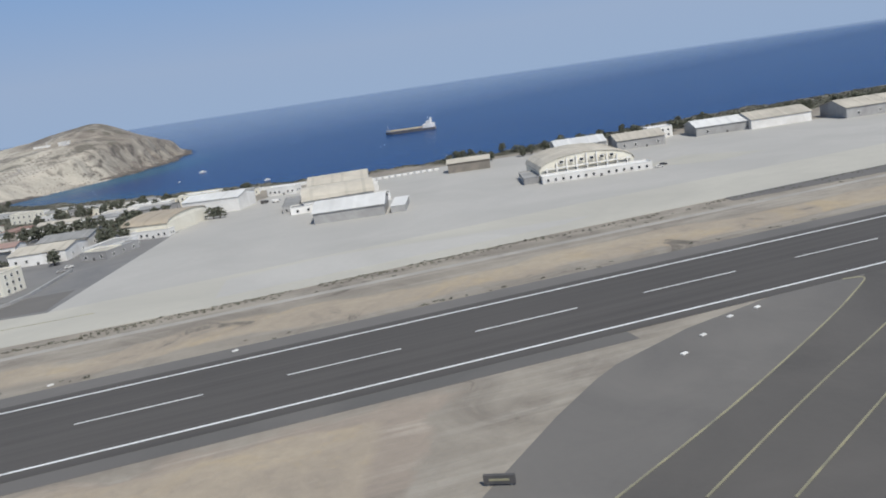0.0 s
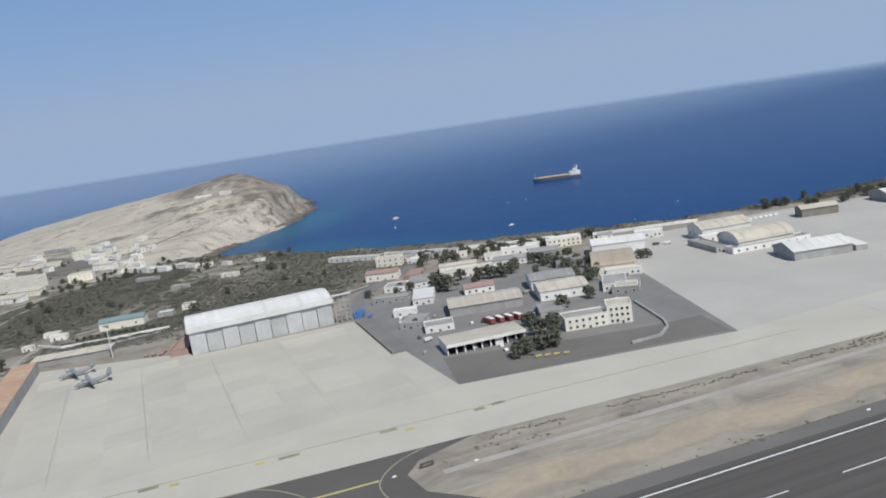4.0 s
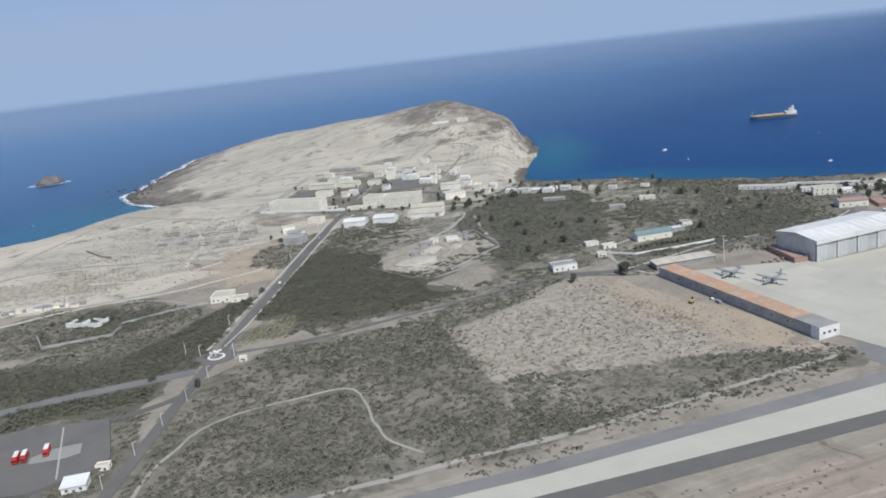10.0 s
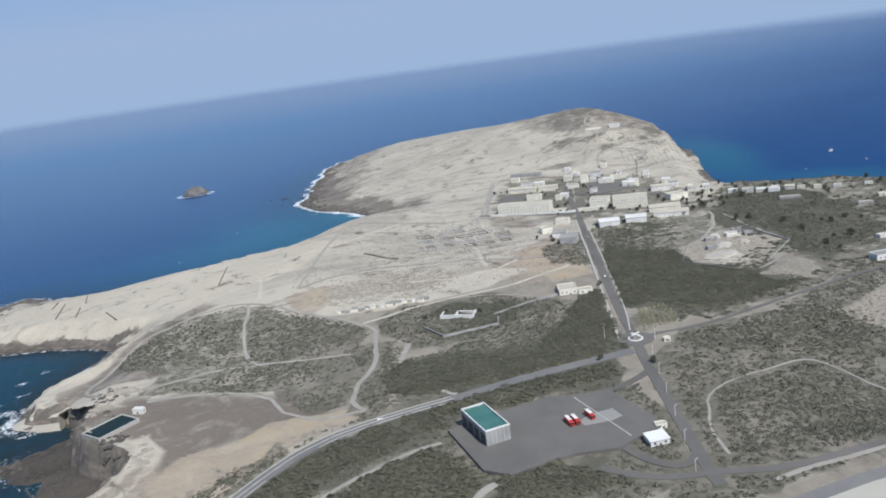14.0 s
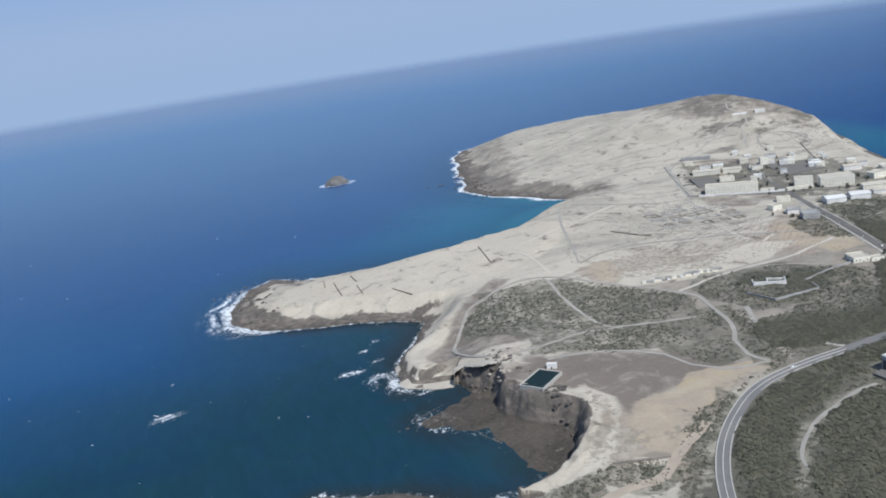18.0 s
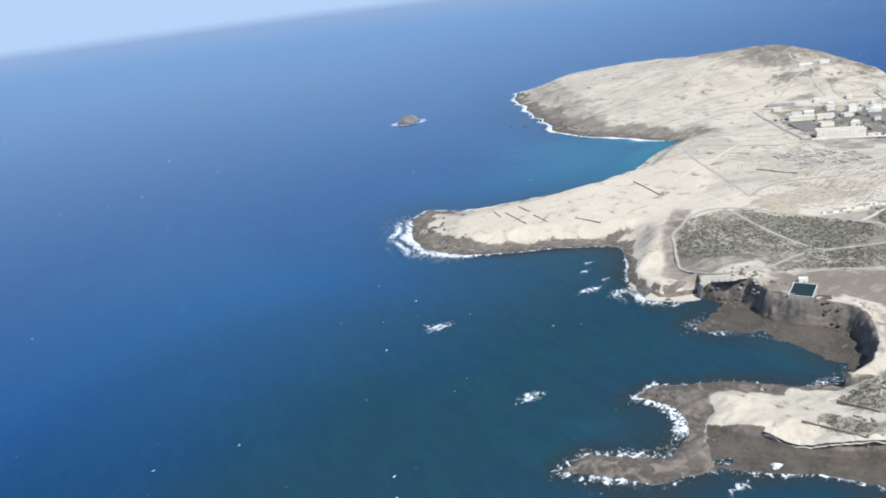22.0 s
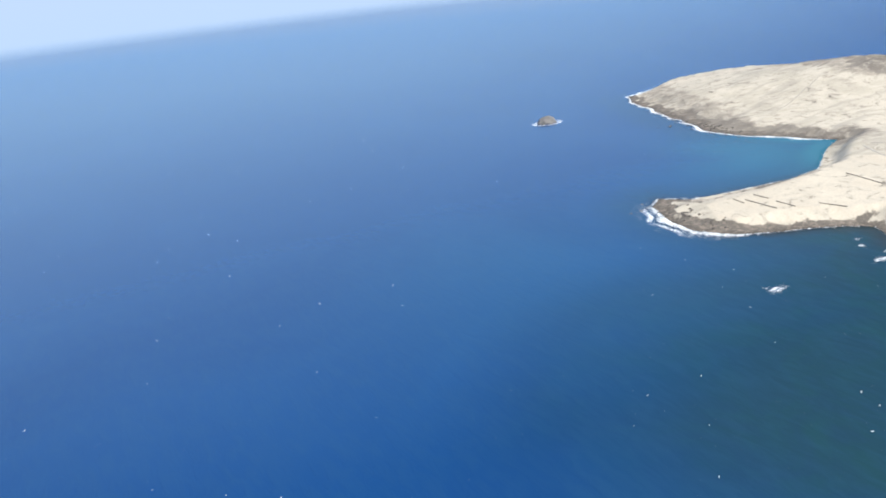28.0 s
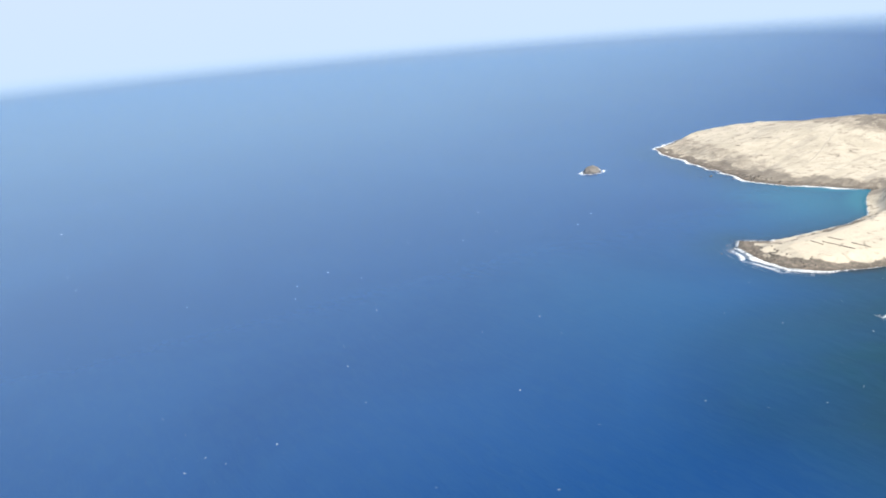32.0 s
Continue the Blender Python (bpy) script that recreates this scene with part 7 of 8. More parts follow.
def tree_kind(seed):
    """A trunk with limbs, and a crown of many small leaf tufts."""
    r = random.Random(seed)
    bm = bmesh.new()
    crown = []
    for p0, p1, r0, r1 in [((0, 0, -0.3), (0.1, 0, 1.2), 0.16, 0.11)] + [((0.08, 0, 0.8 + 0.1 * k), (math.cos(k * 2.2) * 0.9, math.sin(k * 2.2) * 0.9, 1.9 + 0.25 * (k % 3)), 0.08, 0.03) for k in range(6)]:
        tmp = bpy.data.meshes.new("tmp")
        b2 = tube(p0, p1, r0, r1, 7)
        b2.to_mesh(tmp)
        b2.free()
        bm.from_mesh(tmp)
        bpy.data.meshes.remove(tmp)
    trunk = make("trunk", bm, M_BARK)
    pts = []
    for k in range(64):
        a, e = r.uniform(0, 6.28), r.uniform(0, 1) ** 0.8
        rr = 1.25 * math.sqrt(r.random()) * (0.75 + 0.4 * math.sin(2 * a + seed))
        c = np.array([rr * math.cos(a), rr * math.sin(a), 0.45 + 2.1 * e * (1 - 0.4 * rr / 1.35)])
        pts.append(clump_shape(seed * 50 + k, 16) * r.uniform(0.24, 0.46) + c)
    co = np.concatenate(pts)
    me = bpy.data.meshes.new("crown")
    me.from_pydata(co.tolist(), [], [(i, i + 1, i + 2) for i in range(0, len(co), 3)])
    me.materials.append(M_LEAF)
    return trunk, me


TREES = [tree_kind(k) for k in range(5)]


def tree(x, y, s, k, label="dark green coastal tree with a broad uneven crown"):
    root = thing("tree", label, "tree", pose(x, y, z_at(x, y), 0, 0, 77 * k) @ Matrix.Diagonal((s, s, s, 1)))
    t, c = TREES[k % 5]
    part("trunk", t, None, root)
    part("crown", c, None, root)


tr = random.Random(12)
SPOTS = [(11, 76.4, 1.5), (13.3, 77, 1.6), (16, 77.5, 1.4), (18.5, 77, 1.6), (20.5, 79, 1.8), (24, 86, 1.9), (22.7, 96, 1.5), (21.5, 88, 1.7), (35.4, 104.3, 1.5), (45, 108.4, 1.4), (18.5, 156, 2.2), (20.5, 151.5, 2.2),
         (28.8, 163.2, 1.5), (33, 157.5, 1.7), (36.3, 156.5, 1.8), (39.4, 155.1, 1.8), (43.5, 156.5, 1.7), (46, 160, 1.6), (53, 123.8, 1.3), (52, 131, 1.6), (54, 137, 1.8), (56, 143, 1.8), (63.3, 157.6, 1.5), (66, 162, 1.4), (78.8, 138.5, 1.3), (80.5, 137.5, 1.2),
         (-125, 176, 1.2), (-108, 172, 1.6), (-106, 175, 1.4), (-52, 205, 1.3)]
for i, (x, y, s) in enumerate(SPOTS):
    tree(x, y, s, i)
for i in range(26):
    k = i / 25
    tree(26 + 60 * k + tr.uniform(-2, 2), 212 - 26 * k + tr.uniform(-4, 4) if i % 3 else 198 - 14 * k, tr.uniform(0.9, 1.5), i, "dark tree in the belt along the shore")
for i in range(22):
    k = i / 21
    tree(160 + 120 * k + tr.uniform(-3, 3), 160 - 24 * k + tr.uniform(-3, 5), tr.uniform(1.0, 1.6), i + 3, "dark tree behind the apron hangars")
for i in range(26):
    k = i / 25
    x, y = -170 + 130 * k + tr.uniform(-3, 3), 374 - 20 * math.sin(3 * k) - 40 * k + tr.uniform(-5, 5)
    tree(x, y, tr.uniform(0.5, 0.95), i + 7, "small dark tree beside the village houses")
for i in range(14):
    tree(-150 + tr.uniform(-22, 40), 400 + tr.uniform(-12, 46), tr.uniform(0.4, 0.8), i + 2, "small dark tree in a village yard")
for x, y, s in ((-178, 352, 0.9), (-203, 318, 0.9), (-206, 330, 0.8), (-190, 330, 0.8), (-238, 246, 0.8), (-222, 240, 0.9), (-296, 250, 0.7), (-286, 252, 0.7), (-275, 243, 0.8), (-262, 172, 0.8), (-250, 160, 0.9)):
    tree(x, y, s, int(s * 50) + int(-x), "small dark tree by the road")

for i in range(40):
    k = tr.random()
    tree(20 + 70 * k + tr.uniform(-3, 3), 226 - 40 * k + tr.uniform(-12, 8), tr.uniform(0.6, 1.3), i + 1, "dark tree among the shore houses")
for i in range(14):
    tree(tr.uniform(-2, 62), tr.uniform(118, 172), tr.uniform(0.7, 1.2), i + 4, "dark tree between the depot buildings")

for i in range(22):
    tree(tr.uniform(48, 66), tr.uniform(122, 176), tr.uniform(0.9, 1.6), i + 2, "dark tree between the depot and the hangars")
for i in range(30):
    k = tr.random()
    tree(150 + 165 * k + tr.uniform(-4, 4), 176 - 40 * k + tr.uniform(-6, 6), tr.uniform(0.9, 1.4), i + 5, "dark tree in the hedge above the beach")
for i in range(34):
    tree(tr.uniform(-132, -4), tr.uniform(212, 330), tr.uniform(0.6, 1.3), i + 3, "dark tree rising from the thicket")
for i in range(26):
    tree(tr.uniform(-114, -58), tr.uniform(318, 366), tr.uniform(0.6, 1.1), i + 4, "dark tree on the bay shore below the camp")
for i in range(24):
    tree(tr.uniform(-172, -92), tr.uniform(340, 470), tr.uniform(0.45, 0.85), i + 9, "small dark tree between camp buildings")

# ---- walls, rows of stones, kerbs ----


def low_wall(pts, h, t, mat, name, label, category="wall"):
    """A wall built of separate straight lengths."""
    root = thing(name, label, category, pose(pts[0][0], pts[0][1], 0))
    for (x0, y0), (x1, y1) in zip(pts[:-1], pts[1:]):
        n = max(1, int(math.hypot(x1 - x0, y1 - y0) / 5))
        for i in range(n):
            ax, ay = x0 + (x1 - x0) * i / n, y0 + (y1 - y0) * i / n
            bx, by = x0 + (x1 - x0) * (i + 1) / n, y0 + (y1 - y0) * (i + 1) / n
            z = min(z_at(ax, ay), z_at(bx, by))
            l_ = math.hypot(bx - ax, by - ay)
            part("wall_length", box(0, -t / 2, -0.4, l_ - 0.01, t / 2, h + max(z_at(ax, ay), z_at(bx, by)) - z, 0.03), mat, root, "", pose(ax - pts[0][0], ay - pts[0][1], z, 0, 0, math.degrees(math.atan2(by - ay, bx - ax))))
    return root


for pts in ([(-359.5, 397), (-367, 362)], [(-444, 414), (-446, 384)], [(-435, 394), (-436, 377)], [(-421.5, 370), (-416, 352)], [(-433, 417), (-433, 403)], [(-448, 422), (-450, 409)]):
    low_wall(pts, 0.45, 0.45, M_STONE, "stone_row", "low dark row of stones on pale sand")
low_wall([(-291, 363), (-284, 347), (-279, 341)], 0.6, 0.5, M_STONE, "field_wall", "dark stone wall on the sandy plain")
for i in range(5):
    for j in range(4):
        cx, cy = -256 + 9.5 * i + 2.4 * j, 356 - 4.2 * i + 10.5 * j + 3 * math.sin(i * 2 + j)
        w_, d_ = 2.4 + 0.9 * ((i * 3 + j) % 3), 2.0 + 0.7 * ((i + j) % 3)
        ring = [(cx - w_, cy + 0.4), (cx + w_ * 0.9, cy - d_ * 0.8), (cx + w_, cy + d_), (cx - w_ * 0.8, cy + d_ * 1.6)]
        low_wall(ring if (i + j) % 2 else ring + ring[:1], 0.4, 0.5, (M_STONE, M_WALL_GREY)[(i * 2 + j) % 2], "ruin_plot", "low tumbled walls of an old plot on the plain")
low_wall([(-300, 240), (-297, 226), (-275, 225), (-272, 232)], 0.9, 0.4, M_WALL_GREY, "plot_wall", "grey wall round the ruined house")
low_wall([(-291, 246), (-280, 238.5), (-276.6, 243.4)], 1.7, 0.3, M_WALL_WHITE, "ruin_wall", "roofless white ruin wall in a dark plot")
low_wall([(-287.6, 251), (-291, 246)], 1.2, 0.3, M_WALL_WHITE, "ruin_wall", "broken white ruin wall")
low_wall([(-286, 242.6), (-283, 247)], 1.5, 0.3, M_WALL_WHITE, "ruin_wall", "inner white wall of the ruin")
low_wall([(-282, 248.6), (-276.6, 243.4)], 0.9, 0.3, M_WALL_WHITE, "ruin_wall", "low broken wall of the ruin")
low_wall([(-272, 236), (-256, 240), (-240, 241)], 0.8, 0.3, M_WALL_GREY, "plot_wall", "long grey boundary wall")
low_wall([(-202, 401), (-198.5, 398.5), (-171, 376.5), (-160, 371)], 1.3, 0.4, M_WALL_WHITE, "camp_wall", "white wall before the barracks")
low_wall([(-10.2, 100), (-10.6, 139)], 0.7, 0.5, M_STONE, "apron_kerb", "low dark wall at the edge of the apron")
low_wall([(32.3, 66.9), (39.3, 67), (43.8, 71.3), (46, 76.2), (50.3, 95.5)], 0.6, 0.5, M_WALL_GREY, "yard_wall", "low grey curved wall beside the tarmac")
low_wall([(-52, 473), (-84, 423)], 0.3, 0.5, M_STONE, "boundary_wall", "dark wall running up the slope")
low_wall([(-206, 404), (-157, 504)], 0.35, 0.4, M_WALL_GREY, "boundary_wall", "pale wall along the camp road")
low_wall([(-150, 505), (-104, 470)], 0.4, 0.5, M_STONE, "boundary_wall", "dark wall behind the camp")

for pts in ([(-464, 149.5), (-460, 136.5), (-428, 144)], [(-482, 147), (-474, 129.5), (-464, 131.5)], [(-420, 153.5), (-404, 148)]):
    low_wall(pts, 0.6, 0.4, M_STONE, "plot_wall", "low stone wall round a scrub plot")
low_wall([(24, 243), (45, 222), (70, 206), (92, 190), (126, 176)], 1.0, 0.6, M_WALL_WHITE, "sea_wall", "pale wall along the beach")
for i in range(15):
    k = (i + 0.5) / 15
    building("shore_store", "low pale house above the beach", (14 + 78 * k + 3 * math.sin(i * 2.1), 222 - 42 * k + 5 * math.cos(i * 1.7)), (18.5 + 78 * k + 3 * math.sin(i * 2.1), 219.4 - 42 * k + 5 * math.cos(i * 1.7)), 3.6 + (i % 3), 1.6 + 0.3 * (i % 2), ("flat", "gable", "flat")[i % 3], (WW, WC, WW, WG)[i % 4], (RC, RG, RW)[i % 3], 1, 3, 1, 0.6, 0.1, "house")

# ---- reservoir on the cliff ----
res = thing("reservoir", "walled pool of dark green water on the cliff", "reservoir", pose(-413.4, 211, z_at(-413.4, 211) - 0.2, 0, 0, 35))
wl_ = 7.2
for k, (x0, y0, x1, y1) in enumerate(((-wl_, -4.8, wl_, -4.35), (-wl_, 4.35, wl_, 4.8), (-wl_, -4.35, -wl_ + 0.45, 4.35), (wl_ - 0.45, -4.35, wl_, 4.35))):
    part("wall", box(x0, y0, -2.5, x1, y1, 1.1, 0.05), M_CONCRETE, res)
M_POOL, _n, _l, _b = nodes_of("pool_water", 0.35)
_b.inputs["Specular IOR Level"].default_value = 0.15
_b.inputs["Base Color"].default_value = (0.012, 0.024, 0.021, 1)
part("water", box(-wl_ + 0.45, -4.35, -0.5, wl_ - 0.45, 4.35, 0.8), M_POOL, res, "dark green still water")
building("pump_house", "small white pump house by the pool", (-407, 219), (-404, 217), 2, 1.6, "flat", WW, RW, 1, 1, 1, category="hut")

# ---- islet ----
bm = bmesh.new()
bmesh.ops.create_icosphere(bm, subdivisions=5, radius=1.0)
for v in bm.verts:
    d = v.co.normalized()
    k = 1 + 0.12 * noise.noise(d * 2.2) + 0.06 * noise.noise(d * 6) + 0.03 * noise.noise(d * 15)
    v.co = Vector((d.x * 11.5 * k, d.y * 9 * k, max(d.z, -0.3) * 7.8 * k))
    if v.co.z < 2.2:
        v.co.x *= 1.08
        v.co.y *= 1.08
me = make("islet", bm, surface("islet_rock", (0.215, 0.205, 0.195), (0.12, 0.115, 0.11), 0.12, 0.8, 0.95, relief=0.4))
me.shade_smooth()
islet = new("islet", me)
islet.matrix_world = pose(-354, 797, SEA, 0, 0, 10)
tagged(islet, "bare brown rock islet standing in the sea", "islet", kind="structure")


def boulders(name, centre, spread, n, size, seed, label):
    r = random.Random(seed)
    bm = bmesh.new()
    for _ in range(n):
        x, y = centre[0] + r.gauss(0, spread[0]), centre[1] + r.gauss(0, spread[1])
        made = bmesh.ops.create_icosphere(bm, subdivisions=1, radius=1.0)["verts"]
        s = size * r.uniform(0.3, 1.3)
        z = max(z_at(x, y), SEA - 0.2)
        off = r.uniform(0, 50)
        for v in made:
            k = 1 + 0.5 * noise.noise(v.co * 1.5 + Vector((off, 0, 0)))
            v.co = Vector((v.co.x * s * k * 1.2, v.co.y * s * k, v.co.z * s * k * 0.6)) + Vector((x, y, z))
    return tagged(new(name, make(name, bm, M_ROCK)), label, "rocks", kind="stuff")


M_ROCK = surface("shore_rock", (0.12, 0.105, 0.09), (0.07, 0.062, 0.055), 0.2, 1.5, 0.85, relief=0.2)
for i, (c, sp, n, s) in enumerate((((-492, 425), (9, 20), 70, 1.0), ((-449, 228), (4, 4), 40, 0.7), ((-431, 206), (4, 10), 26, 0.55), ((-530, 166), (8, 3), 18, 0.8), ((-503, 190), (3, 4), 40, 0.7), ((-275, 620), (8, 25), 70, 1.3),
                                   ((-430, 178), (3, 5), 16, 0.5), ((-421, 240), (5, 4), 50, 0.9), ((-414, 200), (3, 8), 50, 0.9))):
    boulders("shore_rocks", c, sp, n, s, i + 1, "dark wet rocks along the shore")

M_PALE_ROCK = surface("pale_rock", (0.46, 0.41, 0.34), (0.33, 0.29, 0.245), 0.2, 1.5, 0.9, relief=0.2)
for i, (c, sp) in enumerate((((-413, 242), (5, 2.5)), ((-419, 231), (2.5, 4)), ((-404, 186), (1.5, 6)))):
    heap = boulders("rim_rocks", c, sp, 45, 0.75, 40 + i, "pale weathered rocks along the rim of the cove")
    heap.data.materials.clear()
    heap.data.materials.append(M_PALE_ROCK)



def rock_ledge(pts, out, back, thick, seed, label):
    """A flat weathered shelf of rock that juts over the wall below it, with a broken edge."""
    p = [Vector((x, y, 0)) for x, y in pts]
    dense = []
    for a, b in zip(p[:-1], p[1:]):
        k = max(1, int((b - a).length / 0.8))
        dense += [a.lerp(b, i / k) for i in range(k)]
    dense.append(p[-1])
    r = random.Random(seed)
    vv, ff = [], []
    zs = [z_at(q.x, q.y) for q in dense]
    for i, q in enumerate(dense):
        d = (dense[min(i + 1, len(dense) - 1)] - dense[max(i - 1, 0)]).normalized()
        side = Vector((d.y, -d.x, 0))
        jag = out * (0.7 + 0.9 * noise.noise(Vector((q.x * 0.3, q.y * 0.3, seed))) + 0.9 * noise.noise(Vector((q.x * 0.1, q.y * 0.1, seed))) + 0.3 * r.random())
        near_ = [zs[m] for m in range(max(0, i - 3), min(len(zs), i + 4))]
        z = max(near_) + 0.12 + 0.12 * noise.noise(Vector((q.x * 0.2, q.y * 0.2, 3)))
        a, m, b = q - side * back, q + side * jag * 0.5, q + side * jag
        lo = thick * (0.75 + 0.7 * noise.noise(Vector((q.x * 0.22, q.y * 0.22, seed + 5))) + 0.4 * r.random())
        vv += [(a.x, a.y, max(z_at(a.x, a.y) + 0.02, z - 0.5)), (m.x, m.y, z), (b.x, b.y, z - 0.18), (b.x, b.y, z - lo * 0.6), (m.x, m.y, z - lo), (a.x, a.y, z - lo - 0.6)]
    for i in range(len(dense) - 1):
        for k in range(5):
            ff.append((6 * i + k, 6 * i + k + 1, 6 * i + k + 7, 6 * i + k + 6))
    ob = mesh_object("rock_ledge", vv, ff, M_LEDGE)
    return tagged(ob, label, "rock ledge", kind="structure")


M_LEDGE = surface("ledge_rock", (0.52, 0.47, 0.39), (0.42, 0.375, 0.31), 0.12, 1.2, 0.92, relief=0.15)
rock_ledge([(-450, 268), (-450, 261), (-446, 257), (-439, 254.5), (-431, 251), (-424, 244), (-419, 236)], 2.6, 3.0, 0.8, 3, "pale flat rock ledge jutting over a dark undercut")
rock_ledge([(-444, 300), (-448, 288), (-450, 276)], 1.6, 3.0, 0.7, 4, "pale stepped rock ledge above the water")
rock_ledge(LEDGE_SOUTH[:1:-1], 1.6, 2.0, 1.0, 5, "pale rock ledge over the dark shore")

# ---- white crests on the open water ----
wr = np.random.RandomState(21)
wc = []
for _ in range(4200):
    x, y = wr.uniform(-1700, 300), wr.uniform(60, 1500)
    wc.append((x, y))
wc = np.array(wc)
wc = wc[(shore(wc[:, 0], wc[:, 1]) < -25) & (rough(wc[:, 0], wc[:, 1], 180, 3) + 0.5 * wr.rand(len(wc)) > 0.1)]
wc = wc[wr.rand(len(wc)) < np.where(wc[:, 0] > -230, 0.08, np.where(wc[:, 1] > 420, 0.2, 0.5))]
vv, ff = [], []
for x, y in wc:
    L, W, a = wr.uniform(0.25, 0.9), wr.uniform(0.1, 0.24), wr.normal(0.6, 0.3)
    n0 = len(vv)
    k = 7
    for j in range(k):
        th = 2 * math.pi * j / k
        px, py = L * math.cos(th) * wr.uniform(0.6, 1.2), W * math.sin(th) * wr.uniform(0.5, 1.3)
        vv.append((x + px * math.cos(a) - py * math.sin(a), y + px * math.sin(a) + py * math.cos(a), SEA + 0.05))
    vv.append((x, y, SEA + 0.16))
    ff += [(n0 + j, n0 + (j + 1) % k, n0 + k) for j in range(k)]
M_FOAM = surface("foam", (0.8, 0.83, 0.85), (0.65, 0.7, 0.74), 0.5, 2.0, 0.9)
tagged(mesh_object("wave_crests", vv, ff, M_FOAM), "small scattered white wave crests", "waves", kind="stuff")


# ---- ship and boats ----
def hull(L, W, H, flare=0.15):
    prof = []
    n = 14
    bm = bmesh.new()
    rings = []
    for i in range(n + 1):
        t = i / n
        w = W / 2 * (1 - max(0, (t - 0.78) / 0.22) ** 1.8) * (0.82 + 0.18 * min(1, t / 0.12))
        x = -L / 2 + L * t
        up = H * (0.25 * max(0, (t - 0.85) / 0.15) + 0.1 * max(0, (0.1 - t) / 0.1))
        rings.append([bm.verts.new(c) for c in ((x, -w, H + up), (x - 0.02 * L * (t > 0.9), -w * 0.85, 0), (x - 0.02 * L * (t > 0.9), 0, -0.6), (x - 0.02 * L * (t > 0.9), w * 0.85, 0), (x, w, H + up))])
    for a, b in zip(rings[:-1], rings[1:]):
        for j in range(4):
            bm.faces.new((a[j], a[j + 1], b[j + 1], b[j]))
        bm.faces.new((a[4], a[0], b[0], b[4]))
    bm.faces.new(rings[0])
    bmesh.ops.remove_doubles(bm, verts=bm.verts, dist=0.01)
    bmesh.ops.recalc_face_normals(bm, faces=bm.faces)
    return bm


M_SHIP = surface("ship_hull", (0.26, 0.23, 0.2), (0.19, 0.17, 0.16), 0.3, 2.0, 0.6)
M_DECK = surface("ship_deck", (0.60, 0.50, 0.33), (0.46, 0.37, 0.24), 0.3, 2.0, 0.7)
ship = thing("cargo_ship", "small cargo ship with ochre deck and white bridge", "ship", pose(214, 472, SEA, 0, 0, 153) @ Matrix.Diagonal((1, 1, 1, 1)))
part("hull", hull(36, 5.6, 1.5), M_SHIP, ship)
part("deck", box(-10, -2.5, 2.0, 13.5, 2.5, 2.5, 0.05), M_DECK, ship, "ochre hatch covers along the deck")
for i in range(4):
    part("hatch", box(-8.5 + 5.4 * i, -2.1, 2.5, -4.2 + 5.4 * i, 2.1, 2.9, 0.05), M_DECK, ship)
part("rail", box(-10, -3.0, 2.0, 15, -2.8, 2.8), M_DECK, ship)
br = part("bridge", box(-17.4, -2.8, 1.6, -9.6, 2.8, 4.4, 0.1), M_WALL_WHITE, ship, "white deckhouse")
part("upper_bridge", box(-15.4, -2.6, 4.4, -12, 2.6, 6.2, 0.1), M_WALL_WHITE, br)
part("bridge_windows", box(-12.02, -2.3, 5.2, -11.9, 2.3, 5.8), M_GLASS, br)
for s in (-1.2, 1.2):
    part("funnel", tube((-15.0, s, 5.8), (-15.3, s, 8.2), 0.55, 0.45, 10), M_WALL_WHITE, ship)
part("mast", tube((-13.4, 0, 6.0), (-13.4, 0, 9.2), 0.15, 0.08), M_WALL_WHITE, ship)
part("foremast", tube((15.6, 0, 2.2), (15.6, 0, 6.6), 0.16, 0.08), M_WALL_GREY, ship)
part("bow_house", box(14.4, -1.4, 2.2, 16.8, 1.4, 3.1, 0.1), M_WALL_GREY, ship)
for x, y, s, a in ((74, 415, 0.75, 20), (103, 298, 0.5, 10), (62, 372, 0.35, 60)):
    bt = thing("boat", "small white motor boat on the bay", "boat", pose(x, y, SEA, 0, 0, a) @ Matrix.Diagonal((s, s, s, 1)))
    part("hull", hull(6, 1.9, 0.8), M_WALL_WHITE, bt)
    part("cabin", box(-1.4, -0.6, 0.8, 0.8, 0.6, 1.7, 0.1), M_WALL_WHITE, bt)
    part("windscreen", box(0.8, -0.5, 1.0, 0.86, 0.5, 1.5), M_GLASS, bt)


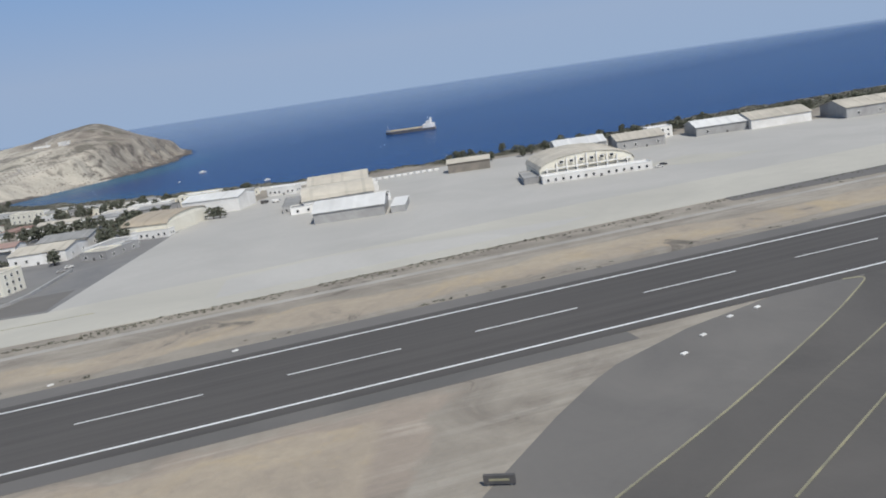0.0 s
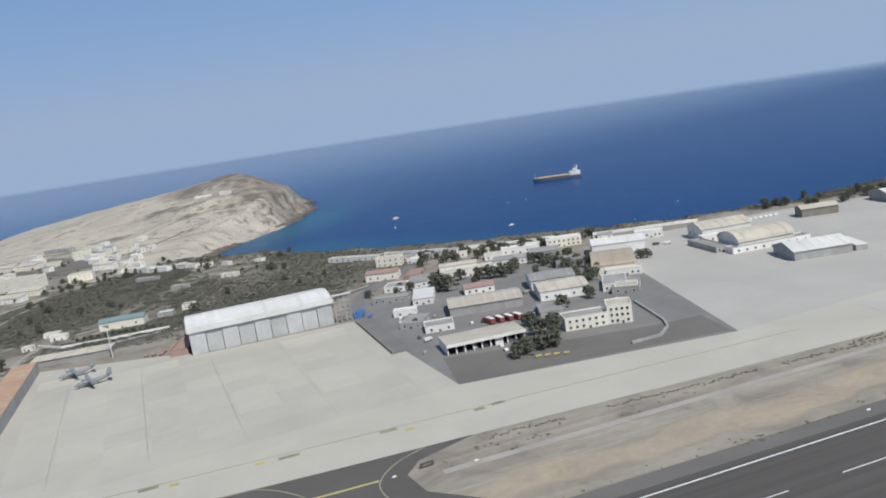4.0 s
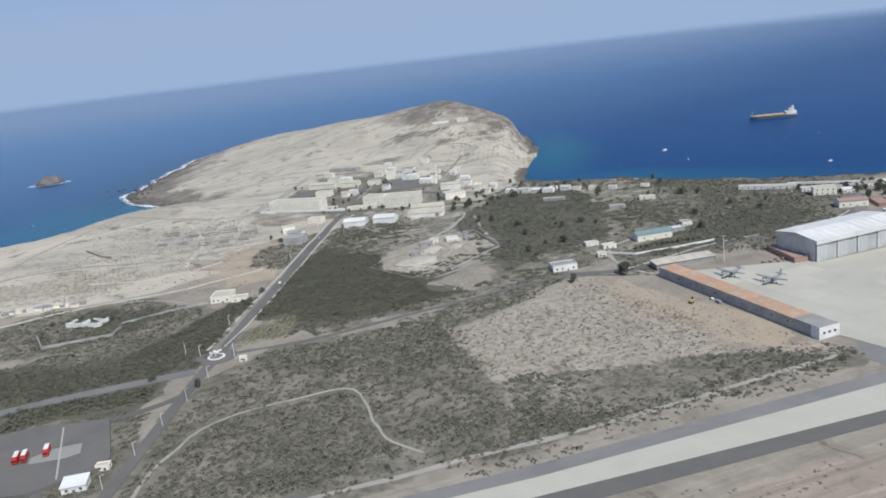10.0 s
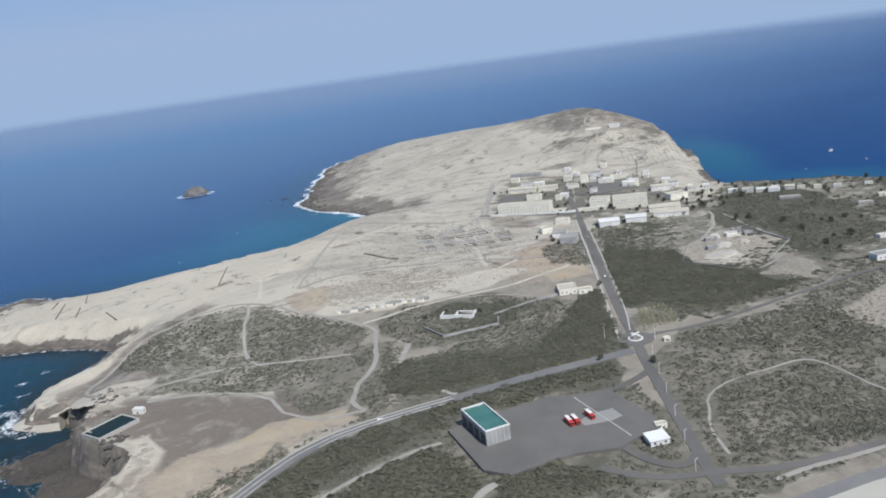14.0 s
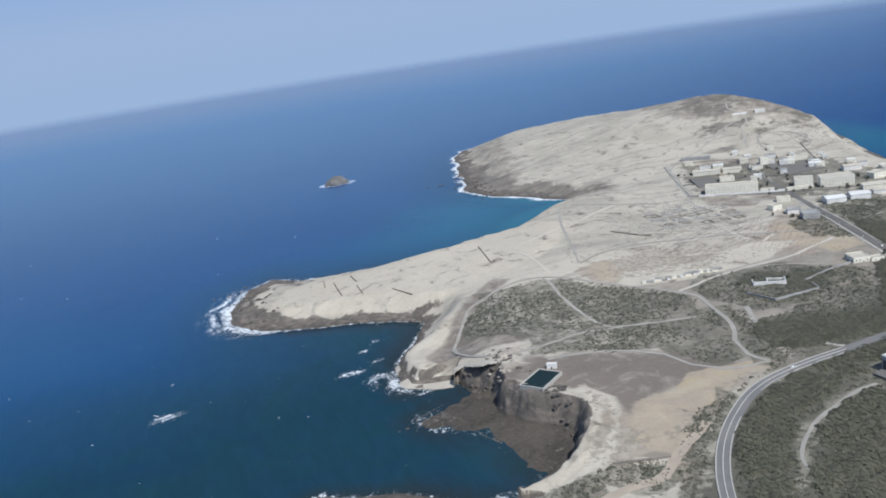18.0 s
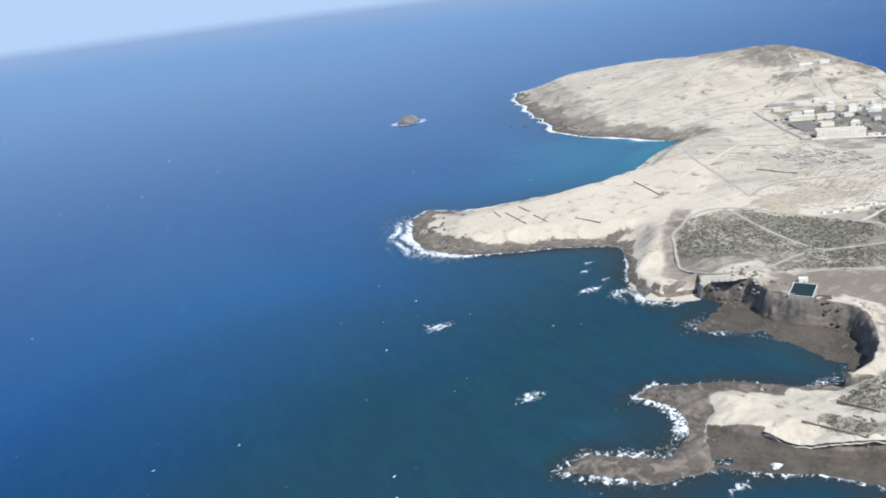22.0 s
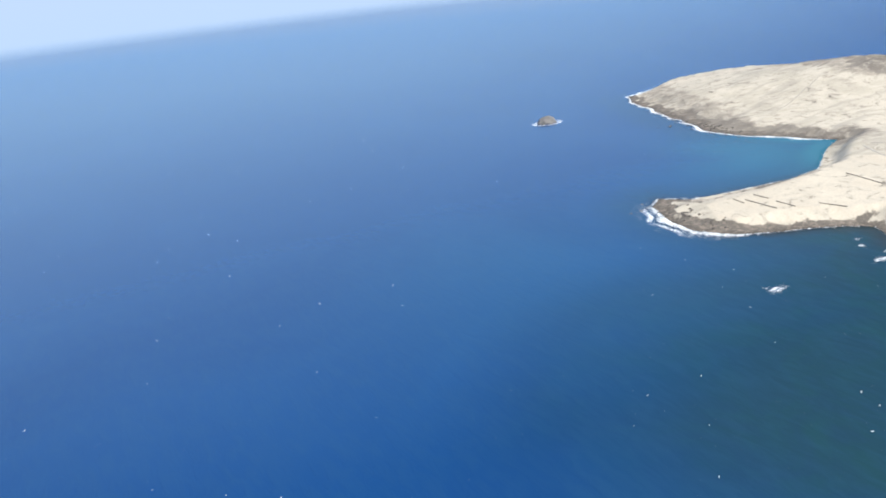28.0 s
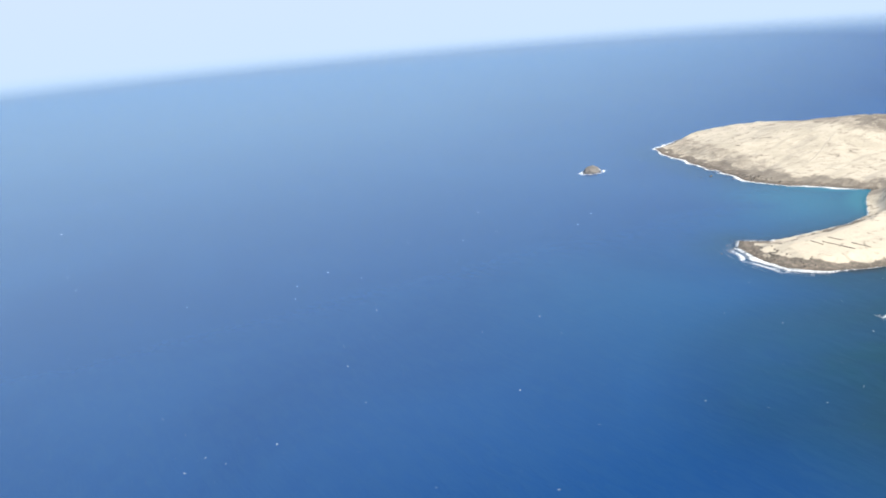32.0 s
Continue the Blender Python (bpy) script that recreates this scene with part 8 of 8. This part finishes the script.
# ---- aircraft on the apron ----
def aircraft(x, y, a):
    root = thing("aircraft", "dark grey twin-propeller transport aircraft parked on concrete", "aircraft", pose(x, y, 0.06, 0, 0, a), "parked aircraft")
    bm = bmesh.new()
    rings = []
    for t, r, z in ((-4.6, 0.12, 1.5), (-3.2, 0.34, 1.3), (-1.6, 0.55, 1.1), (1.8, 0.58, 1.05), (3.2, 0.5, 1.0), (4.0, 0.3, 0.9), (4.4, 0.06, 0.85)):
        rings.append([bm.verts.new((t, r * math.cos(k * math.pi / 6), z + r * math.sin(k * math.pi / 6))) for k in range(12)])
    for p, q in zip(rings[:-1], rings[1:]):
        for k in range(12):
            bm.faces.new((p[k], p[(k + 1) % 12], q[(k + 1) % 12], q[k]))
    bm.faces.new(rings[0])
    bm.faces.new(rings[-1][::-1])
    bmesh.ops.recalc_face_normals(bm, faces=bm.faces)
    part("fuselage", bm, M_GREY_PAINT, root)

    def wing(name, pts, t):
        b2 = bmesh.new()
        lo, hi = [b2.verts.new(p) for p in pts], [b2.verts.new((p[0], p[1], p[2] + t)) for p in pts]
        b2.faces.new(lo[::-1])
        b2.faces.new(hi)
        for i in range(len(pts)):
            j = (i + 1) % len(pts)
            b2.faces.new((lo[i], lo[j], hi[j], hi[i]))
        part(name, b2, M_GREY_PAINT, root)
    for s in (-1, 1):
        wing("wing", [(0.2, 0.3 * s, 1.6), (0.1, 5.3 * s, 1.75), (0.8, 5.3 * s, 1.75), (1.5, 0.3 * s, 1.6)][::s], 0.16)
        wing("tailplane", [(-4.6, 0.1 * s, 1.7), (-4.5, 1.9 * s, 1.75), (-4.0, 1.9 * s, 1.75), (-3.6, 0.1 * s, 1.7)][::s], 0.08)
        nac = part("engine", tube((0.1, 1.7 * s, 1.5), (2.1, 1.7 * s, 1.5), 0.3, 0.2, 10), M_GREY_PAINT, root)
        for k in range(4):
            part("propeller_blade", box(-0.03, -0.06, 0.1, 0.03, 0.06, 0.75), M_DARK, nac, "", pose(2.14, 1.7 * s, 1.5, 90 * k + 20, 0, 0))
        part("wheel", tube((0.6, 1.55 * s, 0.2), (0.6, 1.85 * s, 0.2), 0.2, n=10), M_DARK, root)
        part("gear_leg", tube((0.6, 1.7 * s, 0.2), (0.6, 1.7 * s, 1.3), 0.06), M_DARK, root)
    wing("fin", [(-4.7, -0.05, 1.6), (-3.3, -0.05, 1.5), (-3.3, 0.05, 1.5), (-4.7, 0.05, 1.6)], 0.2)
    b3 = prism([(-4.75, 1.6), (-3.1, 1.5), (-4.1, 3.3), (-4.9, 3.3)], -0.06, 0.06)
    part("fin", b3, M_GREY_PAINT, root)
    part("nose_wheel", tube((3.3, -0.1, 0.15), (3.3, 0.1, 0.15), 0.15, n=10), M_DARK, root)
    part("nose_leg", tube((3.3, 0, 0.15), (3.3, 0, 0.8), 0.05), M_DARK, root)
    return root


aircraft(-78, 135, -165)
aircraft(-83, 148, -165)

# ---- vehicles ----


def vehicle(x, y, a, body, kind="car", z=None, label="", group=""):
    z = max(z_at(x, y), 0.06) if z is None else z
    L, W, H = {"car": (1.75, 0.74, 0.58), "truck": (4.4, 1.25, 1.35), "van": (2.2, 0.8, 0.9)}[kind]
    root = thing({"car": "car", "truck": "fire_truck", "van": "van"}[kind], label, {"car": "car", "truck": "fire truck", "van": "van"}[kind], pose(x, y, z, 0, 0, a), group)
    r = 0.13 if kind == "car" else 0.2
    if kind == "car":
        bm = prism([(-L / 2, r), (L / 2, r), (L / 2, 0.36), (L * 0.28, 0.4), (L * 0.12, H), (-L * 0.32, H), (-L * 0.46, 0.4), (-L / 2, 0.38)], -W / 2, W / 2)
        part("body", bm, body, root)
        part("windscreen", box(-0.02, -W * 0.42, -0.11, 0.02, W * 0.42, 0.11), M_GLASS, root, "", pose(L * 0.2, 0, 0.5, 0, -52, 0))
        for s in (-1, 1):
            part("side_window", box(-L * 0.3, s * W / 2 - 0.01, 0.4, L * 0.12, s * W / 2 + 0.01, H - 0.04), M_GLASS, root)
    else:
        part("body", box(-L / 2, -W / 2, r, L * 0.22, W / 2, H, 0.04), body, root)
        cab = part("cab", box(L * 0.24, -W / 2, r, L / 2, W / 2, H * 0.92, 0.06), body, root)
        part("windscreen", box(L / 2, -W * 0.42, H * 0.5, L / 2 + 0.02, W * 0.42, H * 0.85), M_GLASS, cab)
        if kind == "truck":
            part("roof_tank", box(-L * 0.48, -W * 0.42, H, L * 0.18, W * 0.42, H + 0.22, 0.04), M_WALL_WHITE, root, "white equipment on the roof")
    for sx_ in (-0.3, 0.3):
        for s in (-1, 1):
            part("wheel", tube((sx_ * L, s * W / 2 - 0.06, r), (sx_ * L, s * W / 2 + 0.06, r), r, n=10), M_DARK, root)
    return root


for i, (x, y) in enumerate(((16.4, 107.0), (18.6, 106.4), (20.8, 105.8), (23, 105.4))):
    vehicle(x, y, 98, M_RED_FADED, "truck", None, "faded red fire truck parked in a row", "fire trucks in the depot")
for i, (x, y, a) in enumerate(((-292.5, 137.2, 86), (-290.7, 137, 86), (-285.9, 137.4, 88))):
    vehicle(x, y, 180 + a, M_RED, "truck", 0.95, "red and white fire truck in the yard", "fire trucks in the yard")
cars = [
    (-101.6, 133.5, 80, 0),
    (-102, 129.8, 85, 1),
    (-0.5, 104, 20, 0),
    (-1.5, 108, 80, 2),
    (8, 125, 70, 1),
    (9, 116.5, 10, 0),
    (30, 108, 30, 3),
    (32, 106, 40, 0),
    (11, 86, 80, 0),
    (10.6, 82.5, 85, 0),
    (36, 128, 10, 1),
    (33, 131, 10, 2),
    (34.5, 133, 10, 0),
    (27, 104, 60, 1),
    (-6, 141, 70, 3),
    (-214, 249, 65, 0)]
cars += [
    (-186, 312, 65, 1),
    (-337, 172.6, 0, 0),
    (-160, 352, 30, 0),
    (-120, 342, -30, 2),
    (178.5, 86, -10, 0),
    (181, 88.5, -20, 2),
    (-4, 95, 75, 1),
    (93, 152, -30, 2),
    (96, 150, -30, 0),
    (3.5, 89.8, 85, 2),
    (6, 89.6, 85, 0),
    (8.6, 89.4, 85, 1),
    (11.2, 89.2, 85, 3),
    (14.4, 88.9, 85, 0)]
cols = [M_WALL_WHITE, M_WALL_GREY, M_DARK, M_BLUE]
names = ["white", "grey", "dark", "blue"]
for x, y, a, c in cars:
    vehicle(x, y, a, cols[c], "car" if (int(x) % 3) else "van", None, names[c] + " car parked beside the buildings" if int(x) % 3 else names[c] + " van parked beside the buildings")
dg = thing("digger", "yellow digger standing on bare dirt", "digger", pose(-108, 134.5, z_at(-108, 134.5) + 0.05, 0, 0, 40))
part("body", box(-0.8, -0.5, 0.5, 0.7, 0.5, 1.1, 0.08), M_PAINT_YELLOW, dg)
part("cab", box(-0.1, -0.45, 1.1, 0.6, 0.1, 1.8, 0.05), M_GLASS, dg)
part("boom", tube((0.6, 0.2, 0.9), (1.8, 0.2, 1.9), 0.12), M_PAINT_YELLOW, dg)
part("arm", tube((1.8, 0.2, 1.9), (2.4, 0.2, 0.6), 0.1), M_PAINT_YELLOW, dg)
for s in (-1, 1):
    part("track_belt", box(-0.9, s * 0.5 - 0.15, 0, 0.9, s * 0.5 + 0.15, 0.45, 0.1), M_DARK, dg)
for i, x in enumerate((14, 15.7, 17.4, 19.3)):
    b_ = thing("barrier", "yellow barrier in front of the trees", "barrier", pose(x, 73 - 0.75 * i, 0.07, 0, 0, -10), "yellow barriers")
    part("board", box(-0.65, -0.06, 0.15, 0.65, 0.06, 0.6, 0.02), M_PAINT_YELLOW, b_)
    for s in (-0.5, 0.5):
        part("foot", box(s - 0.06, -0.25, 0, s + 0.06, 0.25, 0.15), M_DARK, b_)
for i in range(5):
    c_ = thing("container", "blue cargo container by the hangar road", "container", pose(-9 + 0.3 * i, 142.5 + 2.0 * (i % 3), 0.1 + (1.0 if i > 2 else 0), 0, 0, 5 * i if i < 3 else 0), "blue containers")
    part("shell", box(-1.2, -0.5, 0, 1.2, 0.5, 0.98, 0.03), M_BLUE, c_)
    for s in (-0.4, 0.0, 0.4):
        part("rib", box(s * 2 - 0.03, -0.53, 0.05, s * 2 + 0.03, 0.53, 0.93), M_BLUE, c_)

# ---- airfield signs, lamps, poles ----
for x, y, a in ((96.2, -31.5, -28), (-46, 37.6, 5), (-21.6, 36.8, 5)):
    s_ = thing("taxi_sign", "black taxiway sign board with its pale back", "sign", pose(x, y, 0.02, 0, 0, a))
    part("board", box(-1.1, -0.12, 0.15, 1.1, 0.12, 0.85, 0.02), M_DARK, s_)
    part("mark_bar", box(-0.7, -0.14, 0.42, 0.7, -0.12, 0.58), M_PAINT_FADED, s_)
    for k in (-0.8, 0.8):
        part("foot", box(k - 0.05, -0.05, -0.1, k + 0.05, 0.05, 0.15), M_WALL_GREY, s_)
for x, y in ((59.5, 16.7), (123, -14.9), (131.7, -11.3), (119, -18), (-54.6, 34.9), (-14.5, 34.3), (-41.2, 36.9), (-26.9, 36.6), (40, 14), (80, 14.2), (128, -12)):
    s_ = thing("marker_slab", "small white concrete marker slab on the verge", "marker", pose(x, y, 0.02, 0, 0, 20), "marker slabs on the verge")
    part("slab", box(-0.35, -0.2, 0, 0.35, 0.2, 0.14, 0.03), M_WALL_WHITE, s_)


def pole(x, y, h, name, label, head=True):
    p = thing(name, label, "street lamp" if head else "mast", pose(x, y, z_at(x, y)), "lamps along the road" if head else "")
    part("pole", tube((0, 0, -0.2), (0, 0, h), 0.1, 0.06, 8), M_WALL_WHITE, p)
    if head:
        part("arm", tube((0, 0, h), (0.7, 0.15, h + 0.15), 0.05, 0.04, 6), M_WALL_WHITE, p)
        part("lamp_head", box(0.55, 0.02, h + 0.05, 1.0, 0.28, h + 0.18, 0.03), M_WALL_GREY, p)


for i in range(7):
    k = i / 6
    pole(-248 + 66 * k, 184 + 150 * k, 3.4, "street_lamp", "tall white street lamp beside the road")
for i in range(6):
    pole(-279 + 6.4 * i, 100 + 13 * i, 3.2, "street_lamp", "tall white street lamp beside the road")
mast = thing("light_mast", "tall white floodlight mast on the apron edge", "mast", pose(-75.2, 161.5, 0.05))
part("pole", tube((0, 0, -0.2), (0, 0, 9), 0.16, 0.09, 10), M_WALL_WHITE, mast)
hd = part("head_frame", box(-0.7, -0.2, 9, 0.7, 0.2, 9.3, 0.03), M_WALL_GREY, mast)
for k in (-0.5, 0, 0.5):
    part("floodlight", box(k - 0.16, -0.35, 8.75, k + 0.16, -0.2, 9.1, 0.03), M_DARK, hd)
pole(-252, 186, 5.0, "flag_pole", "tall white pole at the roundabout", False)
pole(-238.5, 176, 5.0, "flag_pole", "tall white pole at the roundabout", False)

# ---- roundabout ----
ra = thing("roundabout", "small round island with a pale kerb", "roundabout", pose(-243.5, 180.2, z_at(-243.5, 180.2)))
bm = bmesh.new()
bmesh.ops.create_cone(bm, cap_ends=True, segments=32, radius1=6.2, radius2=6.2, depth=0.6, matrix=Matrix.Translation((0, 0, -0.12)))
part("carriageway", bm, M_OLD_ASPHALT, ra)
bm = bmesh.new()
bmesh.ops.create_cone(bm, cap_ends=True, segments=28, radius1=2.6, radius2=2.6, depth=0.5, matrix=Matrix.Translation((0, 0, 0.12)))
part("kerb", bm, M_WALL_WHITE, ra)
bm = bmesh.new()
bmesh.ops.create_cone(bm, cap_ends=True, segments=28, radius1=2.25, radius2=1.8, depth=0.4, matrix=Matrix.Translation((0, 0, 0.32)))
part("planting_bed", bm, M_STONE, ra)
mon = thing("monument", "white aircraft-shaped monument on the roundabout", "monument", pose(-243.5, 180.2, z_at(-243.5, 180.2) + 0.5, 0, 0, 20))
part("plinth", box(-0.4, -0.4, 0, 0.4, 0.4, 0.9, 0.05), M_WALL_WHITE, mon)
part("fuselage", tube((-1.9, 0, 1.2), (1.9, 0, 1.4), 0.14, 0.26, 10), M_WALL_WHITE, mon)
part("wing", box(-0.3, -1.8, 1.25, 0.5, 1.8, 1.33, 0.02), M_WALL_WHITE, mon)
part("fin", box(-1.9, -0.05, 1.2, -1.4, 0.05, 1.9), M_WALL_WHITE, mon)

# ---- quarry with spoil ----
for i, (x, y, s, hh) in enumerate(((-160, 240, 9, 0.8), (-150, 252, 6, 1.2), (-140, 250, 4, 1.0), (-136, 262, 4, 0.9))):
    bm = bmesh.new()
    bmesh.ops.create_icosphere(bm, subdivisions=3, radius=1.0)
    for v in bm.verts:
        k = 1 + 0.35 * noise.noise(v.co * 1.7 + Vector((i * 9, 0, 0)))
        v.co = Vector((v.co.x * s * k, v.co.y * s * 0.6 * k, v.co.z * hh * k))
    ob = new("spoil_mound", make("spoil_mound", bm, surface("pale_spoil", (0.55, 0.51, 0.44), (0.42, 0.38, 0.32), 0.2, 1.5, 0.95)))
    ob.matrix_world = pose(x, y, z_at(x, y), 0, 0, 30 * i)
    tagged(ob, "pale mound of spoil in the quarry", "mound")
building("quarry_hut", "small dark hut in the quarry", (-134, 266), (-130, 264), 3, 1.8, "flat", WG, RG, 1, 2, 1, category="hut")
building("quarry_hut", "low grey hut in the quarry", (-152, 262), (-147, 260), 3, 1.6, "flat", WG, RC, 1, 2, 1, category="hut")


# ---- rows of small stones on the plain ----
def stone_field(name, corner, u, v, nu, nv, size, seed, mat, label):
    """Low stones in loose rows, as one scattered mass."""
    r = random.Random(seed)
    vv, ff = [], []
    for i in range(nu):
        for j in range(nv):
            if r.random() < 0.25:
                continue
            x = corner[0] + u[0] * i + v[0] * j + r.uniform(-0.3, 0.3)
            y = corner[1] + u[1] * i + v[1] * j + r.uniform(-0.3, 0.3)
            z, a, s = z_at(x, y), r.uniform(0, 3), size * r.uniform(0.6, 1.3)
            c, d = math.cos(a) * s, math.sin(a) * s
            n0 = len(vv)
            vv += [(x + c, y + d, z - 0.1), (x - d, y + c, z - 0.1), (x - c, y - d, z - 0.1), (x + d, y - c, z - 0.1), (x + c * 0.7, y + d * 0.7, z + s * 0.7), (x - d * 0.7, y + c * 0.7, z + s * 0.8), (x - c * 0.7, y - d * 0.7, z + s * 0.7), (x + d * 0.7, y - c * 0.7, z + s * 0.6)]
            ff += [tuple(n0 + k for k in q) for q in ((4, 5, 6, 7), (0, 1, 5, 4), (1, 2, 6, 5), (2, 3, 7, 6), (3, 0, 4, 7))]
    return tagged(mesh_object(name, vv, ff, mat), label, "stones", kind="stuff")


stone_field("stone_rows", (-302, 276), (1.9, 1.0), (1.6, 5.4), 16, 13, 0.4, 3, M_STONE, "rows of low stones on the sandy plain")
stone_field("stone_rows", (-268, 292), (2.1, 0.6), (1.2, 4.4), 14, 12, 0.35, 4, M_STONE, "loose rows of stones on the plain")
stone_field("stone_rows", (-262, 345), (2.4, 1.2), (0.5, 3.6), 20, 10, 0.75, 5, M_WALL_GREY, "pale rubble of old foundations")
stone_field("stone_rows", (-242, 262), (2.0, 1.6), (-1.0, 3.0), 18, 14, 0.35, 6, M_BRICK, "reddish rubble on bare dirt")
stone_field("stone_rows", (-70, 455), (3.2, -1.2), (1.8, 3.8), 18, 22, 0.45, 7, M_STONE, "stones and low walls on the slope")


# ---- cast panels of the apron, each a little different in tone ----
APRON = [(-89, 66), (-6, 71), (-11, 139), (-53, 141), (-56, 146), (-94, 160), (-94, 92)]
u_, v_ = Vector((-0.056, 0.998)), Vector((0.998, 0.056))
panel_bm = box(0.05, 0.05, -0.05, 8.45, 8.45, 0.006)
panel_me = make("panel", panel_bm, M_PANEL)
for i in range(-2, 13):
    for j in range(-2, 13):
        o = Vector((-96, 64)) + v_ * (8.5 * i) + u_ * (8.5 * j)
        cs = [o, o + v_ * 8.5, o + u_ * 8.5, o + (u_ + v_) * 8.5]
        if inside(APRON, np.array([c.x for c in cs]), np.array([c.y for c in cs])).all():
            part("panel", panel_me, None, apron_west, "", pose(o.x, o.y, 0.06, 0, 0, 3.2))

# ---- front of the vaulted hangar: pilasters, ledges and a row of upper windows ----
front_at = vault.matrix_world.inverted() @ pose(165, 95.35, 0.06, 0, 0, -12.8)
for i in range(9):
    x = -9.6 + 2.4 * i
    top_ = 2.4 + 3.2 * max(0.0, 1 - (x / 11.3) ** 2) - 0.35
    part("pilaster", box(x - 0.16, -0.42, 0.2, x + 0.16, -0.16, top_, 0.02), M_WALL_WHITE, vault, "", front_at)
    if i < 8:
        xm = x + 1.2
        t2 = 2.4 + 3.2 * max(0.0, 1 - (xm / 11.3) ** 2)
        if t2 > 4.2:
            win = part("window", box(xm - 0.55, -0.34, 3.5, xm + 0.55, -0.2, 4.3, 0.02), M_WALL_WHITE, vault, "", front_at)
            part("pane", box(xm - 0.42, -0.37, 3.62, xm + 0.42, -0.33, 4.18), M_GLASS, win)
part("ledge", box(-10.6, -0.46, 2.5, 10.6, -0.14, 2.72, 0.02), M_WALL_WHITE, vault, "", front_at)

# ---- lane and gardens behind the apron ----
ribbon("road_lane", [(-124, 186), (-104, 174), (-88, 177), (-58, 182), (-18, 174), (6, 184), (30, 204)], 3.0, M_OLD_ASPHALT, "grey lane behind the apron", 0.12, smooth=2)
ribbon("road_lane_kerb", [(-104, 176.4), (-88, 179.4), (-58, 184.4), (-18, 176.4), (4, 186.4)], 0.5, M_CONCRETE, "pale kerb along the lane", 0.18, smooth=2)
low_wall([(-92, 190), (-76, 187.5), (-60, 186.5)], 0.7, 0.25, M_WALL_WHITE, "garden_wall", "low white garden wall by the lane")
low_wall([(-100, 200), (-92, 190)], 0.7, 0.25, M_WALL_WHITE, "garden_wall", "low white garden wall")
for i in range(13):
    tree(-88 + 2.1 * i, 196 - 0.32 * i, 0.42 + 0.05 * (i % 3), i, "small dark garden tree in a row")
for i, (x, y, w_, d_) in enumerate(((-100, 212, 5, 3), (-64, 207, 5, 4), (-56, 212, 4, 4))):
    building("hut", "low pale hut among garden plots", (x, y), (x + w_, y - 1), d_, 1.3 + 0.2 * (i % 3), "flat", (WW, WG, WC)[i % 3], (RC, RW, RG)[i % 3], 1, 2, 1, category="hut", size=(0.4, 0.4))

# ---- walled compound in the thicket ----
low_wall([(-169, 217), (-179, 243), (-161, 263), (-137, 272), (-124, 271), (-126, 237), (-154, 219)], 0.7, 0.3, M_WALL_GREY, "compound_wall", "pale wall round the sandy compound")
for i, (x, y, w_) in enumerate(((-140, 262, 5), (-133, 258, 4), (-147, 264, 3.5), (-160, 250, 4))):
    building("compound_hut", "small pale hut in the sandy compound", (x, y), (x + w_, y - 1.2), 3, 1.5, "flat", (WW, WG)[i % 2], (RC, RG)[i % 2], 1, 2, 1, category="hut", size=(0.35, 0.4))

# ---- more parked cars in the depot ----
cr = random.Random(31)
for i, (x, y, a) in enumerate([(13 + 2.6 * k, 110.2 - 0.7 * k, 75) for k in range(5)] + [(-1 + 1.2 * k, 127 + 4.0 * k, 70) for k in range(4)] + [(26 + 2.4 * k, 94 - 0.5 * k, 80) for k in range(3)] + [(48, 97, 10), (49, 101, 12), (30, 133, 80), (33, 132, 80), (20, 160, 60), (24, 158.5, 60)]):
    c = cr.choice((0, 0, 1, 2, 3))
    vehicle(x, y, a + cr.uniform(-8, 8), cols[c], "car", None, names[c] + " car parked in the depot yard")

# ---- stones and tufts on the bare dirt beside the long block ----
stone_field("stone_rows", (-136, 100), (2.3, 0.2), (0.3, 2.6), 14, 27, 0.22, 11, M_STONE, "scattered stones and clods on bare dirt")
pl = scatter([(-139, 163), (-114, 182), (-112, 149), (-108, 139), (-101, 90), (-114, 88), (-120, 106), (-128, 140)], 0.12, 451, 0.35, 14)
tufts("scrub", pl, 0.25 + 0.4 * np.random.RandomState(9).rand(len(pl)) ** 2, M_SCRUB, "sparse dry tufts on bare dirt", "bushes", 9, 4, 131, 0.6)
